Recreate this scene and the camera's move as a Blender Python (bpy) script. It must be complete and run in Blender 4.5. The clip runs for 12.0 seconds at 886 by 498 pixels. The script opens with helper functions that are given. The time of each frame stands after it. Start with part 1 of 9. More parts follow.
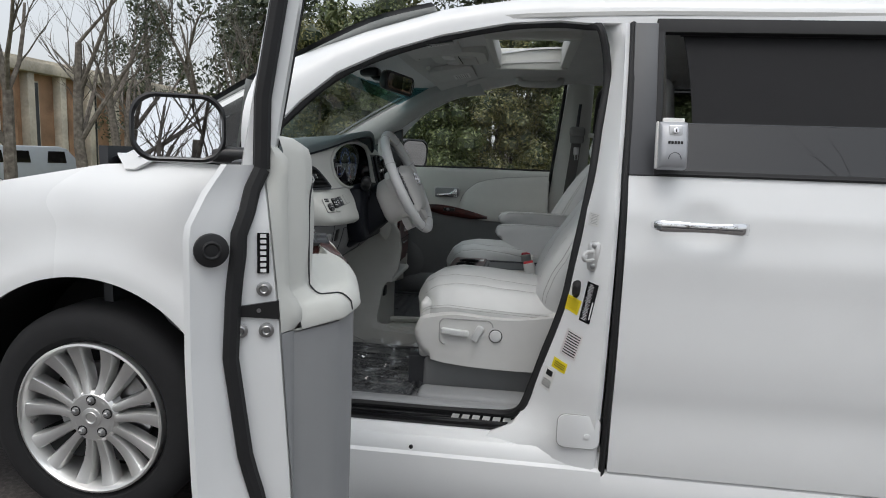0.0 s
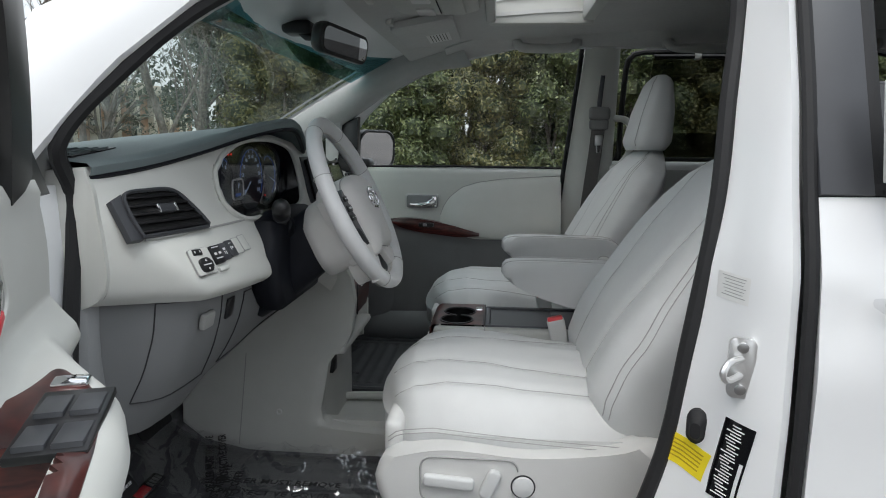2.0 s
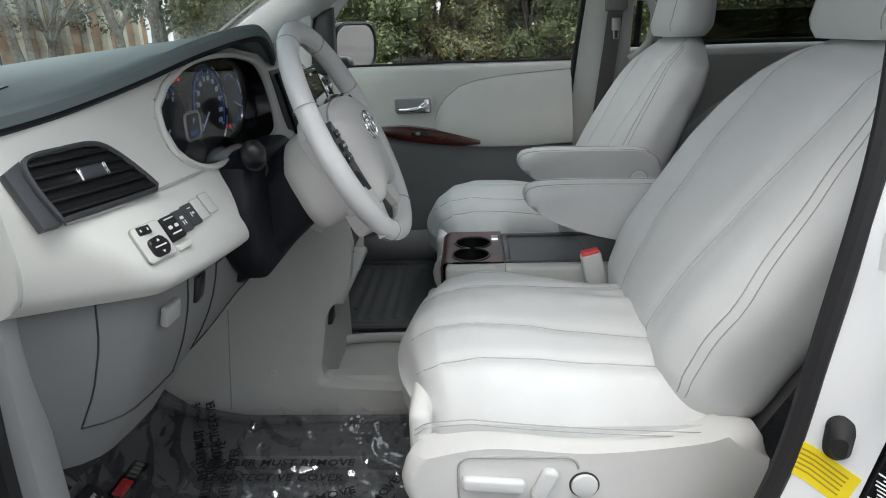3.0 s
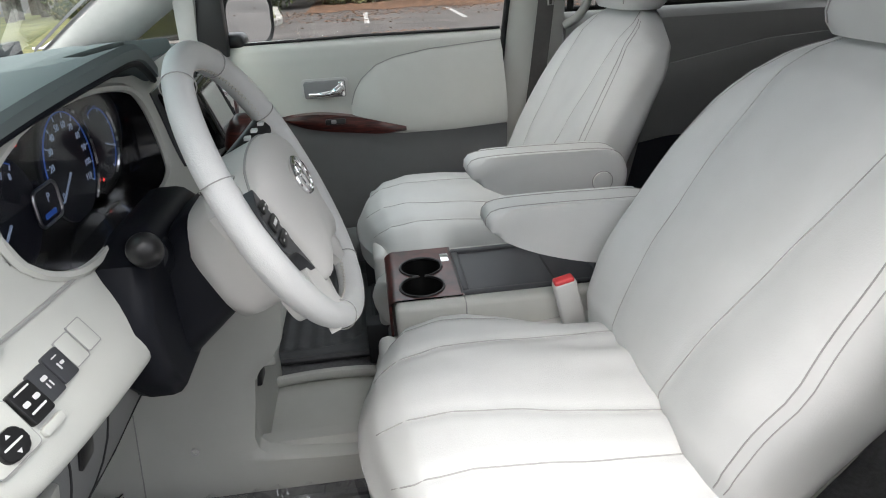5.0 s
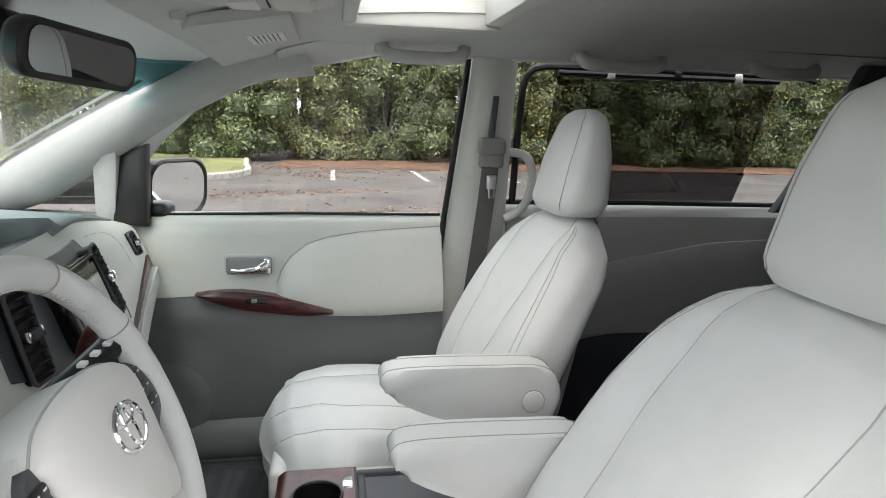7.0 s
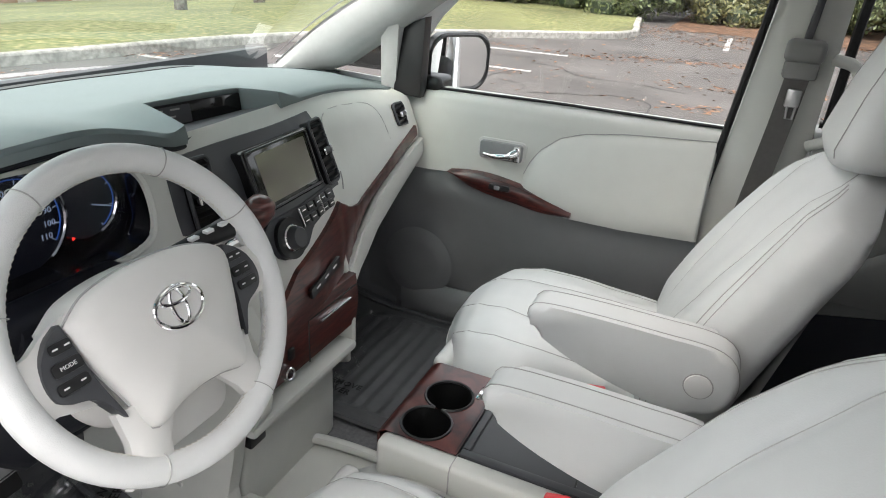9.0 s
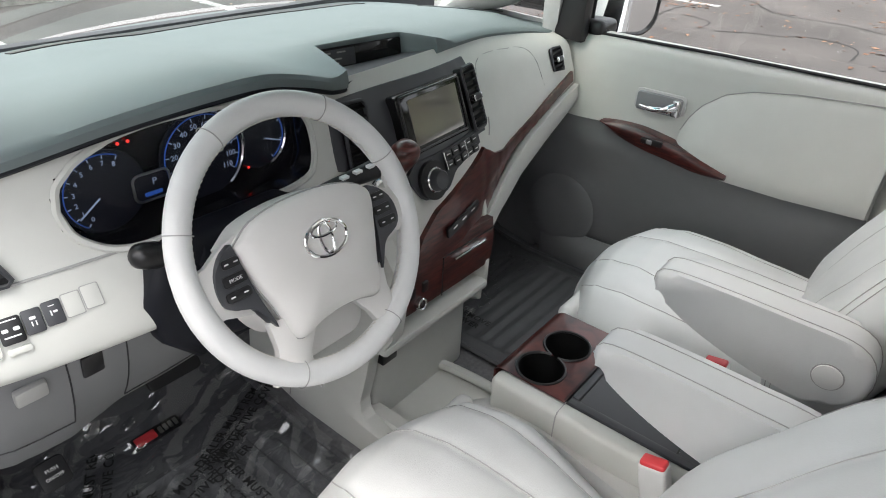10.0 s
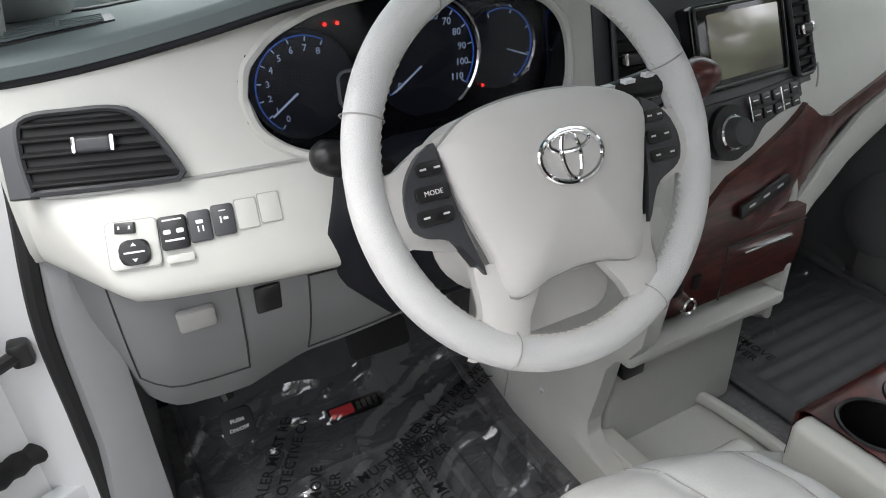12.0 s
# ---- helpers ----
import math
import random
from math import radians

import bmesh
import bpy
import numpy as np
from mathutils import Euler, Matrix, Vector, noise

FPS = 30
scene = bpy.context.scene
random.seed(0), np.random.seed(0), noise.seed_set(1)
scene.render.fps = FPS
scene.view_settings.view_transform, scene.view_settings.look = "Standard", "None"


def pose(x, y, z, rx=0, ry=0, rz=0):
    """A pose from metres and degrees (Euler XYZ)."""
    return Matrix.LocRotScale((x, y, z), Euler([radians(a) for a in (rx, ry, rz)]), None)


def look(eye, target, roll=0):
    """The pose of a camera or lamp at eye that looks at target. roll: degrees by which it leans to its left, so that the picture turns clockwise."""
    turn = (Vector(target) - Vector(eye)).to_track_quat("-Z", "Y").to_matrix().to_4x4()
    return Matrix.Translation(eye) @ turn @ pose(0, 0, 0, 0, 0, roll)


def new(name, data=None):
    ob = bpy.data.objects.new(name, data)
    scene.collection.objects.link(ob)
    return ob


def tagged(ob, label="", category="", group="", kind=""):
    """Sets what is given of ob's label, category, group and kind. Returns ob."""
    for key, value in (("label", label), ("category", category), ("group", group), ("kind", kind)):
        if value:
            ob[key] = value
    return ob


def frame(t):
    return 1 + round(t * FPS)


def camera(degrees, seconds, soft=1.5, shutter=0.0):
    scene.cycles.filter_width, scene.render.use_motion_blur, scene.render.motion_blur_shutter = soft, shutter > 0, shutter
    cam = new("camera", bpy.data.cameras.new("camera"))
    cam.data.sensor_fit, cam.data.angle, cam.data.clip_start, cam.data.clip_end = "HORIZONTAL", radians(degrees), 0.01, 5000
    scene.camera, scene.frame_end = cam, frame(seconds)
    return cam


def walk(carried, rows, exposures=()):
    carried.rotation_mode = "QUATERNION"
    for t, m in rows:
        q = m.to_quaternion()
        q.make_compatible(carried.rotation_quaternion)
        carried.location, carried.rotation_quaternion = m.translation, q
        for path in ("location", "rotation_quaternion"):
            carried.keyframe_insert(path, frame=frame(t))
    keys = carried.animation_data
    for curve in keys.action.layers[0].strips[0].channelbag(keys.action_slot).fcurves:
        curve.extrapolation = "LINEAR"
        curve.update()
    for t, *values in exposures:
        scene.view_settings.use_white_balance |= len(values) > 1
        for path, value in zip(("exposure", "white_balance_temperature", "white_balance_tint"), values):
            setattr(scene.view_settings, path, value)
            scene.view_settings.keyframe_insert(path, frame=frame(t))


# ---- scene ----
cam = camera(69.2, 12.0, 1.0)
PATH = [
    (0, (1.305, -2.707, 1.206), (1.063, -0.742, 0.921), 2.2),
    (0.5, (1.275, -2.445, 1.196), (1.051, -0.474, 0.942), 2.2),
    (1, (1.236, -2.238, 1.19), (1.026, -0.263, 0.954), 2.1),
    (1.5, (1.204, -2.027, 1.197), (1.016, -0.051, 0.951), 1.5),
    (2, (1.183, -1.772, 1.232), (1.018, 0.196, 0.916), 0.6),
    (2.5, (1.149, -1.611, 1.255), (1.017, 0.329, 0.784), -0.7),
    (2.7, (1.124, -1.558, 1.265), (1.005, 0.362, 0.719), -1.3),
    (4.3, (1.018, -1.29, 1.307), (1.03, 0.48, 0.375), -4.0),
    (4.5, (1.017, -1.263, 1.325), (1.076, 0.516, 0.413), -3.7),
    (5, (1.012, -1.205, 1.362), (1.194, 0.605, 0.531), -3.2),
    (5.5, (1.006, -1.15, 1.386), (1.309, 0.695, 0.676), -2.3),
    (6, (1.015, -1.099, 1.395), (1.412, 0.778, 0.83), -1.1),
    (6.5, (1.042, -1.061, 1.401), (1.461, 0.85, 0.984), 0.1),
    (6.7, (1.063, -1.056, 1.41), (1.464, 0.866, 1.027), 0.7),
    (8.3, (1.399, -0.929, 1.451), (1.068, 0.964, 0.896), 3.5),
    (8.5, (1.419, -0.912, 1.466), (0.964, 0.928, 0.828), 3.6),
    (9, (1.432, -0.887, 1.499), (0.725, 0.791, 0.672), 3.7),
    (9.5, (1.459, -0.89, 1.531), (0.547, 0.597, 0.553), 3.1),
    (10, (1.476, -0.898, 1.547), (0.43, 0.458, 0.514), 2.9),
    (10.5, (1.504, -0.906, 1.557), (0.347, 0.33, 0.493), 2.2),
    (11, (1.527, -0.912, 1.56), (0.269, 0.228, 0.502), 1.6),
    (11.5, (1.476, -0.859, 1.492), (0.1, 0.149, 0.448), 0.3),
    (12, (1.332, -0.769, 1.327), (-0.22, 0.04, 0.358), -2.5),
]
EXPOSURES = [(0, 0.35, 6350, 9), (1.0, 0.4, 6250, 8), (2.5, 1.05, 6300, 8), (4.5, 1.45, 6500, 10), (6.5, 2.05, 6600, 9), (8.5, 2.1, 6700, 10), (10.5, 1.9, 6600, 11), (12, 1.85, 6600, 11)]
walk(cam, [(t, look(eye, target, roll)) for t, eye, target, roll in PATH], EXPOSURES)
SKY, SUN = 0.127, 0.5

# ---- world and light: an overcast day ----
world = bpy.data.worlds.new("overcast_sky")
scene.world = world
world.use_nodes = True
wn = world.node_tree
sky = wn.nodes.new("ShaderNodeTexSky")
sky.sky_type = "NISHITA"
sky.sun_disc = False
sky.sun_elevation, sky.sun_rotation = radians(64), radians(200)
sky.air_density, sky.dust_density, sky.ozone_density = 1.0, 6.0, 1.0
grey = wn.nodes.new("ShaderNodeHueSaturation")
grey.inputs["Saturation"].default_value = 0.62
wn.links.new(sky.outputs[0], grey.inputs["Color"])
cloud = wn.nodes.new("ShaderNodeMix")
cloud.data_type = "RGBA"
cloud.inputs["Factor"].default_value = 0.5
cloud.inputs["B"].default_value = (7.0, 7.1, 7.2, 1)
wn.links.new(grey.outputs[0], cloud.inputs["A"])
wn.links.new(cloud.outputs["Result"], wn.nodes["Background"].inputs[0])
wn.nodes["Background"].inputs[1].default_value = SKY

sun_data = bpy.data.lights.new("sun", "SUN")
sun_data.energy, sun_data.angle, sun_data.color = SUN, radians(25), (0.95, 0.99, 1.0)
sun = new("sun", sun_data)
sun.matrix_world = look((4.5, -6, 16), (0, 0, 0))


# ---- materials ----
def material(name, color, rough=0.5, metal=0.0, spread=0.0, scale=30.0, bump=0.0, bump_scale=200.0, coat=0.0, spec=0.5, object_random=0.0):
    """A surface with colour variation at two scales and a fine relief."""
    m = bpy.data.materials.new(name)
    m.use_nodes = True
    nt = m.node_tree
    b = nt.nodes["Principled BSDF"]
    b.inputs["Base Color"].default_value = (*color, 1)
    b.inputs["Roughness"].default_value = rough
    b.inputs["Metallic"].default_value = metal
    b.inputs["Coat Weight"].default_value = coat
    b.inputs["Coat Roughness"].default_value = 0.04
    b.inputs["Specular IOR Level"].default_value = spec
    co = nt.nodes.new("ShaderNodeTexCoord")
    if spread:
        n1 = nt.nodes.new("ShaderNodeTexNoise")
        n1.inputs["Scale"].default_value, n1.inputs["Detail"].default_value = scale, 6
        n2 = nt.nodes.new("ShaderNodeTexNoise")
        n2.inputs["Scale"].default_value, n2.inputs["Detail"].default_value = scale / 9, 3
        add = nt.nodes.new("ShaderNodeMath")
        add.operation = "ADD"
        ramp = nt.nodes.new("ShaderNodeMapRange")
        ramp.inputs["From Min"].default_value, ramp.inputs["From Max"].default_value = 0.7, 1.3
        ramp.inputs["To Min"].default_value, ramp.inputs["To Max"].default_value = 1 - spread, 1 + spread
        mul = nt.nodes.new("ShaderNodeMix")
        mul.data_type, mul.blend_type = "RGBA", "MULTIPLY"
        mul.inputs["Factor"].default_value = 1
        mul.inputs["A"].default_value = (*color, 1)
        for n in (n1, n2):
            nt.links.new(co.outputs["Object"], n.inputs["Vector"])
        nt.links.new(n1.outputs["Fac"], add.inputs[0])
        nt.links.new(n2.outputs["Fac"], add.inputs[1])
        nt.links.new(add.outputs[0], ramp.inputs["Value"])
        nt.links.new(ramp.outputs[0], mul.inputs["B"])
        nt.links.new(mul.outputs["Result"], b.inputs["Base Color"])
        rr = nt.nodes.new("ShaderNodeMapRange")
        rr.inputs["To Min"].default_value, rr.inputs["To Max"].default_value = max(rough - 0.06, 0.02), min(rough + 0.06, 1)
        nt.links.new(n2.outputs["Fac"], rr.inputs["Value"])
        nt.links.new(rr.outputs[0], b.inputs["Roughness"])
    if bump:
        n3 = nt.nodes.new("ShaderNodeTexNoise")
        n3.inputs["Scale"].default_value, n3.inputs["Detail"].default_value = bump_scale, 3
        bp = nt.nodes.new("ShaderNodeBump")
        bp.inputs["Strength"].default_value, bp.inputs["Distance"].default_value = bump, 0.002
        nt.links.new(co.outputs["Object"], n3.inputs["Vector"])
        nt.links.new(n3.outputs["Fac"], bp.inputs["Height"])
        nt.links.new(bp.outputs[0], b.inputs["Normal"])
    return m


def glass(name, color, shine=0.045, rough=0.02):
    m = bpy.data.materials.new(name)
    m.use_nodes = True
    nt = m.node_tree
    nt.nodes.remove(nt.nodes["Principled BSDF"])
    out = nt.nodes["Material Output"]
    tr = nt.nodes.new("ShaderNodeBsdfTransparent")
    tr.inputs[0].default_value = (*color, 1)
    gl = nt.nodes.new("ShaderNodeBsdfGlossy")
    gl.inputs["Roughness"].default_value = rough
    lw = nt.nodes.new("ShaderNodeLayerWeight")
    pw = nt.nodes.new("ShaderNodeMath")
    pw.operation, pw.inputs[1].default_value = "POWER", 4.5
    nt.links.new(lw.outputs["Facing"], pw.inputs[0])
    fr = nt.nodes.new("ShaderNodeMapRange")
    fr.inputs["To Min"].default_value, fr.inputs["To Max"].default_value = shine, 0.85
    nt.links.new(pw.outputs[0], fr.inputs["Value"])
    mx = nt.nodes.new("ShaderNodeMixShader")
    nt.links.new(fr.outputs[0], mx.inputs[0])
    nt.links.new(tr.outputs[0], mx.inputs[1])
    nt.links.new(gl.outputs[0], mx.inputs[2])
    nt.links.new(mx.outputs[0], out.inputs[0])
    return m


def crinkle(m):
    """Sharp crossing folds in the gloss of a thin plastic film."""
    nt = m.node_tree
    tc = nt.nodes.new("ShaderNodeTexCoord")
    last = None
    for turn, scale, strength in ((0.4, 5.0, 1.0), (1.9, 8.0, 0.9), (0.9, 21.0, 0.6)):
        mp = nt.nodes.new("ShaderNodeMapping")
        mp.inputs["Rotation"].default_value = (0, 0, turn)
        mp.inputs["Scale"].default_value = (scale * 2.6, scale, scale)
        nt.links.new(tc.outputs["Object"], mp.inputs[0])
        no = nt.nodes.new("ShaderNodeTexNoise")
        no.noise_type = "RIDGED_MULTIFRACTAL"
        no.inputs["Scale"].default_value, no.inputs["Detail"].default_value = 1.0, 2.0
        nt.links.new(mp.outputs[0], no.inputs["Vector"])
        bp = nt.nodes.new("ShaderNodeBump")
        bp.inputs["Strength"].default_value, bp.inputs["Distance"].default_value = strength, 0.012
        nt.links.new(no.outputs[0], bp.inputs["Height"])
        if last:
            nt.links.new(last.outputs[0], bp.inputs["Normal"])
        last = bp
    for n in nt.nodes:
        if n.type == "BSDF_GLOSSY":
            nt.links.new(last.outputs[0], n.inputs["Normal"])


def lit(name, color, strength):
    m = bpy.data.materials.new(name)
    m.use_nodes = True
    b = m.node_tree.nodes["Principled BSDF"]
    b.inputs["Base Color"].default_value = (*color, 1)
    b.inputs["Emission Color"].default_value = (*color, 1)
    b.inputs["Emission Strength"].default_value = strength
    return m


PAINT = material("white_paint", (0.78, 0.79, 0.79), 0.28, spread=0.02, scale=6, coat=0.6)
LEATHER = material("light_grey_leather", (0.60, 0.61, 0.605), 0.46, spread=0.035, scale=18, bump=0.16, bump_scale=520)
LEATHER_SIDE = material("light_grey_vinyl", (0.62, 0.62, 0.605), 0.5, spread=0.03, scale=18, bump=0.14, bump_scale=600)
WHEEL_LEATHER = material("wheel_leather", (0.66, 0.665, 0.66), 0.45, spread=0.03, scale=25, bump=0.35, bump_scale=700)
BEIGE = material("light_plastic", (0.575, 0.58, 0.545), 0.55, spread=0.025, scale=20, bump=0.12, bump_scale=900)
GREY = material("grey_plastic", (0.26, 0.265, 0.27), 0.6, spread=0.04, scale=20, bump=0.15, bump_scale=900)
# Darker plastic, with the shade low in the cabin put into its colour.
LOWER_GREY = material("shaded_grey_plastic", (0.185, 0.188, 0.192), 0.6, spread=0.04, scale=20, bump=0.15, bump_scale=900)
PAD = material("dash_pad", (0.130, 0.160, 0.163), 0.62, spread=0.05, scale=14, bump=0.2, bump_scale=900)
DARK = material("charcoal_plastic", (0.035, 0.037, 0.042), 0.5, spread=0.06, scale=25, bump=0.1, bump_scale=900)
BLACK = material("black_plastic", (0.012, 0.012, 0.013), 0.35, spread=0.1, scale=30)
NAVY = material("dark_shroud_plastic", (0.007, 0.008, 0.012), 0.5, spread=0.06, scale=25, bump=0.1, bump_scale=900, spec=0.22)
GLOSS = material("gloss_black", (0.006, 0.006, 0.007), 0.08)
RUBBER = material("rubber_seal", (0.010, 0.010, 0.011), 0.7, spread=0.12, scale=60, bump=0.2, bump_scale=300)
TYRE = material("tyre_rubber", (0.010, 0.010, 0.011), 0.85, spread=0.15, scale=30, bump=0.2, bump_scale=150)
ALLOY = material("silver_alloy", (0.74, 0.74, 0.73), 0.36, metal=0.85, spread=0.06, scale=15)
CHROME = material("chrome", (0.85, 0.85, 0.86), 0.06, metal=1.0)
STEEL = material("zinc_steel", (0.5, 0.5, 0.5), 0.3, metal=1.0, spread=0.15, scale=60)
MIRROR = material("mirror_glass", (0.9, 0.91, 0.92), 0.01, metal=1.0)
CARPET = material("grey_carpet", (0.16, 0.16, 0.165), 0.95, spread=0.25, scale=120, bump=0.8, bump_scale=500)
MAT = material("rubber_mat", (0.085, 0.088, 0.092), 0.55, spread=0.15, scale=30, bump=0.2, bump_scale=200)
HEADLINER = material("headliner_cloth", (0.56, 0.56, 0.545), 0.95, spread=0.04, scale=60, bump=0.3, bump_scale=900)
SEAM = material("seam_thread", (0.37, 0.37, 0.36), 0.8)
SEAM_DARK = material("panel_gap", (0.03, 0.03, 0.032), 0.8)
INK = material("black_print", (0.01, 0.01, 0.01), 0.6)
WHITE_INK = material("white_print", (0.75, 0.75, 0.75), 0.5)
YELLOW = material("yellow_label", (0.85, 0.68, 0.02), 0.5, spread=0.04, scale=50)
PAPER = material("white_label", (0.72, 0.72, 0.7), 0.5, spread=0.04, scale=50)
RED = material("red_button", (0.75, 0.06, 0.07), 0.35, spread=0.05, scale=60)
BELT = material("belt_webbing", (0.11, 0.105, 0.10), 0.8, spread=0.1, scale=90, bump=0.4, bump_scale=900)
LOCK_METAL = material("lockbox_grey", (0.42, 0.43, 0.45), 0.42, metal=0.4, spread=0.05, scale=40)
CLEAR = glass("clear_glass", (0.95, 0.97, 0.96))
TINT = glass("tinted_glass", (0.34, 0.35, 0.35))
SIDE_GLASS = glass("lowered_privacy_glass", (0.045, 0.047, 0.05), 0.10)
DARKGLASS = glass("privacy_glass", (0.08, 0.084, 0.088), 0.022)


def wood_material():
    m = material("burgundy_wood", (0.075, 0.016, 0.013), 0.3, coat=0.25)
    nt = m.node_tree
    b = nt.nodes["Principled BSDF"]
    co = nt.nodes.new("ShaderNodeTexCoord")
    mp = nt.nodes.new("ShaderNodeMapping")
    mp.inputs["Scale"].default_value = (9, 9, 60)
    nz = nt.nodes.new("ShaderNodeTexNoise")
    nz.inputs["Scale"].default_value, nz.inputs["Detail"].default_value, nz.inputs["Distortion"].default_value = 2.5, 8, 0.6
    cr = nt.nodes.new("ShaderNodeValToRGB")
    cr.color_ramp.elements[0].position, cr.color_ramp.elements[0].color = 0.35, (0.028, 0.006, 0.006, 1)
    cr.color_ramp.elements[1].position, cr.color_ramp.elements[1].color = 0.7, (0.115, 0.026, 0.02, 1)
    nt.links.new(co.outputs["Object"], mp.inputs[0])
    nt.links.new(mp.outputs[0], nz.inputs["Vector"])
    nt.links.new(nz.outputs["Fac"], cr.inputs[0])
    nt.links.new(cr.outputs[0], b.inputs["Base Color"])
    return m


WOOD = wood_material()


def ramp_material(name, stops, scale, rough, bump=0.0, detail=8, distance=0.01, second=0.0, coords="Object"):
    """Colour from noise over several stops; for ground, bark and masonry."""
    m = bpy.data.materials.new(name)
    m.use_nodes = True
    nt = m.node_tree
    b = nt.nodes["Principled BSDF"]
    b.inputs["Roughness"].default_value = rough
    co = nt.nodes.new("ShaderNodeTexCoord")
    nz = nt.nodes.new("ShaderNodeTexNoise")
    nz.inputs["Scale"].default_value, nz.inputs["Detail"].default_value = scale, detail
    cr = nt.nodes.new("ShaderNodeValToRGB")
    while len(cr.color_ramp.elements) < len(stops):
        cr.color_ramp.elements.new(0.5)
    for e, (p, c) in zip(cr.color_ramp.elements, stops):
        e.position, e.color = p, (*c, 1)
    nt.links.new(co.outputs[coords], nz.inputs["Vector"])
    nt.links.new(nz.outputs["Fac"], cr.inputs[0])
    last = cr.outputs[0]
    if second:
        n2 = nt.nodes.new("ShaderNodeTexNoise")
        n2.inputs["Scale"].default_value, n2.inputs["Detail"].default_value = second, 4
        mr = nt.nodes.new("ShaderNodeMapRange")
        mr.inputs["From Min"].default_value, mr.inputs["From Max"].default_value = 0.3, 0.7
        mr.inputs["To Min"].default_value, mr.inputs["To Max"].default_value = 0.65, 1.3
        mx = nt.nodes.new("ShaderNodeMix")
        mx.data_type, mx.blend_type = "RGBA", "MULTIPLY"
        mx.inputs["Factor"].default_value = 1
        nt.links.new(co.outputs[coords], n2.inputs["Vector"])
        nt.links.new(n2.outputs["Fac"], mr.inputs[0])
        nt.links.new(last, mx.inputs["A"])
        nt.links.new(mr.outputs[0], mx.inputs["B"])
        last = mx.outputs["Result"]
    nt.links.new(last, b.inputs["Base Color"])
    if bump:
        bp = nt.nodes.new("ShaderNodeBump")
        bp.inputs["Strength"].default_value, bp.inputs["Distance"].default_value = bump, distance
        n3 = nt.nodes.new("ShaderNodeTexNoise")
        n3.inputs["Scale"].default_value, n3.inputs["Detail"].default_value = scale * 4, 4
        nt.links.new(co.outputs[coords], n3.inputs["Vector"])
        nt.links.new(n3.outputs["Fac"], bp.inputs["Height"])
        nt.links.new(bp.outputs[0], b.inputs["Normal"])
    return m


ASPHALT = ramp_material("worn_asphalt", [(0.3, (0.055, 0.049, 0.046)), (0.55, (0.092, 0.083, 0.079)), (0.75, (0.15, 0.132, 0.122))], 60, 0.85, 0.5, second=0.7)
LITTER = ramp_material("pine_straw", [(0.3, (0.035, 0.02, 0.012)), (0.5, (0.115, 0.058, 0.032)), (0.7, (0.23, 0.125, 0.072))], 5, 0.95, 0.8, second=0.35)
GRASS = ramp_material("winter_grass", [(0.3, (0.065, 0.08, 0.028)), (0.5, (0.14, 0.15, 0.055)), (0.7, (0.27, 0.235, 0.115))], 8, 0.95, 0.8, second=0.35)
CONCRETE = ramp_material("kerb_concrete", [(0.3, (0.22, 0.21, 0.19)), (0.7, (0.42, 0.40, 0.37))], 12, 0.9, 0.4, second=1.5)
LINE_PAINT = ramp_material("worn_line_paint", [(0.38, (0.16, 0.155, 0.15)), (0.5, (0.40, 0.395, 0.385)), (0.75, (0.62, 0.615, 0.60))], 14, 0.8, 0.2)
BARK = ramp_material("grey_bark", [(0.3, (0.07, 0.06, 0.05)), (0.6, (0.17, 0.15, 0.13)), (0.8, (0.28, 0.26, 0.23))], 8, 0.95, 0.8)
BRICK = ramp_material("tan_brick", [(0.3, (0.30, 0.17, 0.10)), (0.7, (0.42, 0.27, 0.17))], 30, 0.9, 0.4, second=0.8)
STONE = ramp_material("cream_stone", [(0.3, (0.50, 0.45, 0.36)), (0.7, (0.62, 0.57, 0.48))], 5, 0.85, 0.2, second=0.5)


def leaf_material(name, dark, mid, light):
    m = bpy.data.materials.new(name)
    m.use_nodes = True
    nt = m.node_tree
    b = nt.nodes["Principled BSDF"]
    b.inputs["Roughness"].default_value = 0.45
    ge = nt.nodes.new("ShaderNodeNewGeometry")
    cr = nt.nodes.new("ShaderNodeValToRGB")
    cr.color_ramp.elements[0].color, cr.color_ramp.elements[1].color = (*dark, 1), (*light, 1)
    e = cr.color_ramp.elements.new(0.55)
    e.color = (*mid, 1)
    nt.links.new(ge.outputs["Random Per Island"], cr.inputs[0])
    nt.links.new(cr.outputs[0], b.inputs["Base Color"])
    return m


LEAF = leaf_material("laurel_leaf", (0.056, 0.077, 0.031), (0.106, 0.135, 0.053), (0.188, 0.213, 0.090))
LEAF_OLIVE = leaf_material("olive_leaf", (0.075, 0.083, 0.031), (0.144, 0.147, 0.057), (0.237, 0.219, 0.094))
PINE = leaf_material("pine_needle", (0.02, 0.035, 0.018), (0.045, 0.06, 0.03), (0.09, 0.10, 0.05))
HEADLAMP = material("headlamp_amber", (0.75, 0.22, 0.05), 0.15, coat=1.0)
GREY_TRIM = material("dark_grey_trim", (0.052, 0.054, 0.06), 0.4, spread=0.05, scale=20)
GREY_LIGHT = material("mid_grey_trim", (0.36, 0.36, 0.345), 0.65, spread=0.03, scale=20, bump=0.12, bump_scale=900)
PILLAR_CLOTH = material("pillar_cloth", (0.44, 0.45, 0.44), 0.9, spread=0.04, scale=60, bump=0.25, bump_scale=900)
PILLAR_DARK = material("blue_black_trim", (0.03, 0.033, 0.045), 0.6, spread=0.05, scale=20)
BELT_COVER = material("belt_guide_grey", (0.20, 0.20, 0.195), 0.6, spread=0.03, scale=20)
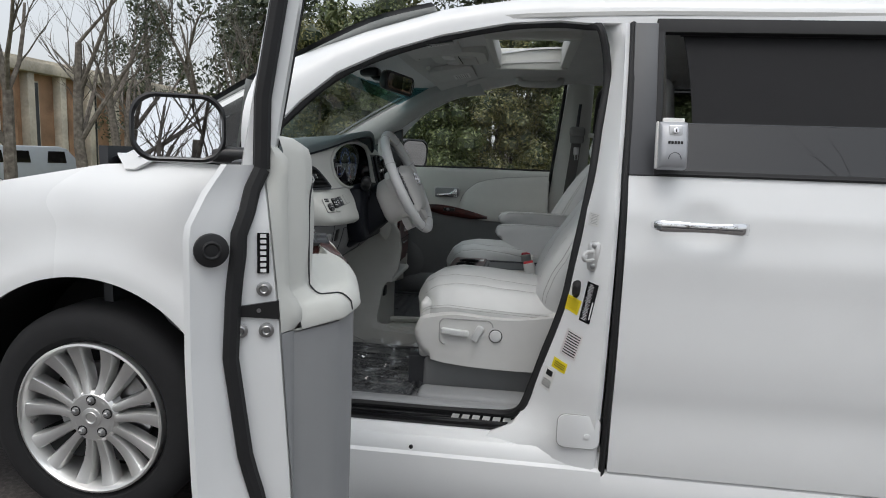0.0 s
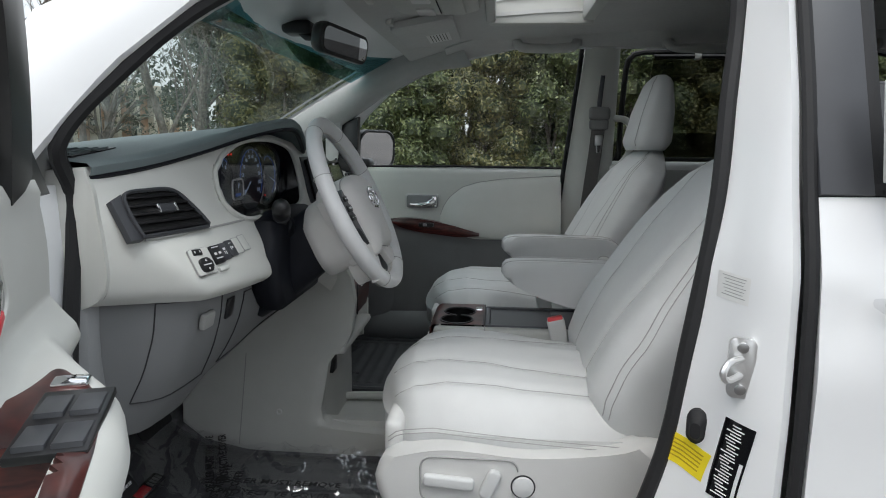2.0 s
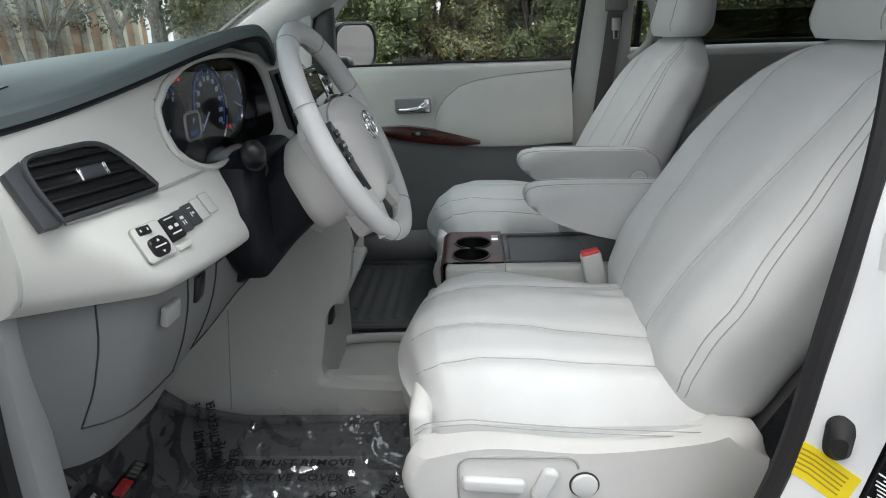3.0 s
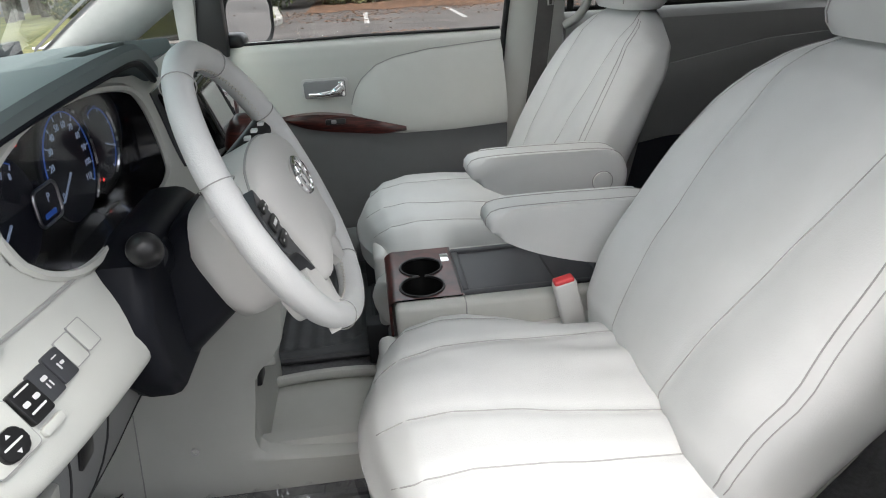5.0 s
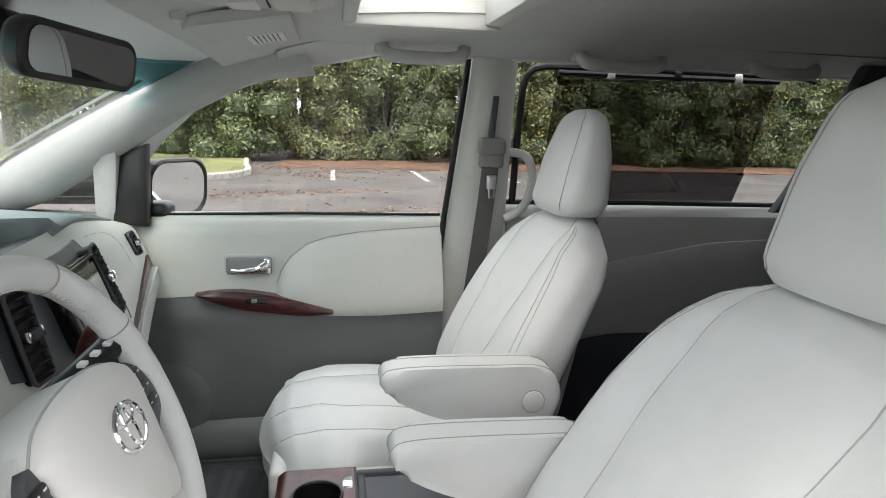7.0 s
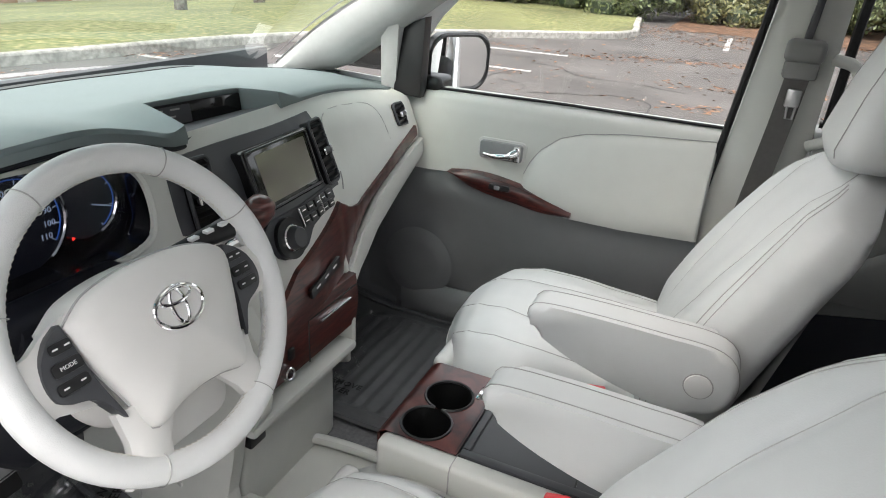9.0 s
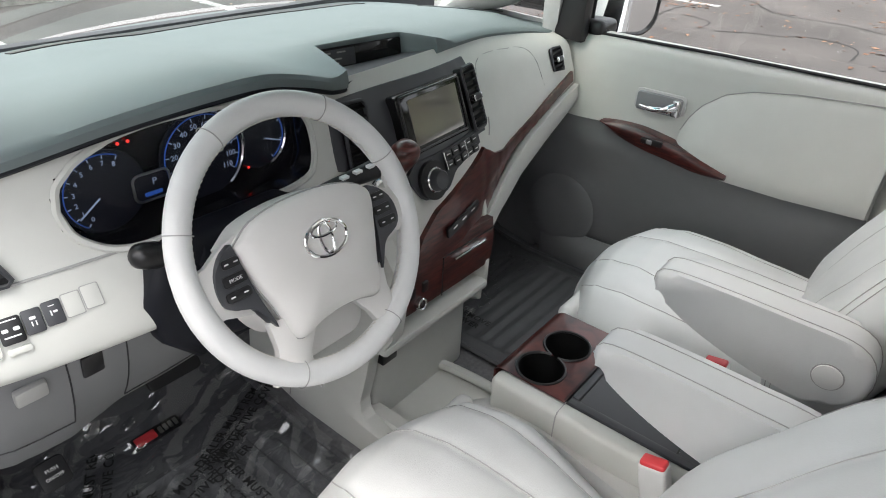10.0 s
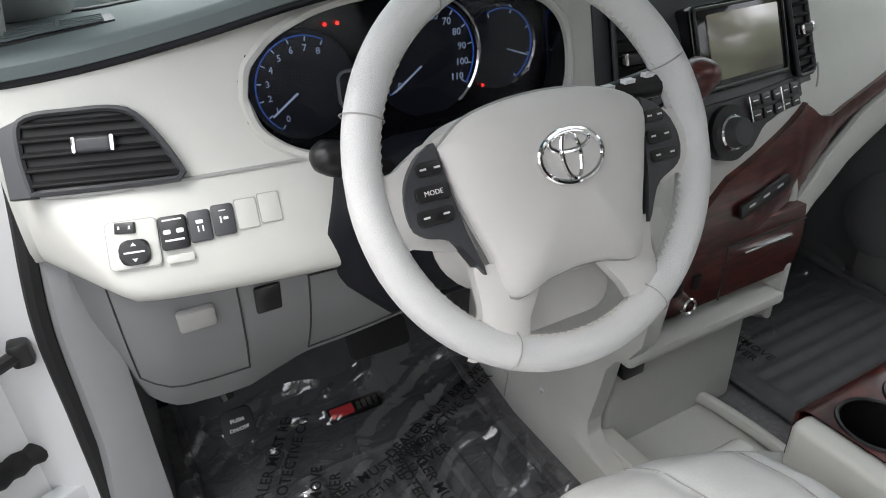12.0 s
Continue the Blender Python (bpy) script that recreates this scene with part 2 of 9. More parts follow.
TINT_LIGHT = glass("light_tint_glass", (0.75, 0.77, 0.76))
MESH = glass("shade_mesh", (0.33, 0.33, 0.33))
BAND = glass("green_band", (0.22, 0.50, 0.55))
WINDSCREEN = glass("windscreen_glass", (0.88, 0.94, 0.91), 0.07)

LAMP_CLEAR = material("lamp_lens", (0.42, 0.43, 0.44), 0.08, spread=0.1, scale=20, coat=1.0)
TAIL_RED = material("tail_lamp_red", (0.30, 0.012, 0.012), 0.1, coat=1.0)
GRILLE = material("speaker_grille", (0.06, 0.07, 0.072), 0.7, spread=0.2, scale=900, bump=0.8, bump_scale=1400)
DIAL = lit("dial_face", (0.003, 0.0034, 0.006), 0.1)
BLUE_LIT = lit("blue_backlight", (0.03, 0.10, 0.42), 0.10)
SMOKED = glass("smoked_lens", (0.92, 0.92, 0.94), 0.012)
PALE_LIT = lit("pale_backlight", (0.36, 0.45, 0.62), 0.07)
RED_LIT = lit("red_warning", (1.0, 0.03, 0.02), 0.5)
BEIGE_WHEEL = material("wheel_plastic", (0.64, 0.63, 0.61), 0.5, spread=0.02, scale=25, bump=0.1, bump_scale=900)
SEAM_PALE = material("pale_stitching", (0.62, 0.60, 0.55), 0.8)
EMBOSS = material("embossed_letters", (0.46, 0.455, 0.43), 0.55)
# Pale pinkish base stands in for the sky and branches reflected in it.
SCREEN = material("screen_glass", (0.42, 0.39, 0.38), 0.06, metal=0.6, spec=1.0, coat=1.0)
CLEAR_FILM = glass("plastic_film", (0.95, 0.95, 0.96), 0.17, 0.06)
crinkle(CLEAR_FILM)
CUP_DARK = material("cup_black", (0.006, 0.006, 0.006), 0.5, spec=0.3)
AMBER_INK = material("amber_print", (0.45, 0.33, 0.01), 0.6)
MESH_DARK = glass("dark_mesh", (0.25, 0.25, 0.26))
SHADE_CLOTH = material("shade_cloth", (0.013, 0.013, 0.0145), 0.9, spread=0.06, scale=40, bump=0.5, bump_scale=900)
FALLEN = leaf_material("fallen_leaf", (0.10, 0.04, 0.018), (0.24, 0.10, 0.045), (0.34, 0.185, 0.10))
CRACK = material("crack_fill", (0.02, 0.019, 0.018), 0.9)
VENT_BLACK = material("vent_black", (0.009, 0.009, 0.010), 0.6, spread=0.06, scale=40, spec=0.2)
# Colour darkened in place of the dark cabin reflected in the rear-view mirror.
DARKENED_MIRROR = material("darkened_mirror_glass", (0.42, 0.43, 0.44), 0.01, metal=1.0)


# ---- building tools ----
def thing(name, label, category, group="", at=(0, 0, 0)):
    ob = new(name)
    ob.empty_display_size = 0.05
    ob.location = at
    return tagged(ob, label, category, group)


def mesh_of(bm, name, mat, angle=38):
    me = bpy.data.meshes.new(name)
    bmesh.ops.recalc_face_normals(bm, faces=bm.faces)
    bm.to_mesh(me)
    bm.free()
    me.materials.append(mat)
    me.polygons.foreach_set("use_smooth", [True] * len(me.polygons))
    me.set_sharp_from_angle(angle=radians(angle))
    return me


def child_of(ob, parent):
    """Parents ob, whose mesh is in world metres, without moving it."""
    ob.parent = parent
    ob.matrix_parent_inverse = Matrix.Translation(-parent.location) if parent.data is None else Matrix()


def part(name, bm, mat, parent=None, label="", angle=38):
    """Links a bmesh, given in world metres, as one mesh object under a thing or part."""
    ob = new(name, mesh_of(bm, name, mat, angle))
    if parent is not None:
        child_of(ob, parent)
    if label:
        tagged(ob, label)
    return ob


def join(*bms):
    out = bmesh.new()
    for b in bms:
        me = bpy.data.meshes.new("tmp")
        b.to_mesh(me)
        b.free()
        out.from_mesh(me)
        bpy.data.meshes.remove(me)
    return out


def box(x0, x1, y0, y1, z0, z1, bevel=0.0, seg=2, m=None):
    bm = bmesh.new()
    bmesh.ops.create_cube(bm, size=1)
    bmesh.ops.transform(bm, matrix=Matrix.Translation(((x0 + x1) / 2, (y0 + y1) / 2, (z0 + z1) / 2)) @ Matrix.Diagonal((x1 - x0, y1 - y0, z1 - z0, 1)), verts=bm.verts)
    if bevel:
        bmesh.ops.bevel(bm, geom=bm.edges[:], offset=bevel, segments=seg, profile=0.5, affect="EDGES")
    if m is not None:
        bmesh.ops.transform(bm, matrix=m, verts=bm.verts)
    return bm


def loft(rings, closed=True, caps=True):
    bm = bmesh.new()
    vs = [[bm.verts.new(p) for p in r] for r in rings]
    n = len(vs[0])
    for a, b in zip(vs, vs[1:]):
        for i in range(n if closed else n - 1):
            j = (i + 1) % n
            bm.faces.new((a[i], a[j], b[j], b[i]))
    if caps and closed:
        bm.faces.new(vs[0][::-1])
        bm.faces.new(vs[-1])
    return bm


def spline(points, n):
    """n points on a smooth line through the given ones (tuples of any length)."""
    p = np.array(points, float)
    d = np.r_[0, np.cumsum(np.maximum(np.linalg.norm(np.diff(p, axis=0), axis=1), 1e-6))]
    t = np.linspace(0, d[-1], n)
    m = np.zeros_like(p)
    for i in range(len(p)):
        a, b = max(i - 1, 0), min(i + 1, len(p) - 1)
        m[i] = (p[b] - p[a]) / (d[b] - d[a])
    k = np.clip(np.searchsorted(d, t, side="right") - 1, 0, len(p) - 2)
    h = (d[k + 1] - d[k])[:, None]
    s = ((t - d[k]) / h[:, 0])[:, None]
    return (2 * s**3 - 3 * s**2 + 1) * p[k] + (s**3 - 2 * s**2 + s) * h * m[k] + (-2 * s**3 + 3 * s**2) * p[k + 1] + (s**3 - s**2) * h * m[k + 1]


def tube(points, radius, n=10, closed=False, flat=1.0):
    """A round rod along points; radius may be one number or one per point."""
    pts = [Vector(p) for p in points]
    rad = radius if hasattr(radius, "__len__") else [radius] * len(pts)
    rings = []
    up = None
    for i, p in enumerate(pts):
        a = pts[i - 1] if (i or closed) else p
        b = pts[(i + 1) % len(pts)] if (i < len(pts) - 1 or closed) else p
        t = (b - a).normalized()
        if up is None:
            up = t.orthogonal().normalized()
        up = (up - t * up.dot(t)).normalized()
        side = t.cross(up)
        rings.append([p + rad[i] * (math.cos(2 * math.pi * k / n) * up + flat * math.sin(2 * math.pi * k / n) * side) for k in range(n)])
    if closed:
        best = min(range(n), key=lambda s: sum((rings[0][(k + s) % n] - rings[-1][k]).length for k in range(n)))
        rings.append([rings[0][(k + best) % n] for k in range(n)])
    bm = loft(rings, True, not closed)
    if closed:
        bmesh.ops.remove_doubles(bm, verts=bm.verts, dist=1e-6)
    return bm


def prism(outline, lo, hi, axis="y", bevel=0.0, seg=2, m=None):
    """A plate with the given outline (two other axes in order) between lo and hi along the axis."""
    def put(a, b, c):
        return {"x": (c, a, b), "y": (a, c, b), "z": (a, b, c)}[axis]
    bm = bmesh.new()
    va = [bm.verts.new(put(a, b, lo)) for a, b in outline]
    vb = [bm.verts.new(put(a, b, hi)) for a, b in outline]
    n = len(outline)
    fa, fb = bm.faces.new(va), bm.faces.new(vb[::-1])
    for i in range(n):
        bm.faces.new((va[i], va[(i + 1) % n], vb[(i + 1) % n], vb[i]))
    if bevel:
        edges = list({e for f in (fa, fb) for e in f.edges})
        bmesh.ops.bevel(bm, geom=edges, offset=bevel, segments=seg, profile=0.5, affect="EDGES", clamp_overlap=True)
    if m is not None:
        bmesh.ops.transform(bm, matrix=m, verts=bm.verts)
    return bm


def rounded(w, h, r, n=5, cx=0.0, cy=0.0):
    """The outline of a rounded rectangle."""
    out = []
    for sx, sy, a0 in ((1, 1, 0), (-1, 1, 90), (-1, -1, 180), (1, -1, 270)):
        for k in range(n + 1):
            a = radians(a0 + 90 * k / n)
            out.append((cx + sx * (w / 2 - r) + r * math.cos(a), cy + sy * (h / 2 - r) + r * math.sin(a)))
    return out


def disc(m, r, lo, hi, n=32, bevel=0.0, hole=0.0):
    """A round plate on the local z axis of m; with a hole, a ring."""
    if not hole:
        return prism([(r * math.cos(2 * math.pi * k / n), r * math.sin(2 * math.pi * k / n)) for k in range(n)], lo, hi, "z", bevel, 2, m)
    prof = [(r, lo), (r, hi - bevel), (r - bevel, hi), (hole + bevel, hi), (hole, hi - bevel), (hole, lo)] if bevel else [(r, lo), (r, hi), (hole, hi), (hole, lo)]
    return turned(prof, m, n, True)


def turned(profile, m, n=40, ring=False):
    """A solid of revolution about the local z axis of m, from (radius, height) pairs."""
    rings = [[m @ Vector((r * math.cos(2 * math.pi * k / n), r * math.sin(2 * math.pi * k / n), z)) for k in range(n)] for r, z in profile]
    if ring:
        rings.append(rings[0])
    bm = loft(rings, True, not ring)
    if ring:
        bmesh.ops.remove_doubles(bm, verts=bm.verts, dist=1e-6)
    return bm


def sheet(grid, thick=0.0, away=None, skip=None):
    """A surface through a grid of points, with thickness pushed along the vector away."""
    bm = bmesh.new()
    vs = [[bm.verts.new(p) for p in row] for row in grid]
    for i in range(len(vs) - 1):
        for j in range(len(vs[0]) - 1):
            if skip is not None and skip(sum((Vector(grid[a][b]) for a, b in ((i, j), (i + 1, j), (i, j + 1), (i + 1, j + 1))), Vector()) / 4):
                continue
            bm.faces.new((vs[i][j], vs[i][j + 1], vs[i + 1][j + 1], vs[i + 1][j]))
    for v in [v for v in bm.verts if not v.link_faces]:
        bm.verts.remove(v)
    if thick:
        back = bmesh.ops.extrude_face_region(bm, geom=bm.faces[:])
        bmesh.ops.translate(bm, vec=Vector(away) * thick, verts=[g for g in back["geom"] if isinstance(g, bmesh.types.BMVert)])
    return bm


def basis(o, x, z):
    """A pose with origin o, local z along z and local x near x."""
    z = Vector(z).normalized()
    x = Vector(x)
    x = (x - z * x.dot(z)).normalized()
    y = z.cross(x)
    return Matrix(((x.x, y.x, z.x, o[0]), (x.y, y.y, z.y, o[1]), (x.z, y.z, z.z, o[2]), (0, 0, 0, 1)))


def lerp(x, xs, ys):
    return float(np.interp(x, xs, ys))


def words(text, size, m, mat, parent, name="lettering", thick=0.0004, align="CENTER", space=1.0, shear=0.0, bold=0.0):
    """Flat raised letters on the local xy plane of m."""
    cu = bpy.data.curves.new("letters", "FONT")
    cu.body, cu.size, cu.align_x, cu.align_y, cu.extrude, cu.space_character, cu.shear, cu.offset = text, size, align, "CENTER", thick, space, shear, bold
    cu.resolution_u = 2
    tmp = bpy.data.objects.new("letters", cu)
    scene.collection.objects.link(tmp)
    bpy.context.view_layer.update()
    me = bpy.data.meshes.new_from_object(tmp.evaluated_get(bpy.context.evaluated_depsgraph_get()))
    bpy.data.objects.remove(tmp)
    me.transform(m)
    me.materials.clear()
    me.materials.append(mat)
    ob = new(name, me)
    if parent is not None:
        child_of(ob, parent)
    return ob


def bell(v, c, w):
    return math.exp(-((v - c) / w) ** 2)


# ---- the white minivan: outer body ----
van = thing("minivan", "white minivan with its front door open", "minivan")
SIDE_Z = (0.15, 0.30, 0.38, 0.60, 0.90, 1.08, 1.17, 1.30, 1.45, 1.58, 1.66, 1.72)
SIDE_Y = (0.90, 0.955, 0.965, 0.985, 0.985, 0.972, 0.945, 0.905, 0.845, 0.78, 0.72, 0.62)


def side_y(z):
    return lerp(z, SIDE_Z, SIDE_Y)


# rear edge of the front door's opening at the seal, and its upper edge
REAR_Z = (0.40, 0.44, 0.50, 0.60, 0.80, 1.0, 1.15, 1.30, 1.45, 1.55, 1.60)
REAR_X = (1.22, 1.31, 1.345, 1.375, 1.437, 1.470, 1.493, 1.508, 1.526, 1.528, 1.488)
TOP = [(0.50, 1.16), (0.555, 1.235), (0.64, 1.345), (0.745, 1.438), (0.88, 1.505), (1.04, 1.557), (1.236, 1.598), (1.38, 1.607), (1.46, 1.600)]


def seal_x(z):
    return lerp(z, REAR_Z, REAR_X)


def panel(xs, lo, hi, sign=-1, rows=14, out=0.0, thick=0.012, bulge=None):
    """A body panel between two heights over a run of x, lying on the body's side."""
    grid = []
    for x in xs:
        a, b = lo(x), hi(x)
        grid.append([(x, sign * (side_y(z) + out + (bulge(x, z) if bulge else 0)), z) for z in np.linspace(a, b, rows)])
    return sheet(grid, thick, (0, -sign, 0))


def fender_low(x):
    d = 0.455**2 - x * x
    return max(0.355 + math.sqrt(d), 0.30) if d > 0 else 0.28


def fender_y(x, z):
    flare = 0.02 * math.exp(-((math.hypot(x, z - 0.355) - 0.47) / 0.07) ** 2)
    nose = -0.55 * max(-0.35 - x, 0) ** 1.6
    return flare + nose - 0.02 - 0.07 * max((z - 0.98) / 0.2, 0) ** 2


def hood_top(x):
    return lerp(x, (-0.95, -0.7, -0.435, 0.037, 0.30, 0.52), (0.93, 1.00, 1.07, 1.165, 1.18, 1.17))


xs = np.concatenate([np.linspace(-0.9, -0.46, 8), np.linspace(-0.454, 0.454, 40), np.linspace(0.46, 0.50, 3)])
part("front_fender", panel(xs, fender_low, lambda x: hood_top(x) - 0.02, bulge=fender_y), PAINT, van)
part("front_fender", panel(xs, fender_low, lambda x: hood_top(x) - 0.02, 1, bulge=fender_y), PAINT, van)
g = [[(x, y, hood_top(x) - 0.02 + 0.015 * (1 - (y / 0.95) ** 2) - 0.05 * max(abs(y) - 0.75, 0) / 0.2) for y in np.linspace(-0.9 + 0.25 * max(-0.35 - x, 0), 0.9 - 0.25 * max(-0.35 - x, 0), 30)] for x in np.linspace(-0.93, 0.16, 24)]
part("bonnet", sheet(g, 0.012, (0, 0, -1)), PAINT, van)
part("cowl", box(0.02, 0.17, -0.72, 0.72, 1.08, 1.145, 0.01), BLACK, van, "black plastic cowl under the windscreen")
# headlamp corner and nose
for s in (-1, 1):
    lamp = part("headlamp", panel(np.linspace(-0.88, -0.44, 18), lambda x: lerp(x, (-0.88, -0.52, -0.44), (0.84, 0.975, 1.035)), lambda x: lerp(x, (-0.88, -0.44), (0.93, 1.045)), s, 6, 0.006, 0.02, fender_y), LAMP_CLEAR, van, "clear headlamp with an amber corner")
    part("amber_corner", panel(np.linspace(-0.60, -0.45, 8), lambda x: lerp(x, (-0.60, -0.52, -0.45), (0.955, 0.985, 1.033)), lambda x: lerp(x, (-0.60, -0.45), (0.985, 1.039)), s, 4, 0.010, 0.004, fender_y), HEADLAMP, lamp, "amber side reflector")
part("front_bumper", box(-1.0, -0.86, -0.80, 0.80, 0.25, 0.95, 0.06, 4), PAINT, van)
for s in (-1, 1):
    part("wheel_arch_liner", sheet([[(0.46 * math.cos(a), s * y, 0.355 + 0.46 * math.sin(a)) for y in (0.955, 0.875 if math.cos(a) > 0.45 else 0.6)] for a in np.linspace(-0.2, math.pi + 0.2, 30)]), RUBBER, van)
    part("inner_arch", box(-0.5, 0.20, min(s * 0.58, s * 0.6), max(s * 0.58, s * 0.6), 0.1, 0.9), RUBBER, van)


def wheel(x, s):
    m = basis((x, s * 0.955, 0.355), (1, 0, 0), (0, s, 0))
    wh = part("wheel", turned([(0.238, -0.20), (0.245, -0.02), (0.262, 0.0), (0.30, 0.006), (0.335, -0.006), (0.352, -0.03), (0.356, -0.06), (0.356, -0.16), (0.34, -0.2)], m, 64, True), TYRE, van, "black tyre")
    part("rim", join(turned([(0.243, -0.03), (0.243, 0.004), (0.236, 0.006), (0.228, -0.004), (0.222, -0.05), (0.215, -0.14), (0.222, -0.15)], m, 64, True), turned([(0.001, -0.015), (0.04, -0.012), (0.074, -0.014), (0.084, -0.024), (0.086, -0.06), (0.001, -0.06)], m, 40)), ALLOY, wh, "silver alloy rim")
    for k in range(7):
        for off in (-1, 1):
            mid = math.pi / 2 + 2 * math.pi * (k + 0.5) / 7
            sp = []
            for f in np.linspace(0, 1, 9):
                r = 0.062 + 0.170 * f
                a = mid + off * lerp(f, (0, 0.2, 0.6, 1), (0.24, 0.195, 0.185, 0.205))
                w = lerp(f, (0, 0.25, 0.6, 1), (0.014, 0.0145, 0.019, 0.0265))
                zz = -0.016 - 0.014 * math.sin(f * math.pi) + 0.004 * f
                c, t = Vector((math.cos(a), math.sin(a), 0)), Vector((-math.sin(a), math.cos(a), 0))
                sp.append([m @ (c * r + t * w * q + Vector((0, 0, zz + h))) for q, h in ((-1, -.040), (-1, -.006), (-.78, .002), (-.3, .0035), (.3, .0035), (.78, .002), (1, -.006), (1, -.040))])
            part("spoke", loft(sp), ALLOY, wh)
    for k in range(5):
        a = math.pi / 2 + 2 * math.pi * k / 5
        lm = m @ Matrix.Translation((0.056 * math.cos(a), 0.056 * math.sin(a), -0.0105))
        # Flush black disc paints the shade of a nut recess; nothing is cut.
        part("nut_recess_shade", disc(lm, 0.0165, -0.01, -0.0005, 20), BLACK, wh)
        part("wheel_nut", join(disc(lm, 0.0125, -0.01, 0.001, 16, 0.001), turned([(0.009, 0), (0.0085, 0.009), (0.005, 0.012), (0.001, 0.012)], lm, 6)), STEEL, wh)
    part("hub_cap", join(disc(m, 0.032, -0.02, -0.008, 32, 0.003), disc(m @ Matrix.Translation((0, 0, -0.008)), 0.02, 0, 0.003, 32, 0.001, 0.016)), ALLOY, wh, "silver hub cap with an oval badge")
    part("valve", tube([m @ Vector((-0.205, -0.03, -0.03)), m @ Vector((-0.20, -0.03, -0.005))], 0.006, 8), STEEL, wh)
    part("brake_disc", disc(m, 0.16, -0.10, -0.08, 40), STEEL, wh)
    # Added black disc behind the brake keeps the gaps between spokes dark.
    part("dark_wheel_back", turned([(0.001, -0.16), (0.21, -0.15), (0.21, -0.19), (0.001, -0.19)], m, 32), RUBBER, wh)


wheel(0.0, -1)
wheel(0.0, 1)
wheel(3.03, -1)
wheel(3.03, 1)

# roof, rails and pillars
ROOF = [(0.10, 1.18), (0.30, 1.305), (0.571, 1.467), (0.70, 1.53), (0.816, 1.577), (1.05, 1.652), (1.30, 1.69), (1.60, 1.705), (2.40, 1.71), (3.4, 1.69), (3.9, 1.64)]


def roof_z(x):
    return lerp(x, [p[0] for p in ROOF], [p[1] for p in ROOF])


def top_z(x):
    return lerp(x, [p[0] for p in TOP] + [1.62, 3.9], [p[1] for p in TOP] + [1.60, 1.58])


def opening_y(x):
    return side_y(top_z(x)) - 0.005


for s in (-1, 1):
    g = []
    for x in np.concatenate([np.linspace(0.50, 1.55, 44), np.linspace(1.58, 3.9, 20)]):
        zo, zr = top_z(x), roof_z(x)
        yo, yr = opening_y(x), side_y(zo) - 0.105
        row = []
        for f in np.linspace(0, 1, 9):
            b = math.sin(f * math.pi) * 0.028
            row.append((x - b * 0.25, s * (yo + (yr - yo) * f + b), zo + (zr - zo) * f + b * 0.6))
        g.append(row)
    part("roof_rail", sheet(g, 0.01, (0.1, -s * 0.9, -0.4)), PAINT, van)
    g = []
    for f in np.linspace(0, 1, 10):
        x = 0.02 + 0.48 * f
        lo, hi = 1.13 + 0.05 * f, 1.165 + (roof_z(0.50) - 1.165) * f + 0.006
        g.append([(x + 0.012, s * (side_y(lo) - 0.02), lo), (x, s * (side_y(lo + (hi - lo) * .5) - 0.03), lo + (hi - lo) * .55), (x, s * (side_y(hi) - 0.112 + 0.05 * (1 - f)), hi)])
    # the leg of the pillar ahead of the quarter glass
    front = []
    for f in np.linspace(0, 1, 16):
        x = 0.06 + 0.44 * f
        zr = roof_z(x + 0.005)
        front.append([(x, s * (side_y(zr) - 0.105 + 0.02), zr), (x + 0.02, s * (side_y(zr) - 0.055), zr - 0.005), (x + 0.055, s * (side_y(zr) - 0.035), zr - 0.045)])
    part("front_pillar", sheet(front, 0.008, (0.3, -s * 0.6, -0.6)), PAINT, van)
    part("quarter_glass", sheet([[(0.13 + 0.02, s * 0.895, 1.17), (0.20, s * 0.885, 1.21)], [(0.47, s * 0.90, 1.17), (0.475, s * 0.83, 1.375)]], 0.003, (0, -s, 0)), TINT, van)
roofg = []
for x in np.concatenate([np.linspace(0.66, 1.04, 8), np.linspace(1.10, 1.62, 12), np.linspace(1.75, 3.9, 12)]):
    e = side_y(top_z(x)) - 0.107
    roofg.append([(x - 0.10 * (1 - (y / e) ** 2) * (x < 1.0) * (1.0 - x) / 0.35, y, roof_z(x) + 0.028 * (1 - (y / e) ** 2)) for y in np.linspace(-e, e, 30)])
part("roof", sheet(roofg, 0.008, (0, 0, -1), skip=lambda p: 1.13 < p.x < 1.47 and abs(p.y) < 0.36), PAINT, van)
# B pillar skin and jamb on the driver's side
g = []
for z in np.linspace(0.30, 1.60, 48):
    x = seal_x(z)
    y = side_y(z)
    edge = lerp(z, (0.3, 1.18, 1.6), (1.546, 1.560, 1.578))
    zin = lerp(z, (0.3, 0.5, 1.0, 1.3, 1.6), (0.02, 0.10, 0.115, 0.09, 0.07))
    g.append([(edge, -y + 0.03, z), (edge - 0.004, -y + 0.006, z), (edge - 0.014, -y, z), (x + 0.62 * (edge - x), -y + 0.012, z), (x + 0.48 * (edge - x), -y + 0.03, z), (x + 0.30 * (edge - x), -y + 0.55 * zin, z), (x + 0.12 * (edge - x), -y + 0.9 * zin, z), (x, -y + zin, z), (x + 0.005, -y + zin + 0.03, z)])
part("centre_pillar", sheet(g, 0.004, (0.7, 0.7, 0)), PAINT, van, "white painted door pillar with labels")
# sill, rocker and step
x0, x1 = 0.40, 1.56
g = [[(x, y, z) for y, z in ((-0.94, 0.16), (-0.968, 0.22), (-0.972, 0.30), (-0.966, 0.345), (-0.955, 0.352), (-0.950, 0.375), (-0.935, 0.392), (-0.905, 0.396), (-0.89, 0.408), (-0.80, 0.42), (-0.785, 0.41))] for x in np.linspace(x0, x1, 12)]
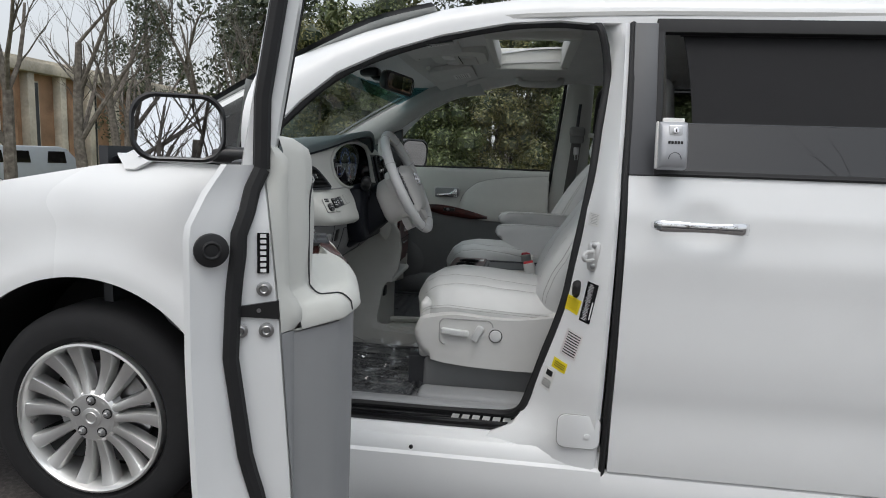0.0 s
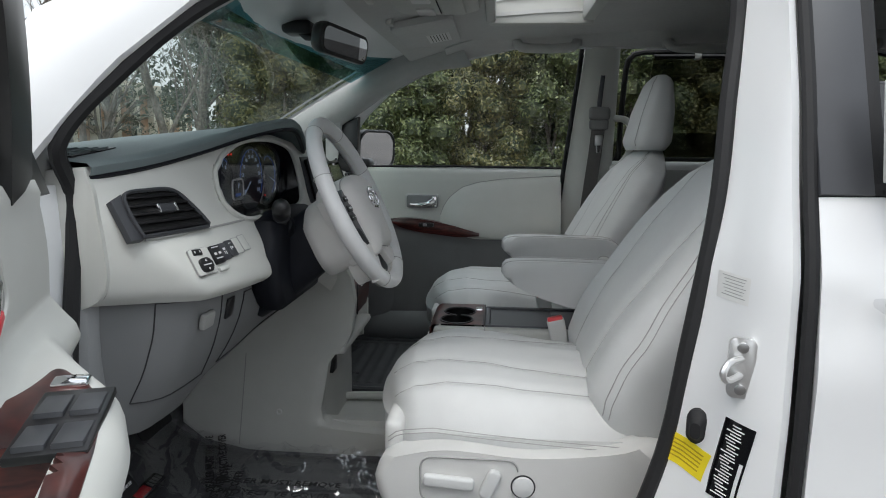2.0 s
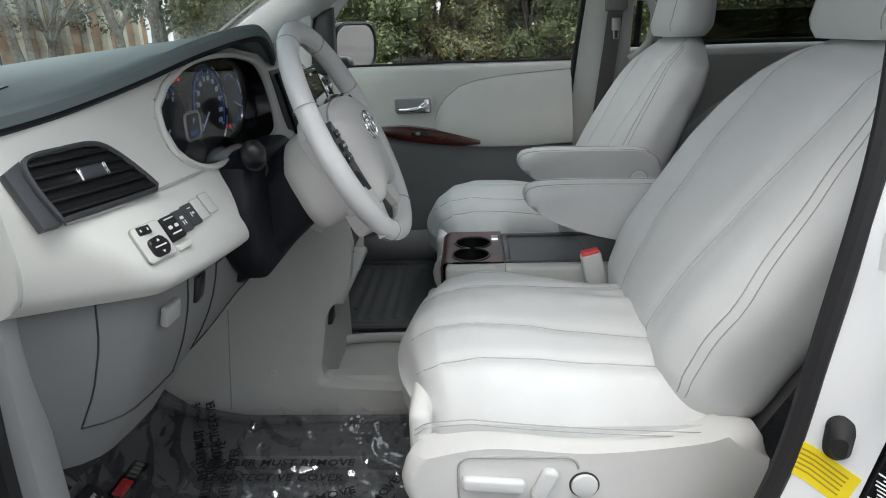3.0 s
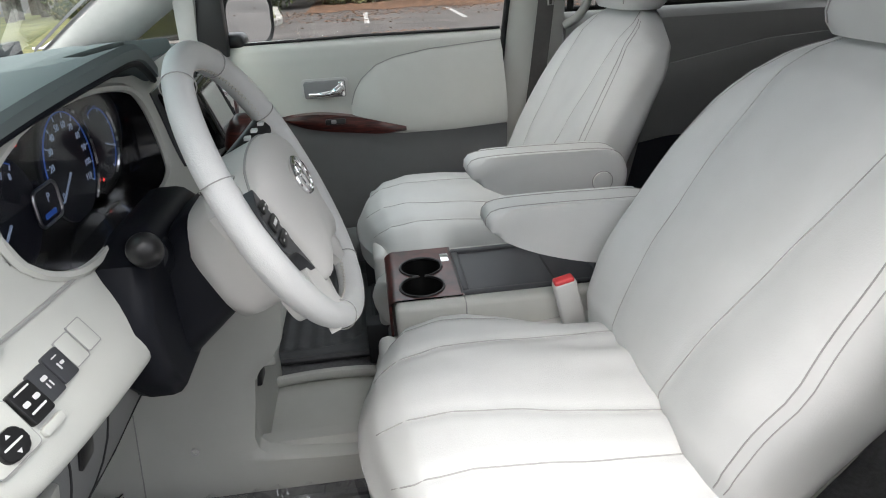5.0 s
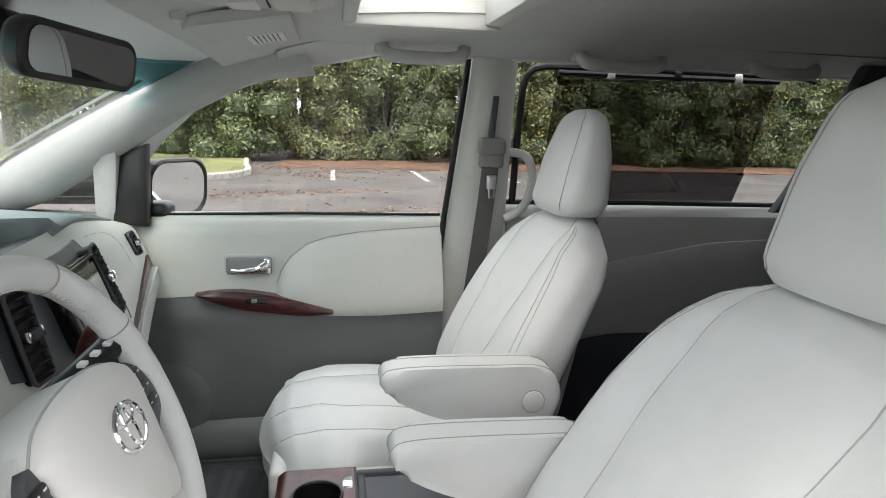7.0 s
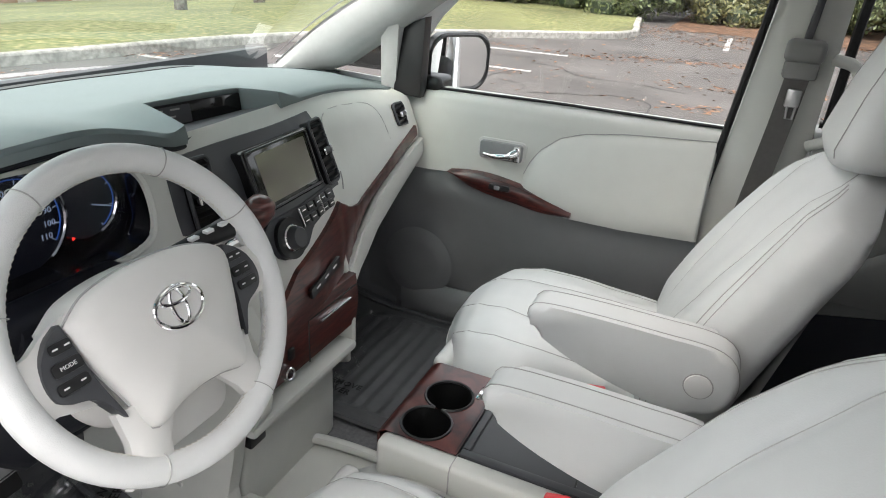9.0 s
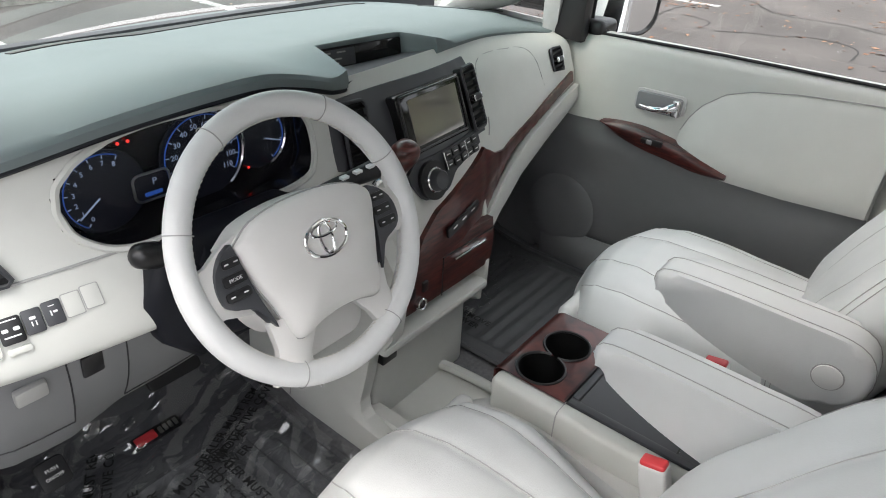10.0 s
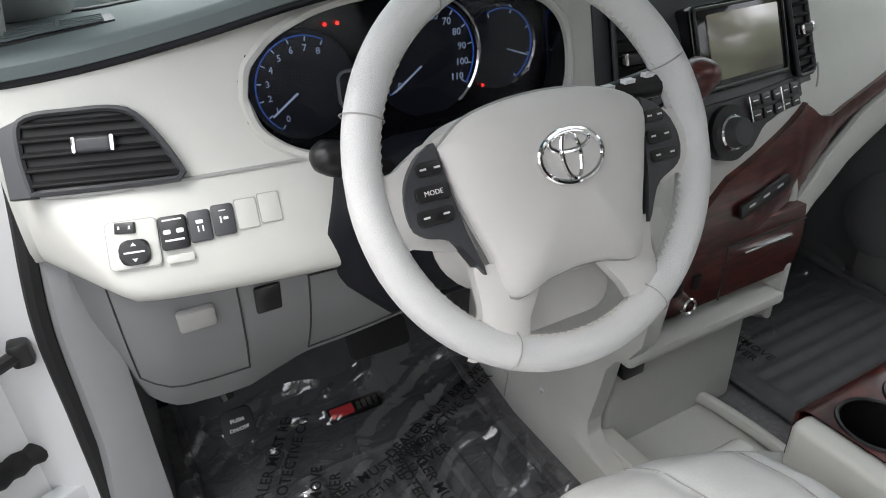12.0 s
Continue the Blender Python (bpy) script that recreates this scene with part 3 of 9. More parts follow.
part("sill", sheet(g, 0.006, (0, 1, -0.3)), PAINT, van)
g = [[(x, y, z) for y, z in ((-0.93, 0.16), (-0.968, 0.22), (-0.972, 0.30), (-0.962, 0.34), (-0.94, 0.35))] for x in np.linspace(1.56, 2.7, 8)]
part("rocker", sheet(g, 0.006, (0, 1, 0)), PAINT, van)
for s in (-1, 1):
    part("lower_side", panel(np.linspace(0.46, 2.6, 20), lambda x: 0.16, lambda x: 0.36, s, 4, -0.015), PAINT if s > 0 else RUBBER, van)
part("underbody", box(-0.8, 4.0, -0.90, 0.90, 0.20, 0.28), RUBBER, van)

# front kick and hinge jamb
def jamb_y(z):
    """Where the door seal runs up the hinge pillar."""
    return lerp(z, (0.36, 0.54, 0.70, 0.90, 1.145, 1.20), (0.925, 0.925, 0.905, 0.903, 0.874, 0.86))


g = [[(0.490, -side_y(z) + 0.004, z), (0.512, -side_y(z) + 0.012, z), (0.530, -0.5 * (side_y(z) + jamb_y(z)), z), (0.538, -jamb_y(z), z), (0.545, -jamb_y(z) + 0.03, z)] for z in np.linspace(0.36, 1.17, 24)]
part("hinge_pillar", sheet(g, 0.004, (-1, 0.4, 0)), PAINT, van, "white painted hinge pillar")

# sliding door on the driver's side
slide = part("sliding_door", panel(np.linspace(1.576, 2.75, 40), lambda x: 0.35, lambda x: 1.175 + 0.012 * (x - 1.58), -1, 60, 0.004, 0.03,
             bulge=lambda x, z: -0.015 * math.exp(-(((x - 1.765) / 0.075) ** 2 + ((z - 1.052) / 0.052) ** 2) ** 2) + 0.006 * math.exp(-((z - 0.96) / 0.05) ** 2) - 0.012 * math.exp(-((z - 0.55) / 0.10) ** 2)), PAINT, van, "white sliding door")
part("door_pillar_trim", prism([(1.576, 1.178), (1.640, 1.178), (1.650, 1.625), (1.586, 1.625)], -0.002, 0.012, "y", 0.002, 2, Matrix.Translation((0, -0.95, 0)) @ Matrix.Translation((0, 0, 1.178)) @ Matrix.Rotation(radians(-21), 4, "X") @ Matrix.Translation((0, 0, -1.178))), GREY_TRIM, slide, "dark grey pillar trim")
tilt = Matrix.Translation((0, -0.948, 1.178)) @ Matrix.Rotation(radians(-21), 4, "X") @ Matrix.Translation((0, 0, -1.178))
part("door_glass", prism([(1.640, 1.19), (2.62, 1.195), (2.60, 1.338), (1.645, 1.332)], 0.010, 0.014, "y", 0.001, 1, tilt), SIDE_GLASS, slide, "dark privacy glass wound half down")
part("glass_top_edge", prism([(1.645, 1.331), (2.60, 1.337), (2.60, 1.3395), (1.645, 1.3335)], 0.0095, 0.0145, "y", 0, 2, tilt), GREY_TRIM, slide)
part("glass_frame", join(prism([(1.640, 1.178), (2.70, 1.182), (2.70, 1.198), (1.640, 1.194)], -0.002, 0.016, "y", 0.002, 2, tilt), prism([(1.648, 1.598), (2.62, 1.598), (2.62, 1.64), (1.648, 1.64)], -0.002, 0.016, "y", 0.002, 2, tilt), prism([(1.636, 1.19), (1.656, 1.19), (1.668, 1.60), (1.648, 1.60)], -0.002, 0.012, "y", 0.002, 2, tilt)), RUBBER, slide)
part("rear_quarter_panel", panel(np.linspace(2.76, 4.0, 20), lambda x: (0.355 + math.sqrt(max(0.46**2 - (x - 3.03) ** 2, 0.0001))) if abs(x - 3.03) < 0.46 else 0.3, lambda x: 1.19, -1, 12), PAINT, van)
bar = [(1.636, -0.985, 0.006), (1.640, -1.004, 0.011), (1.655, -1.016, 0.0155), (1.69, -1.022, 0.0150), (1.73, -1.025, 0.0130), (1.78, -1.026, 0.0125), (1.82, -1.025, 0.0140), (1.852, -1.020, 0.0165), (1.872, -1.008, 0.015), (1.878, -0.985, 0.010)]
handle = part("door_handle", loft([[(x, y + 0.006 * math.cos(a), 1.052 + h * math.sin(a)) for a in np.linspace(0, 2 * math.pi, 20, endpoint=False)] for x, y, h in bar]), CHROME, slide, "chrome door handle", 60)
part("bar_groove", tube([(x, y - 0.0062, 1.050) for x, y, h in bar[2:8]], 0.0012, 5), SEAM_DARK, handle)
part("door_seam", tube([(lerp(z, (0.3, 1.18, 1.6), (1.562, 1.570, 1.585)), -side_y(z) + 0.004, z) for z in np.linspace(0.33, 1.60, 24)], 0.009, 8), RUBBER, van)

# passenger's side skin, rear quarters and tailgate
def rear_low(x):
    return (0.355 + math.sqrt(max(0.46**2 - (x - 3.03) ** 2, 0.0001))) if abs(x - 3.03) < 0.46 else 0.3


def rear_in(x, z):
    return -0.35 * max(x - 3.6, 0) ** 2


part("sliding_door", panel(np.linspace(1.576, 2.75, 20), lambda x: 0.35, lambda x: 1.175, 1, 16, 0.004, 0.03), PAINT, van, "white sliding door")
part("rear_quarter_panel", panel(np.linspace(2.76, 4.0, 20), rear_low, lambda x: 1.19, 1, 12, 0.0, 0.012, rear_in), PAINT, van)
for s in (-1, 1):
    glass_ob = part("rear_side_glass", sheet([[(2.74, s * 0.938, 1.195), (2.74, s * 0.79, 1.575)], [(3.70, s * 0.93, 1.20), (3.58, s * 0.79, 1.565)]], 0.004, (0, -s, 0)), DARKGLASS, van, "dark privacy glass")
    glass_ob.visible_shadow = False
    part("rear_pillar", sheet([[(3.68, s * 0.935, 1.18), (3.62, s * 0.86, 1.40), (3.56, s * 0.79, 1.575)], [(3.99, s * 0.885, 1.18), (3.94, s * 0.82, 1.40), (3.90, s * 0.775, 1.59)]], 0.02, (0, -s, 0)), PAINT, van)
    part("tail_lamp", prism([(s * 0.70, 0.86), (s * 0.885, 0.86), (s * 0.875, 1.16), (s * 0.80, 1.16)], 3.985, 4.02, "x", 0.008), TAIL_RED, van, "red tail lamp")
gate = part("tailgate", sheet([[(x - 0.05 * (y / 0.9) ** 2, y, z) for y in np.linspace(-0.88, 0.88, 16)] for x, z in ((4.0, 0.55), (4.03, 0.72), (4.03, 0.90), (4.01, 1.05), (3.99, 1.17))], 0.025, (-1, 0, 0)), PAINT, van, "white tailgate")
back_ob = part("rear_glass", sheet([[(3.99, -0.80, 1.175), (3.91, -0.74, 1.59)], [(4.005, 0.0, 1.175), (3.925, 0.0, 1.61)], [(3.99, 0.80, 1.175), (3.91, 0.74, 1.59)]], 0.004, (-1, 0, 0)), DARKGLASS, gate, "dark privacy glass")
back_ob.visible_shadow = False
part("roof_spoiler", sheet([[(3.86, y, 1.668 - 0.05 * (y / 0.75) ** 2), (4.0, y, 1.635 - 0.05 * (y / 0.75) ** 2), (3.93, y, 1.60 - 0.04 * (y / 0.75) ** 2)] for y in np.linspace(-0.75, 0.75, 12)], 0.008, (0, 0, -1)), PAINT, gate)
part("rear_bumper", join(box(3.90, 4.10, -0.88, 0.88, 0.28, 0.56, 0.05, 4)), PAINT, van)


# ---- cabin shell ----
cabin = thing("cabin_trim", "light grey minivan cabin lining", "car interior")
# floor and toe board
g = []
for x, z in ((0.02, 0.86), (0.16, 0.72), (0.30, 0.54), (0.42, 0.455), (0.55, 0.43), (1.0, 0.43), (1.5, 0.43), (2.4, 0.43), (3.9, 0.46)):
    g.append([(x, y, z) for y in np.linspace(-0.83, 0.83, 20)])
part("floor_carpet", sheet(g, 0.02, (0, 0, -1)), CARPET, cabin, "grey carpet")
part("firewall", box(0.0, 0.03, -0.86, 0.86, 0.3, 1.2), DARK, cabin)
part("rear_wall", box(3.88, 3.95, -0.9, 0.9, 0.3, 1.15), DARK, cabin)
# driver's sill lining
part("sill_trim", join(box(0.40, 1.50, -0.835, -0.78, 0.405, 0.455, 0.012, 3), box(1.0, 1.46, -0.80, -0.70, 0.425, 0.47, 0.02, 3)), GREY, cabin, "grey plastic sill trim")
plate = part("scuff_plate", box(0.62, 1.315, -0.892, -0.838, 0.408, 0.432, 0.006), GLOSS, cabin, "black scuff plate with bright lettering")
# headliner with a sunroof opening
g = []
for x in np.concatenate([np.linspace(0.80, 1.14, 8), np.linspace(1.17, 1.43, 8), np.linspace(1.46, 3.85, 14)]):
    zc = lerp(x, (0.80, 0.95, 1.1, 1.3, 1.6, 3.0, 3.85), (1.575, 1.615, 1.635, 1.65, 1.66, 1.66, 1.62))
    g.append([(x + 0.05 * (y / 0.75) ** 2 * (x < 1.0), y, zc - 0.035 * (abs(y) / 0.75) ** 3) for y in np.linspace(-0.76, 0.76, 34)])
part("headliner", sheet(g, 0.012, (0, 0, 1), skip=lambda p: 1.15 < p.x < 1.445 and -0.36 < p.y < 0.36), HEADLINER, cabin, "light grey cloth headliner")
part("sunroof_frame", join(box(1.135, 1.165, -0.38, 0.38, 1.62, 1.70, 0.008), box(1.435, 1.475, -0.38, 0.38, 1.625, 1.72, 0.008), box(1.14, 1.47, -0.385, -0.35, 1.62, 1.71, 0.008), box(1.14, 1.47, 0.35, 0.385, 1.615, 1.71, 0.008)), BEIGE, cabin, "pale sunroof surround")
part("sunroof_glass", box(1.42, 1.80, -0.37, 0.37, 1.742, 1.748), TINT, cabin, "sunroof glass slid open")
part("sunroof_shade", box(1.44, 1.75, -0.34, 0.34, 1.668, 1.676), HEADLINER, cabin)

# passenger side: door inner panel
def pass_y(x, z):
    """Inner face of the passenger's door and rear side panel."""
    y = lerp(z, (0.40, 0.60, 0.80, 0.87, 0.93, 1.0, 1.10, 1.135, 1.15), (0.80, 0.785, 0.765, 0.755, 0.775, 0.80, 0.825, 0.84, 0.87))
    return y


def arm_line(x):
    """Upper edge of the padded armrest bulge."""
    return lerp(x, (0.955, 0.965, 0.99, 1.04, 1.10, 1.2, 1.30, 1.43), (0.955, 0.99, 1.03, 1.07, 1.09, 1.105, 1.112, 1.12))


def belt_low(x):
    """Line between the light upper panel and the grey lower one."""
    return lerp(x, (0.50, 0.66, 0.74, 0.95, 1.10, 1.25, 1.43), (0.928, 0.926, 0.930, 0.895, 0.869, 0.868, 0.876))


pdoor = part("passenger_door", sheet([[(x, pass_y(x, z), z) for z in [belt_low(x) + (1.15 - belt_low(x)) * f for f in np.linspace(0, 1, 26)]] for x in np.linspace(0.50, 1.435, 50)], 0.03, (0, 1, 0)), BEIGE, cabin, "light grey inner panel of the passenger door")
g = []
for x in np.linspace(0.957, 1.43, 40):
    a, b = belt_low(x) + 0.006, arm_line(x)
    row = []
    for f in np.linspace(0, 1, 18):
        z = a + (b - a) * f
        swell = 0.044 * math.sin(math.pi * min(0.04 + 0.96 * f, 1.0) ** 0.72) ** 0.8 * min((x - 0.957) / 0.09, 1) ** 0.5
        row.append((x, pass_y(x, z) - 0.004 - swell, z))
    g.append(row)
part("door_armrest", sheet(g, 0.012, (0, 1, 0)), BEIGE, pdoor, "padded light grey armrest")
part("seam", tube([(x, pass_y(x, arm_line(x)) - 0.006, arm_line(x)) for x in np.linspace(0.957, 1.43, 40)], 0.0014, 6), SEAM, pdoor)
low = []
for x in np.linspace(0.46, 1.435, 40):
    a, b = 0.44, belt_low(x)
    low.append([(x, pass_y(x, z) + 0.006 - 0.035 * math.exp(-(((x - 0.66) / 0.13) ** 2 + ((z - 0.62) / 0.14) ** 2) ** 2), z) for z in np.linspace(a, b, 22)])
# Darkened copy of the driver door's grey, with cabin shade in the colour.
part("lower_panel", sheet(low, 0.02, (0, 1, 0)), LOWER_GREY, pdoor, "grey lower door panel")
sp_m = basis((0.66, 0.742, 0.63), (1, 0, 0), (0, -1, 0))
part("speaker_grille", turned([(0.001, 0.012), (0.07, 0.010), (0.095, 0.004), (0.115, -0.008)], sp_m, 40), LOWER_GREY, pdoor, "rounded speaker cover")
part("door_pocket", sheet([[(x, 0.752 - 0.030 * math.sin(math.pi * k) ** 0.6 * min((x - 0.60) / 0.1, 1, (1.36 - x) / 0.1), 0.445 + (0.115 + 0.03 * (x - 0.6)) * k) for k in np.linspace(0, 1, 10)] for x in np.linspace(0.605, 1.355, 24)], 0.006, (0, 1, 0)), LOWER_GREY, pdoor, "moulded door pocket")
part("window_seal", tube([(0.56, 0.862, 1.146), (1.0, 0.862, 1.152), (1.435, 0.862, 1.15)], 0.0045, 6), RUBBER, pdoor)
# wood strip with the window switch
top = spline([(0.740, 0.940), (0.79, 0.946), (0.86, 0.947), (0.95, 0.935), (1.03, 0.919), (1.115, 0.896)], 24)
bot = spline([(0.740, 0.937), (0.80, 0.910), (0.87, 0.894), (0.95, 0.885), (1.03, 0.879), (1.115, 0.884)], 24)
strip = part("wood_strip", sheet([[(a[0], lerp(a[0], (0.74, 0.80, 0.95, 1.04, 1.10), (0.757, 0.750, 0.742, 0.728, 0.722)) - 0.010 * math.sin(f * math.pi), a[1] + (b[1] - a[1]) * f) for f in np.linspace(0, 1, 6)] for a, b in zip(top, bot)], 0.05, (0, 1, 0)), WOOD, pdoor, "glossy burgundy wood strip")
part("switch_plate", prism(rounded(0.06, 0.016, 0.004, 3, 0.905, 0.924), 0.731, 0.742, "y", 0.002), BLACK, strip)
part("window_switch", prism(rounded(0.016, 0.011, 0.003, 3, 0.90, 0.925), 0.726, 0.736, "y", 0.002), GREY, strip)
# inner handle
hb = part("handle_bowl", prism(rounded(0.125, 0.05, 0.008, 4, 0.882, 1.012), 0.785, 0.812, "y", 0.004), GREY, pdoor, "grey handle recess")
part("handle_bezel", prism([(x, z) for x, z in rounded(0.14, 0.062, 0.012, 5, 0.882, 1.012)], 0.797, 0.803, "y", 0.002), LEATHER_SIDE, pdoor)
part("inner_handle", join(tube(spline([(0.835, 0.782, 1.0), (0.87, 0.772, 1.0), (0.91, 0.774, 1.006), (0.932, 0.782, 1.018)], 14), [0.006] * 4 + [0.008] * 6 + [0.012] * 4, 10), box(0.922, 0.942, 0.775, 0.80, 0.99, 1.035, 0.005)), CHROME, hb, "chrome inner handle")
part("outer_skin", panel(np.linspace(0.505, 1.555, 16), lambda x: 0.36, lambda x: 1.118, 1, 14, 0.004, 0.012), PAINT, pdoor, "white outer door skin")
# sail panel and mirror on the passenger side
part("sail_panel", prism([(0.528, 1.125), (0.615, 1.122), (0.622, 1.345), (0.585, 1.33), (0.538, 1.30), (0.53, 1.26)], 0.805, 0.85, "y", 0.004), BLACK, pdoor, "black sail panel")


def door_mirror(name, m, parent, label, mat=PAINT):
    """A door mirror; local x across the glass, y up, z out of the glass."""
    def shell(w, h, d):
        rings = []
        for f, k in ((0.0, 1.0), (0.25, 1.0), (0.55, 0.94), (0.8, 0.75), (0.95, 0.45), (1.0, 0.12)):
            rings.append([m @ Vector((x * k, y * k, -d * f)) for x, y in rounded(w, h, h * 0.36, 8)])
        return loft(rings)
    h = part(name, shell(0.255, 0.182, 0.11), mat, parent, label)
    rim = [[m @ Vector((x, y, z)) for x, y in rounded(0.262 - o, 0.19 - o, 0.066, 8)] for o, z in ((0.0, -0.03), (0.0, 0.006), (0.012, 0.012), (0.024, 0.004), (0.026, -0.02))]
    part("housing_rim", loft(rim, True, False), BLACK, h, "black mirror housing rim")
    part("mirror_glass", prism(rounded(0.236, 0.164, 0.055, 8), 0.0008, 0.003, "z", 0, 2, m), MIRROR, h)
    return h


pm = basis((0.665, 0.965, 1.212), (-0.5, -0.86, 0), (0.83, -0.55, -0.045)) @ Matrix.Diagonal((0.84, 0.9, 0.8, 1))
mir = door_mirror("door_mirror", pm, pdoor, "black-shelled door mirror", BLACK)
part("mirror_arm", box(0.57, 0.66, 0.85, 0.95, 1.13, 1.18, 0.02, 3), BLACK, mir)

# glazing on the passenger side
def flat_glass(name, pts, mat, parent, label=""):
    bm = bmesh.new()
    bm.faces.new([bm.verts.new(p) for p in pts])
    ob = part(name, bm, mat, parent, label)
    ob.visible_shadow = False
    return ob


flat_glass("door_glass", [(0.56, 0.868, 1.14), (1.47, 0.868, 1.14), (1.50, 0.80, 1.60), (1.04, 0.80, 1.56), (0.745, 0.82, 1.44), (0.60, 0.84, 1.30)], CLEAR, pdoor, "clear side window")
ws = [[(lerp(f, (0, 1), (0.02 - 0.10 * (1 - (y / 0.78) ** 2), 0.86 - 0.10 * (1 - (y / 0.78) ** 2))), y * (1 - 0.10 * f), 1.155 + 0.45 * f + 0.035 * (1 - (y / 0.78) ** 2)) for y in np.linspace(-0.78, 0.78, 14)] for f in np.linspace(0, 1, 10)]
wsob = part("windscreen", sheet(ws), WINDSCREEN, van, "clear windscreen with a green-tinted top band")
wsob.visible_shadow = False
band = [[(lerp(f, (0, 1), (0.02 - 0.10 * (1 - (y / 0.78) ** 2), 0.86 - 0.10 * (1 - (y / 0.78) ** 2))) + 0.004, y * (1 - 0.10 * f), 1.153 + 0.45 * f + 0.035 * (1 - (y / 0.78) ** 2)) for y in np.linspace(-0.78, 0.78, 14)] for f in np.linspace(0.70, 1.0, 6)]
bandob = part("shade_band", sheet(band), BAND, wsob, "blue-green shade band")
bandob.visible_shadow = False


def pillar_a(s):
    """Inner trim of the front pillar, from the dash up to the headliner."""
    path = spline([(0.10, 0.80, 1.15), (0.29, 0.775, 1.285), (0.50, 0.755, 1.41), (0.67, 0.735, 1.50), (0.85, 0.715, 1.585), (1.02, 0.70, 1.63)], 22)
    rows = []
    for i, p in enumerate(path):
        f = i / 21
        w = lerp(f, (0, 0.23, 0.47, 0.66, 0.85, 1.0), (0.05, 0.112, 0.105, 0.085, 0.080, 0.098))
        d = Vector((0.50, 0.0, -0.86))
        o = Vector((0.0, s, 0.0))
        c = Vector((p[0], s * p[1], p[2]))
        rows.append([c + d * (-0.02) + o * 0.03, c - o * 0.004, c + d * w * 0.33 - o * 0.014, c + d * w * 0.75 - o * 0.004, c + d * w * 1.05 + o * 0.03, c + d * w * 1.1 + o * 0.07])
    part("front_pillar_trim", sheet(rows, 0.006, (0, s, 0)), PILLAR_CLOTH, cabin, "pale grey front pillar trim")
    part("glass_edge_band", sheet([[Vector(r[0]) + Vector((-0.012, 0, 0.012)), Vector(r[0]) + Vector((0.002, -s * 0.036, 0.004))] for r in rows], 0.002, (0, s, 0)), BLACK, cabin, "black band along the windscreen edge")
    # the leg between the quarter glass and the door glass
    leg = [[(0.478 + 0.02 * f, s * (0.86 - 0.05 * f), 1.12 + 0.29 * f), (0.482 + 0.02 * f, s * (0.815 - 0.05 * f), 1.12 + 0.29 * f), (0.503 + 0.032 * f, s * (0.805 - 0.05 * f), 1.12 + 0.29 * f), (0.530 + 0.035 * f, s * (0.812 - 0.05 * f), 1.12 + 0.29 * f), (0.533 + 0.04 * f, s * (0.86 - 0.05 * f), 1.12 + 0.29 * f)] for f in np.linspace(0, 1, 8)]
    if s < 0:
        leg = [[(x - 0.02, y - 0.05, z) for x, y, z in r] for r in leg]
    part("quarter_post", sheet(leg, 0.006, (0, s, 0)), PILLAR_CLOTH, cabin)
    sill = [[(x, s * 0.80, 1.138), (x, s * 0.83, 1.145), (x, s * 0.88, 1.14)] for x in np.linspace(0.1, 0.52, 6)]
    part("quarter_sill", sheet(sill, 0.006, (0, 0, -1)), PAD, cabin)
    rail = [[(x, s * (opening_y(x) - 0.012), top_z(x) + 0.002), (x, s * (opening_y(x) - 0.05), top_z(x) + 0.006), (x, s * (opening_y(x) - 0.10), top_z(x) + 0.03), (x + 0.0, s * (opening_y(x) - 0.15), top_z(x) + 0.045)] for x in np.linspace(0.98, 3.8, 60)]
    part("cant_rail_trim", sheet(rail, 0.006, (0, s, 0.5)), HEADLINER, cabin)


pillar_a(1)
pillar_a(-1)


def pillar_b_trim():
    rows = []
    for z in np.linspace(0.45, 1.60, 26):
        x0 = lerp(z, (0.45, 0.92, 1.15, 1.58), (1.40, 1.43, 1.455, 1.50))
        x1 = lerp(z, (0.45, 0.92, 1.15, 1.58), (1.60, 1.615, 1.63, 1.63))
        y = lerp(z, (0.45, 0.9, 1.15, 1.60), (0.80, 0.815, 0.82, 0.755))
        rows.append([(x0 - 0.005, y + 0.05, z), (x0, y + 0.012, z), (x0 + 0.02, y - 0.004, z), ((x0 + x1) / 2, y - 0.016, z), (x1 - 0.02, y - 0.004, z), (x1, y + 0.012, z), (x1 + 0.005, y + 0.05, z)])
    p = part("centre_pillar_trim", sheet(rows, 0.004, (0, 1, 0)), BEIGE, cabin, "light grey centre pillar trim")
    part("door_seal", tube([(lerp(z, (0.45, 0.92, 1.15, 1.58), (1.40, 1.43, 1.455, 1.50)) - 0.012, lerp(z, (0.45, 0.9, 1.15, 1.60), (0.80, 0.815, 0.82, 0.755)) + 0.012, z) for z in np.linspace(0.46, 1.60, 16)], 0.009, 8), RUBBER, p)
    slot = part("belt_slider", prism([(1.545, 1.30), (1.56, 1.30), (1.575, 1.50), (1.56, 1.50)], 0.742, 0.775, "y", 0.003), GREY_TRIM, p)
    return p


pillar_b_trim()
# seat belt of the passenger
belt = thing("seat_belt", "dark grey seat belt hanging on the centre pillar", "seat belt", at=(1.55, 0.78, 1.36))
part("guide_loop", join(box(1.52, 1.60, 0.728, 0.762, 1.335, 1.385, 0.014, 3), box(1.525, 1.595, 0.735, 0.765, 1.30, 1.34, 0.008)), BELT_COVER, belt, "grey belt guide")
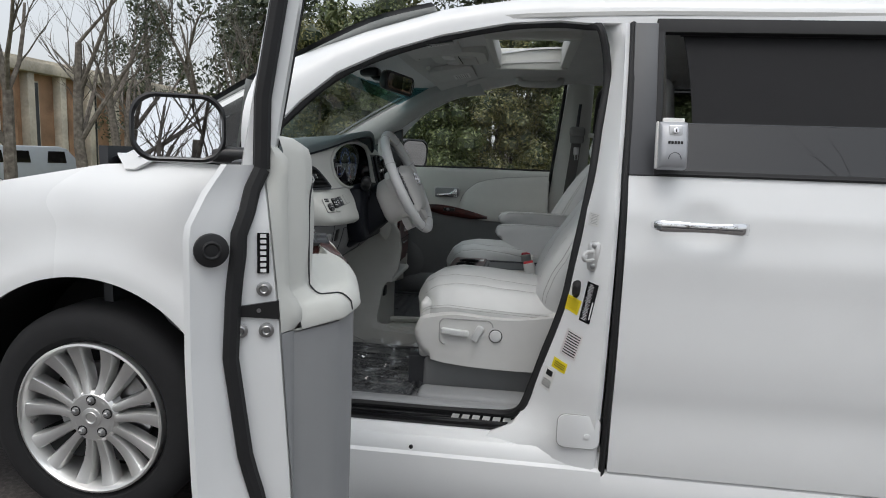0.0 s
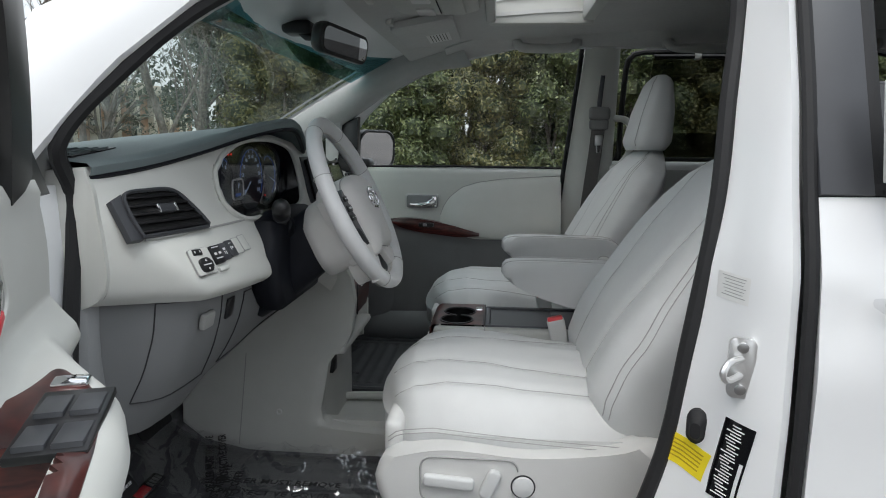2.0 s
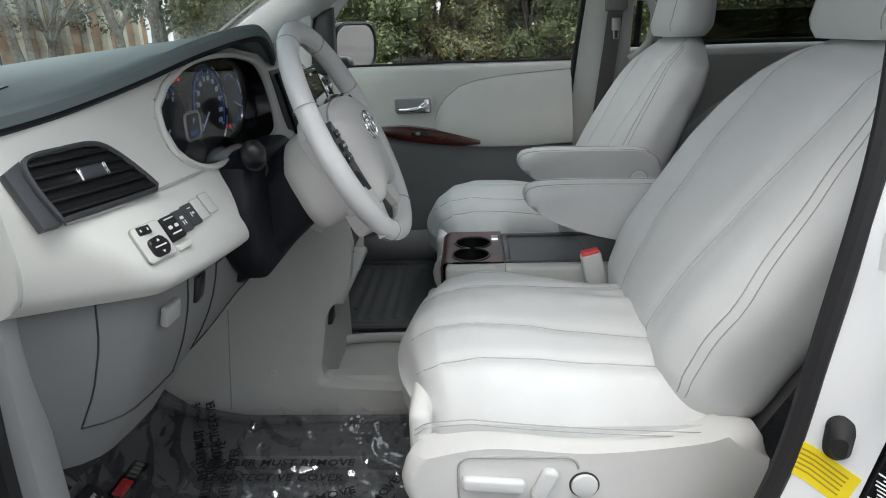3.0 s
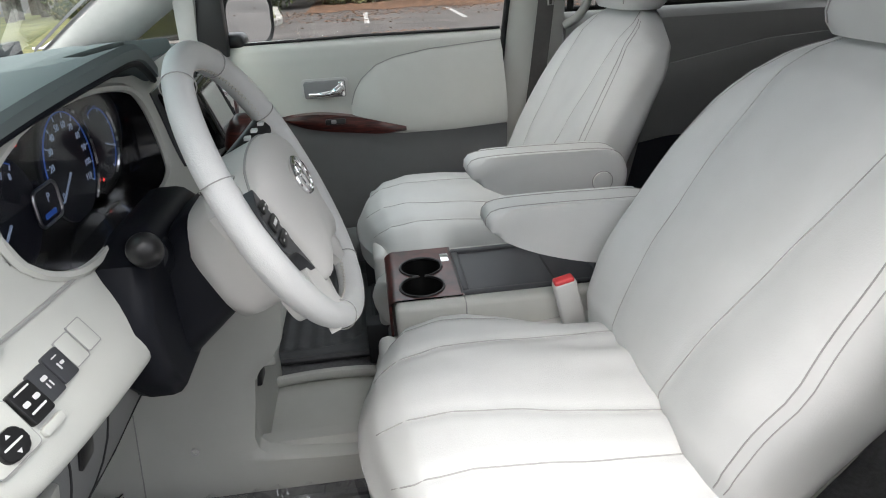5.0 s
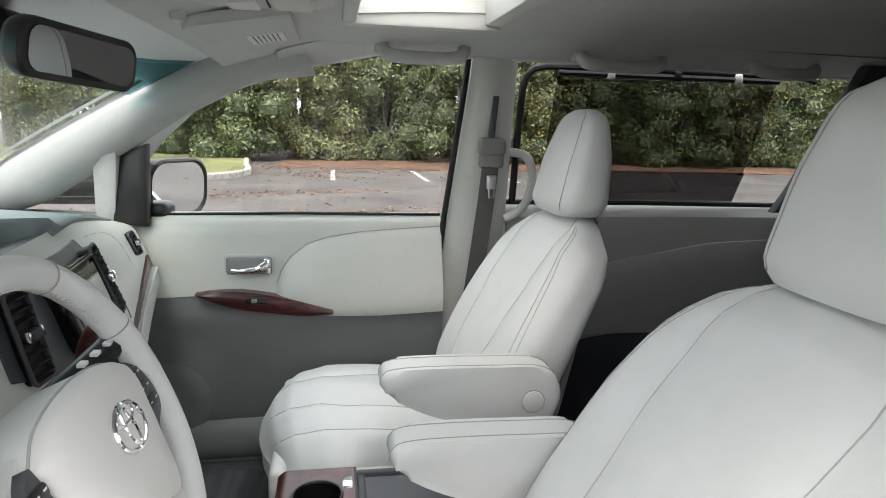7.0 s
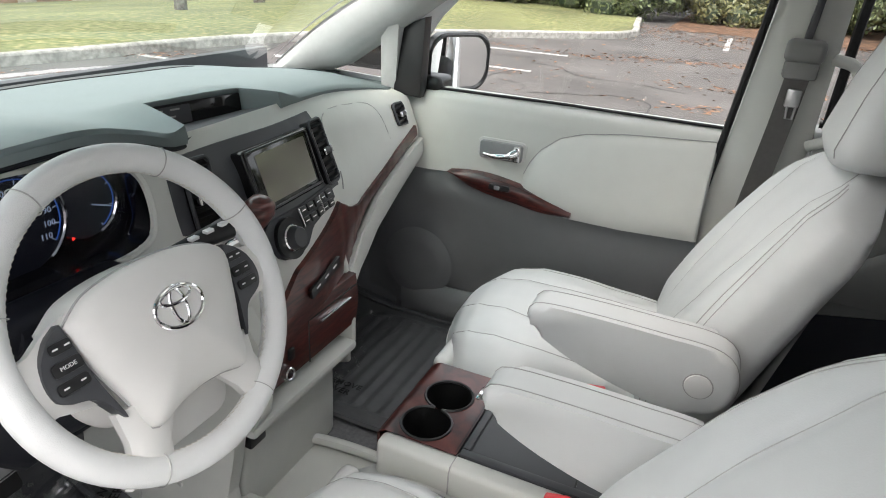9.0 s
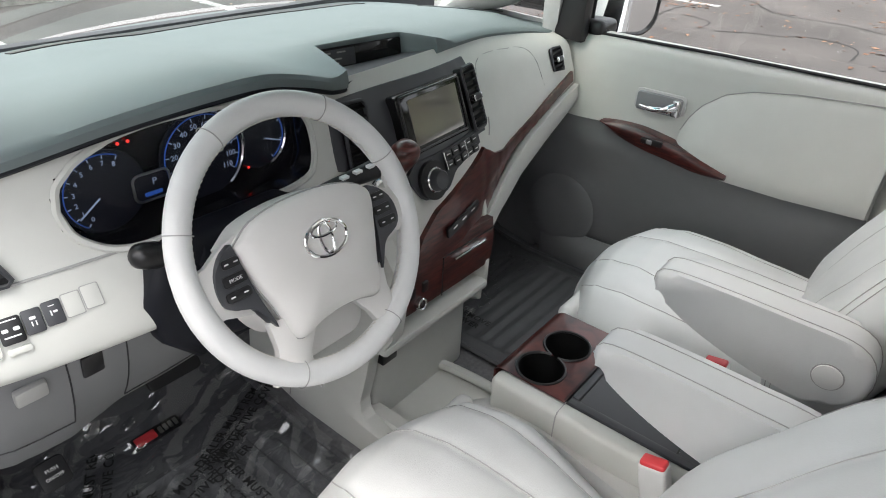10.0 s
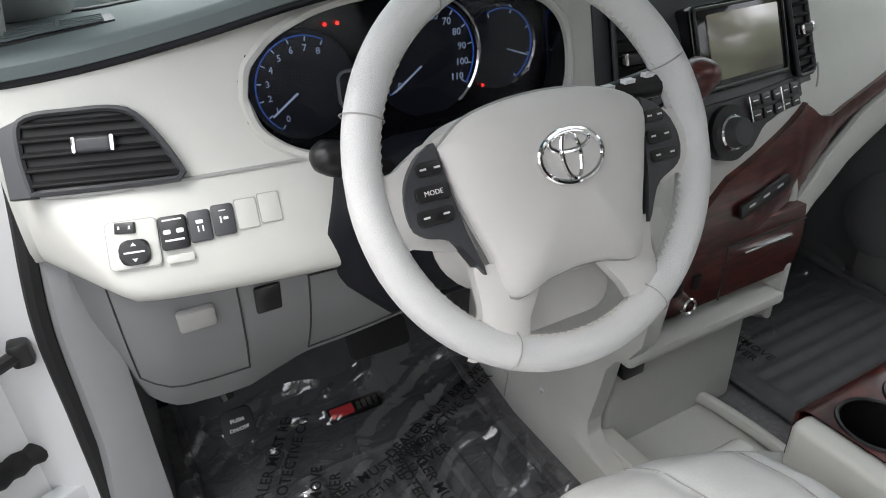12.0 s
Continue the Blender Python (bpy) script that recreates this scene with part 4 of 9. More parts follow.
part("webbing", sheet([[(x0, y, z), (x0 + w, y + 0.004, z)] for x0, w, y, z in ((1.535, 0.05, 0.745, 1.33), (1.525, 0.05, 0.752, 1.20), (1.505, 0.052, 0.765, 1.0), (1.48, 0.055, 0.775, 0.8), (1.46, 0.055, 0.775, 0.55))], 0.002, (0, -1, 0)), BELT, belt)
part("latch_tongue", join(box(1.545, 1.575, 0.735, 0.745, 1.24, 1.28, 0.004), tube([(1.553, 0.738, 1.245), (1.555, 0.738, 1.215), (1.568, 0.738, 1.215), (1.57, 0.738, 1.245)], 0.003, 6)), STEEL, belt)

# rear side on the passenger's side: sliding door, window with its shade, rear pillar
rearp = part("rear_side_panel", sheet([[(x, lerp(z, (0.40, 0.8, 0.95, 1.12, 1.165, 1.18), (0.80, 0.80, 0.79, 0.815, 0.83, 0.88)), z) for z in np.linspace(0.42, 1.18, 26)] for x in np.linspace(1.635, 2.62, 30)], 0.03, (0, 1, 0)), GREY_LIGHT, cabin, "grey inner panel of the passenger sliding door")
part("panel_pad", sheet([[(x, 0.792 - 0.02 * math.sin(f * math.pi) ** 0.5, 0.78 + (lerp(x, (1.75, 1.95, 2.3, 2.6), (0.86, 1.01, 1.07, 1.085)) - 0.78) * f) for f in np.linspace(0, 1, 12)] for x in np.linspace(1.75, 2.6, 20)], 0.02, (0, 1, 0)), GREY_LIGHT, rearp)
part("belt_line", tube([(1.64, 0.86, 1.19), (2.1, 0.86, 1.19), (2.6, 0.86, 1.185)], 0.008, 8), RUBBER, rearp)
part("lower_side_trim", sheet([[(x, lerp(z, (0.42, 0.72, 0.80), (0.785, 0.785, 0.797)), z) for z in np.linspace(0.43, lerp(x, (1.64, 2.0, 2.6), (0.72, 0.78, 0.80)), 6)] for x in np.linspace(1.64, 2.62, 16)], 0.006, (0, 1, 0)), PILLAR_DARK, rearp, "blue-black lower side trim")
flat_glass("rear_door_glass", [(1.64, 0.895, 1.18), (2.66, 0.895, 1.18), (2.62, 0.825, 1.60), (1.66, 0.825, 1.60)], TINT_LIGHT, rearp, "lightly tinted side window")
frame_pts = [(1.655, 0.85, 1.19), (1.66, 0.815, 1.50), (1.675, 0.80, 1.575), (1.75, 0.797, 1.592), (2.55, 0.797, 1.592), (2.60, 0.797, 1.58)]
part("window_trim", tube(spline(frame_pts, 40), 0.011, 8), RUBBER, rearp)
shade = thing("window_shade", "black mesh roller shade over the rear side window", "sun shade", at=(2.1, 0.82, 1.57))
flat_glass("mesh", [(1.74, 0.855, 1.20), (2.40, 0.855, 1.20), (2.47, 0.80, 1.575), (1.76, 0.80, 1.575)], MESH, shade, "black see-through mesh")
# Darker see-through layer over the lowest part of the mesh.
flat_glass("lower_layer", [(1.735, 0.853, 1.195), (2.395, 0.853, 1.195), (2.42, 0.836, 1.292), (1.745, 0.836, 1.292)], MESH_DARK, shade, "darker layer over the lower mesh")
part("top_bar", tube([(1.76, 0.795, 1.575), (2.47, 0.795, 1.575)], 0.010, 8), BLACK, shade)
for x in (1.92, 2.13, 2.33):
    part("hook", box(x - 0.012, x + 0.012, 0.783, 0.80, 1.562, 1.592, 0.004), BLACK if x == 2.13 else PAPER, shade)
part("rear_pillar_trim", prism([(2.50, 1.17), (2.62, 1.17), (3.2, 1.17), (3.2, 1.62), (2.64, 1.62), (2.615, 1.50), (2.545, 1.27)], 0.78, 0.82, "y", 0.01, 2, Matrix.Translation((0, 0, 1.17)) @ Matrix.Shear("XY", 4, (0, -0.30)) @ Matrix.Translation((0, 0, -1.17))), PILLAR_DARK, cabin, "dark rear pillar trim")
part("rear_lower_trim", box(2.63, 3.85, 0.76, 0.84, 0.43, 1.17, 0.02), DARK, cabin)
part("rear_handrail", tube(spline([(1.625, 0.79, 1.345), (1.665, 0.765, 1.335), (1.685, 0.758, 1.29), (1.68, 0.76, 1.22), (1.655, 0.77, 1.175), (1.62, 0.79, 1.15)], 24), 0.013, 10), BEIGE, cabin, "light grey pull handle")
# driver's side behind the seat and rear window
part("left_rear_panel", box(1.62, 3.85, -0.90, -0.86, 0.40, 1.18, 0.01), DARK, cabin)
part("left_pillar_trim", sheet([[(seal_x(z) + 0.014, -side_y(z) + lerp(z, (0.45, 1.0, 1.3, 1.6), (0.13, 0.145, 0.108, 0.082)), z), (seal_x(z) + lerp(z, (0.45, 1.1, 1.3, 1.6), (0.03, 0.035, 0.05, 0.05)), -side_y(z) + lerp(z, (0.45, 1.0, 1.3, 1.6), (0.165, 0.165, 0.122, 0.092)), z), (1.66, -side_y(z) + lerp(z, (0.45, 1.0, 1.3, 1.6), (0.175, 0.175, 0.13, 0.10)), z), (1.68, -side_y(z) + 0.05, z)] for z in np.linspace(0.44, 1.60, 24)], 0.004, (0, -1, 0)), GREY_LIGHT, cabin, "grey inner trim of the driver's pillar")
# rubber seal round the driver's door opening
part("hinge_pillar_trim", sheet([[(0.552, -jamb_y(z) + 0.010, z), (0.568, -jamb_y(z) + 0.020, z), (0.573, -jamb_y(z) + 0.040, z), (0.56, -0.83, z)] for z in np.linspace(0.44, 1.10, 16)], 0.006, (-1, 0, 0)), GREY, cabin, "grey pillar trim beside the dashboard")
loop = [(0.546, -0.912, 0.50), (0.545, -0.905, 0.60), (0.545, -0.903, 0.75), (0.55, -0.900, 0.9), (0.556, -0.868, 1.15)] + [(x + 0.006, -(opening_y(x) - 0.02), z - 0.006) for x, z in TOP[1:]] + [(1.495, -0.768, 1.583)] + [(seal_x(z) - 0.004, -side_y(z) + lerp(z, (0.3, 0.5, 1.0, 1.3, 1.6), (0.03, 0.105, 0.12, 0.09, 0.06)), z) for z in (1.45, 1.3, 1.15, 0.95, 0.8, 0.65, 0.54, 0.48)] + [(1.29, -0.845, 0.446), (1.20, -0.832, 0.438), (0.9, -0.83, 0.436), (0.68, -0.845, 0.436), (0.59, -0.885, 0.443)]
tagged(part("door_seal", tube([tuple(p) for p in spline(loop + loop[:1], 220)][:-1], 0.012, 8, True), RUBBER, van), "black rubber door seal")


# ---- dashboard ----
dash = thing("dashboard", "light grey dashboard with a dark green-grey top pad", "dashboard")
# stations across the car: y, then the fascia from the pad's lip down to its lower edge
STATIONS = [
    (-0.87, [(0.575, 1.195), (0.592, 1.15), (0.618, 1.105), (0.655, 1.055), (0.680, 1.02), (0.688, 1.0), (0.676, 0.986)]),
    (-0.80, [(0.61, 1.205), (0.626, 1.15), (0.652, 1.105), (0.694, 1.055), (0.717, 1.015), (0.722, 0.993), (0.708, 0.980)]),
    (-0.70, [(0.645, 1.218), (0.660, 1.15), (0.682, 1.10), (0.718, 1.05), (0.737, 1.01), (0.740, 0.988), (0.725, 0.975)]),
    (-0.57, [(0.675, 1.242), (0.69, 1.16), (0.705, 1.10), (0.738, 1.05), (0.755, 1.01), (0.756, 0.985), (0.740, 0.972)]),
    (-0.43, [(0.695, 1.255), (0.70, 1.17), (0.712, 1.10), (0.742, 1.05), (0.755, 1.00), (0.75, 0.975), (0.735, 0.962)]),
    (-0.27, [(0.70, 1.235), (0.705, 1.16), (0.72, 1.09), (0.752, 1.03), (0.765, 0.97), (0.762, 0.93), (0.745, 0.91)]),
    (-0.12, [(0.670, 1.226), (0.712, 1.16), (0.735, 1.09), (0.765, 1.02), (0.785, 0.93), (0.79, 0.86), (0.775, 0.82)]),
    (0.04, [(0.655, 1.226), (0.708, 1.16), (0.735, 1.09), (0.765, 1.02), (0.782, 0.94), (0.785, 0.87), (0.77, 0.83)]),
    (0.18, [(0.628, 1.220), (0.685, 1.155), (0.712, 1.09), (0.740, 1.02), (0.752, 0.95), (0.745, 0.90), (0.72, 0.87)]),
    (0.38, [(0.582, 1.205), (0.635, 1.14), (0.66, 1.08), (0.682, 1.02), (0.688, 0.96), (0.67, 0.92), (0.64, 0.90)]),
    (0.60, [(0.548, 1.175), (0.60, 1.13), (0.625, 1.08), (0.645, 1.03), (0.648, 0.985), (0.63, 0.955), (0.60, 0.94)]),
    (0.80, [(0.520, 1.138), (0.575, 1.12), (0.60, 1.07), (0.615, 1.03), (0.615, 0.99), (0.60, 0.965), (0.57, 0.95)]),
]
YS = np.linspace(-0.87, 0.80, 150)
profiles = np.array([spline(p, 40) for _, p in STATIONS])
flat = profiles.reshape(len(STATIONS), -1)
rows = np.array([[np.interp(y, [s[0] for s in STATIONS], flat[:, k]) for k in range(flat.shape[1])] for y in YS])
kern = np.ones(9) / 9
rows = np.apply_along_axis(lambda c: np.convolve(np.pad(c, 4, mode="edge"), kern, "valid"), 0, rows)
FACE = rows.reshape(len(YS), 40, 2)
# the end by the door falls away from a slanting ridge
for i, y in enumerate(YS):
    for p in FACE[i]:
        over = max(lerp(p[1], (0.95, 0.985, 1.04, 1.10, 1.16, 1.2), (-0.785, -0.788, -0.818, -0.846, -0.868, -0.88)) - y, 0)
        p[0] -= 1.5 * over * over / (over + 0.008)


def face_x(y, z):
    """How far back the fascia reaches at this place."""
    i = int(np.clip(np.searchsorted(YS, y), 0, len(YS) - 1))
    p = FACE[i][:34]
    return float(np.interp(-z, -p[:, 1], p[:, 0]))


def on_face(y, z, out=0.0):
    """A pose on the fascia: local x towards the passenger, y up, z outwards."""
    e = 0.012
    p = Vector((face_x(y, z), y, z))
    tu = Vector((face_x(y, z + e) - face_x(y, z - e), 0, 2 * e))
    ty = Vector((face_x(y + e, z) - face_x(y - e, z), 2 * e, 0))
    n = ty.cross(tu).normalized()
    if n.x < 0:
        n = -n
    m = basis(p + n * out, ty, n)
    return m


CLUSTER = [tuple(p) for p in spline([(-0.645, 1.155), (-0.635, 1.185), (-0.60, 1.215), (-0.54, 1.236), (-0.46, 1.243), (-0.38, 1.238), (-0.30, 1.22), (-0.268, 1.19), (-0.262, 1.14), (-0.275, 1.105), (-0.32, 1.092), (-0.42, 1.092), (-0.54, 1.088), (-0.60, 1.095), (-0.635, 1.12), (-0.645, 1.155)], 91)[:-1]]


def inside(y, z, poly):
    hit = False
    for (a, b), (c, d) in zip(poly, poly[1:] + poly[:1]):
        if (b > z) != (d > z) and y < (c - a) * (z - b) / (d - b) + a:
            hit = not hit
    return hit


fascia = part("fascia", sheet([[(x, y, z) for x, z in FACE[i]] for i, y in enumerate(YS)], skip=lambda p: inside(p.y, p.z, CLUSTER)), BEIGE, dash, "light grey fascia")
part("fascia_end", prism([tuple(p) for p in FACE[0]] + [(0.50, 0.96), (0.50, 1.19)], -0.878, -0.868, "y", 0.003), BEIGE, dash)
# soft top pad: from the glass to a lip over the fascia, with a hood over the dials and the small display
LIP = [(-0.875, 0.585, 1.202), (-0.78, 0.625, 1.216), (-0.68, 0.665, 1.238), (-0.57, 0.705, 1.266), (-0.46, 0.735, 1.284), (-0.36, 0.735, 1.284), (-0.27, 0.72, 1.262), (-0.20, 0.705, 1.240), (-0.10, 0.676, 1.233), (0.05, 0.657, 1.233), (0.18, 0.630, 1.226), (0.38, 0.584, 1.210), (0.60, 0.550, 1.180), (0.80, 0.522, 1.142)]
BAY_Y, BAY_X = (-0.172, -0.108, 0.092, 0.122), (0.70, 0.545, 0.572, 0.655)
lip_curve = spline(LIP, 200)
lip_y = np.unique(np.concatenate([np.linspace(-0.875, 0.80, 110), np.linspace(-0.171, -0.108, 7), np.linspace(0.092, 0.121, 5), (-0.173, 0.123)]))
lips = np.array([(y, np.interp(y, lip_curve[:, 0], lip_curve[:, 1]), np.interp(y, lip_curve[:, 0], lip_curve[:, 2])) for y in lip_y])
pad = []
for y, lx, lz in lips:
    fx = 0.04 - 0.11 * (1 - (y / 0.85) ** 2)
    low = 0.055 * max((y - 0.40) / 0.40, 0) ** 1.5
    bay = -0.1725 < y < 0.1225
    ex = min(lerp(y, BAY_Y, BAY_X), lx) if bay else lx
    row = []
    for k in np.linspace(0, 1, 26):
        x = fx + (ex - fx) * k
        f = (x - fx) / (lx - fx)
        z = lerp(f, (0, 0.3, 0.6, 0.9, 1.0), (1.168 + 0.02 * (1 - (y / .85) ** 2) - 0.6 * low, 1.198 + 0.35 * max(lz - 1.22, 0) - low, 1.215 + 0.5 * max(lz - 1.22, 0) - low, 0.25 * (1.222 - low) + 0.75 * lz, lz))
        z += 0.020 * math.exp(-((y + 0.01) / 0.17) ** 6) * max(0.0, min(1.0, (x - 0.36) / 0.16)) ** 1.5
        row.append((x, y, z))
    z = row[-1][2]
    if bay:
        row += [(ex + 0.002, y, z - 0.004), (ex, y, z - 0.010), (ex - 0.006, y, z - 0.026), (ex - 0.008, y, 1.19)]
    else:
        row += [(lx + 0.006, y, lz - 0.006), (lx + 0.004, y, lz - 0.018), (lx - 0.02, y, lz - 0.026), (lx - 0.06, y, lz - 0.03)]
    pad.append(row)
part("top_pad", sheet(pad), PAD, dash, "dark green-grey soft top pad", 50)
# Dark tubes paint the shade under the pad's lip.
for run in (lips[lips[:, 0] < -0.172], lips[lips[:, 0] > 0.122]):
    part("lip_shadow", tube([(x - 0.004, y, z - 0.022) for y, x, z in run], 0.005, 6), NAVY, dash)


def on_pad(x, y):
    """Height of the top pad at a place."""
    i = int(np.argmin(abs(lips[:, 0] - y)))
    r = np.array(pad[i][:26])
    return float(np.interp(x, r[:, 0], r[:, 2]))


# small display sunk under its hood
part("display_well", sheet([[(0.53 + (np.interp(y, lips[:, 0], lips[:, 1]) - 0.008 - 0.53) * f, y, 1.196 + 0.024 * f) for f in np.linspace(0, 1, 6)] for y in np.linspace(-0.185, 0.135, 20)], 0.004, (0, 0, -1)), DARK, dash, "charcoal floor of the display bay")
bm_ = basis((0.560, -0.008, 1.219), (0.13, 0.99, 0), (0.99, -0.13, 0.12))
sd = part("small_display", prism(rounded(0.205, 0.040, 0.004, 3), -0.004, 0.003, "z", 0.001, 2, bm_), GLOSS, dash, "small dark information display")
part("screen", prism(rounded(0.085, 0.032, 0.002, 3, -0.055, 0), 0.003, 0.0034, "z", 0, 2, bm_), GREY_TRIM, sd, "grey lit half of the display")
for a, b, w in ((-0.08, 0.010, 0.022), (-0.045, 0.010, 0.02), (-0.06, -0.002, 0.03), (-0.062, -0.010, 0.02)):
    part("print_bar", prism(rounded(w, 0.003, 0.0005, 2, a, b), 0.0034, 0.0038, "z", 0, 2, bm_), GREY_LIGHT, sd)
# speaker grille, defroster slots and side vent in the pad
for y in (-0.72, 0.72):
    part("tweeter_grille", sheet([[(x, y + w, on_pad(x, y + w) + 0.003) for w in np.linspace(-0.11, 0.11, 10)] for x in np.linspace(0.17, 0.33, 8)], 0.002, (0, 0, -1)), GRILLE, dash, "dark perforated speaker grille")
part("defroster_slot", sheet([[(x - 0.10 * (1 - (y / .85) ** 2), y, on_pad(x - 0.10 * (1 - (y / .85) ** 2), y) + 0.002) for y in np.linspace(-0.46, 0.46, 30)] for x in (0.145, 0.175)], 0.002, (0, 0, -1)), BLACK, dash, "black defroster slot")
dv = part("demister_vent", sheet([[(x, y, on_pad(x, y) + 0.002) for y in np.linspace(-0.85, -0.735, 8)] for x in np.linspace(0.475, 0.545, 6)], 0.003, (0, 0, -1)), BLACK, dash, "black demister vent")
for k in range(4):
    x = 0.483 + 0.018 * k
    part("slat", tube([(x, y, on_pad(x, y) + 0.004) for y in np.linspace(-0.845, -0.745, 6)], 0.002, 5), PAD, dv)
part("slat", tube([(x, -0.79, on_pad(x, -0.79) + 0.0045) for x in np.linspace(0.478, 0.542, 6)], 0.0025, 5), PAD, dv)


def vent(name, m, outline, n, tab, label):
    """An air vent on the local plane of m: frame, slats and a tab."""
    v = part(name, prism(outline, -0.03, 0.0025, "z", 0, 2, m), CUP_DARK, dash, label)
    part("vent_wall", loft([[m @ Vector((a, b, z)) for a, b in outline] for z in (-0.014, 0.008)], True, False), CUP_DARK, v)
    part("vent_frame", tube([m @ Vector((a, b, 0.006)) for a, b in outline], 0.0035, 6, True), DARK, v)
    ys = [p[1] for p in outline]
    for k in range(n):
        yy = min(ys) + (max(ys) - min(ys)) * (k + 0.7) / (n + 0.4)
        xs_ = []
        for (a, b), (c, d) in zip(outline, outline[1:] + outline[:1]):
            if (b - yy) * (d - yy) < 0:
                xs_.append(a + (c - a) * (yy - b) / (d - b))
        if len(xs_) >= 2:
            part("slat", box(min(xs_) + 0.002, max(xs_) - 0.002, -0.0015, 0.0015, -0.008, 0.008, 0.001, 1, m @ Matrix.Translation((0, yy, 0.004)) @ Matrix.Rotation(radians(24), 4, "X")), VENT_BLACK, v)
    if tab:
        tb = part("vent_tab", box(-0.015, 0.015, -0.007, 0.007, 0.0, 0.018, 0.004, 3, m @ Matrix.Translation((tab[0], tab[1], 0))), DARK, v)
        for sg in (-1, 1):
            part("tab_chrome", box(-0.002, 0.002, -0.0075, 0.0075, 0.0, 0.019, 0.002, 2, m @ Matrix.Translation((tab[0] + sg * 0.0155, tab[1], 0))), CHROME, tb)
    return v


m = on_face(-0.789, 1.125, 0.004) @ Matrix.Diagonal((1.12, 1.10, 0.6, 1))
dvent = vent("driver_vent", m, [tuple(p) for p in spline([(-0.050, -0.038), (-0.056, 0.0), (-0.052, 0.026), (-0.01, 0.031), (0.030, 0.029), (0.048, 0.014), (0.074, -0.031), (0.070, -0.036), (-0.050, -0.038)], 45)[:-1]], 5, (0.005, 0.0), "black driver air vent with slats")
part("vent_wing", prism([(-0.070, -0.041), (-0.049, -0.041), (-0.054, 0.029), (-0.075, 0.020)], -0.02, 0.002, "z", 0.003, 2, m), GREY_TRIM, dvent, "charcoal vent side piece")
m = on_face(0.695, 1.092, 0.0)
vent("passenger_vent", m, [(-0.034, -0.024), (0.026, -0.032), (0.036, 0.018), (0.028, 0.030), (-0.024, 0.034), (-0.034, 0.026)], 5, (0.0, 0.0), "black passenger air vent with slats")
# groove across the fascia over the switches and the switches
part("panel_gap", tube([(face_x(y, z) + 0.0005, y, z) for y, z in zip(np.linspace(-0.845, -0.53, 30), np.linspace(1.086, 1.092, 30))], 0.0022, 5), SEAM, dash)


def fascia_button(name, y, z, w, h, mat, label, mark=None, proud=0.004):
    m = on_face(y, z, 0.0)
    b = part(name, prism(rounded(w, h, min(w, h) * 0.12, 3), -0.004, proud, "z", 0.0012, 2, m), mat, dash, label)
    if mark:
        for a, bb, ww, hh in mark:
            part("symbol", prism(rounded(ww, hh, min(ww, hh) * 0.3, 2, a, bb), proud, proud + 0.0004, "z", 0, 2, m), WHITE_INK, b)
    return b


part("plate_gap", prism(rounded(0.0475, 0.0475, 0.005, 3), -0.003, 0.0005, "z", 0, 2, on_face(-0.779, 1.043)), SEAM, dash)
part("mirror_switch_plate", prism(rounded(0.0458, 0.0458, 0.0045, 3), -0.003, 0.0009, "z", 0.0003, 2, on_face(-0.779, 1.043)), BEIGE, dash)
fascia_button("mirror_selector", -0.781, 1.0555, 0.019, 0.011, BLACK, "small black mirror selector", [(-0.005, 0, 0.0018, 0.0035), (0.005, 0, 0.0018, 0.0035)], 0.006)
m = on_face(-0.779, 1.036)
pk = part("mirror_knob", prism(rounded(0.0275, 0.0245, 0.008, 5), -0.003, 0.0055, "z", 0.0025, 3, m), BLACK, dash, "black mirror adjuster pad")
part("symbol", prism(rounded(0.019, 0.0018, 0.0006, 2), 0.0055, 0.0059, "z", 0, 2, m), WHITE_INK, pk)
part("symbol", prism([(-0.0025, 0.006), (0.0025, 0.006), (0, 0.0095)], 0.0055, 0.0059, "z", 0, 2, m), WHITE_INK, pk)
part("symbol", prism([(-0.0025, -0.006), (0, -0.0095), (0.0025, -0.006)], 0.0055, 0.0059, "z", 0, 2, m), WHITE_INK, pk)
fascia_button("slide_door_switch", -0.741, 1.047, 0.0255, 0.033, BLACK, "black rocker switch with white symbols", [(0, 0.0125, 0.018, 0.0016), (-0.006, 0.001, 0.007, 0.0045), (0.006, 0.001, 0.007, 0.0045), (0, -0.0075, 0.018, 0.002)], 0.005)
part("switch_ledge", prism(rounded(0.0255, 0.008, 0.002, 3), -0.003, 0.004, "z", 0.001, 2, on_face(-0.741, 1.0245)), BEIGE, dash)
fascia_button("stability_switch", -0.7165, 1.049, 0.0212, 0.031, GREY_TRIM, "black stability switch with a car symbol", [(0, 0.004, 0.007, 0.004), (-0.002, -0.003, 0.0015, 0.006), (0.0025, -0.003, 0.0015, 0.006)], 0.003)
fascia_button("park_aid_switch", -0.694, 1.051, 0.0212, 0.031, GREY_TRIM, "black parking aid switch with a symbol", [(0, 0.009, 0.007, 0.0012), (-0.0025, 0.0, 0.0018, 0.007), (0.0025, 0.001, 0.005, 0.003)], 0.003)
for y, z in ((-0.671, 1.053), (-0.648, 1.055)):
    part("blank_gap", prism(rounded(0.0222, 0.0312, 0.002, 3), -0.003, 0.0005, "z", 0, 2, on_face(y, z)), SEAM, dash)
    fascia_button("blank_cover", y, z, 0.0208, 0.0298, BEIGE, "blank light switch cover", None, 0.0009)

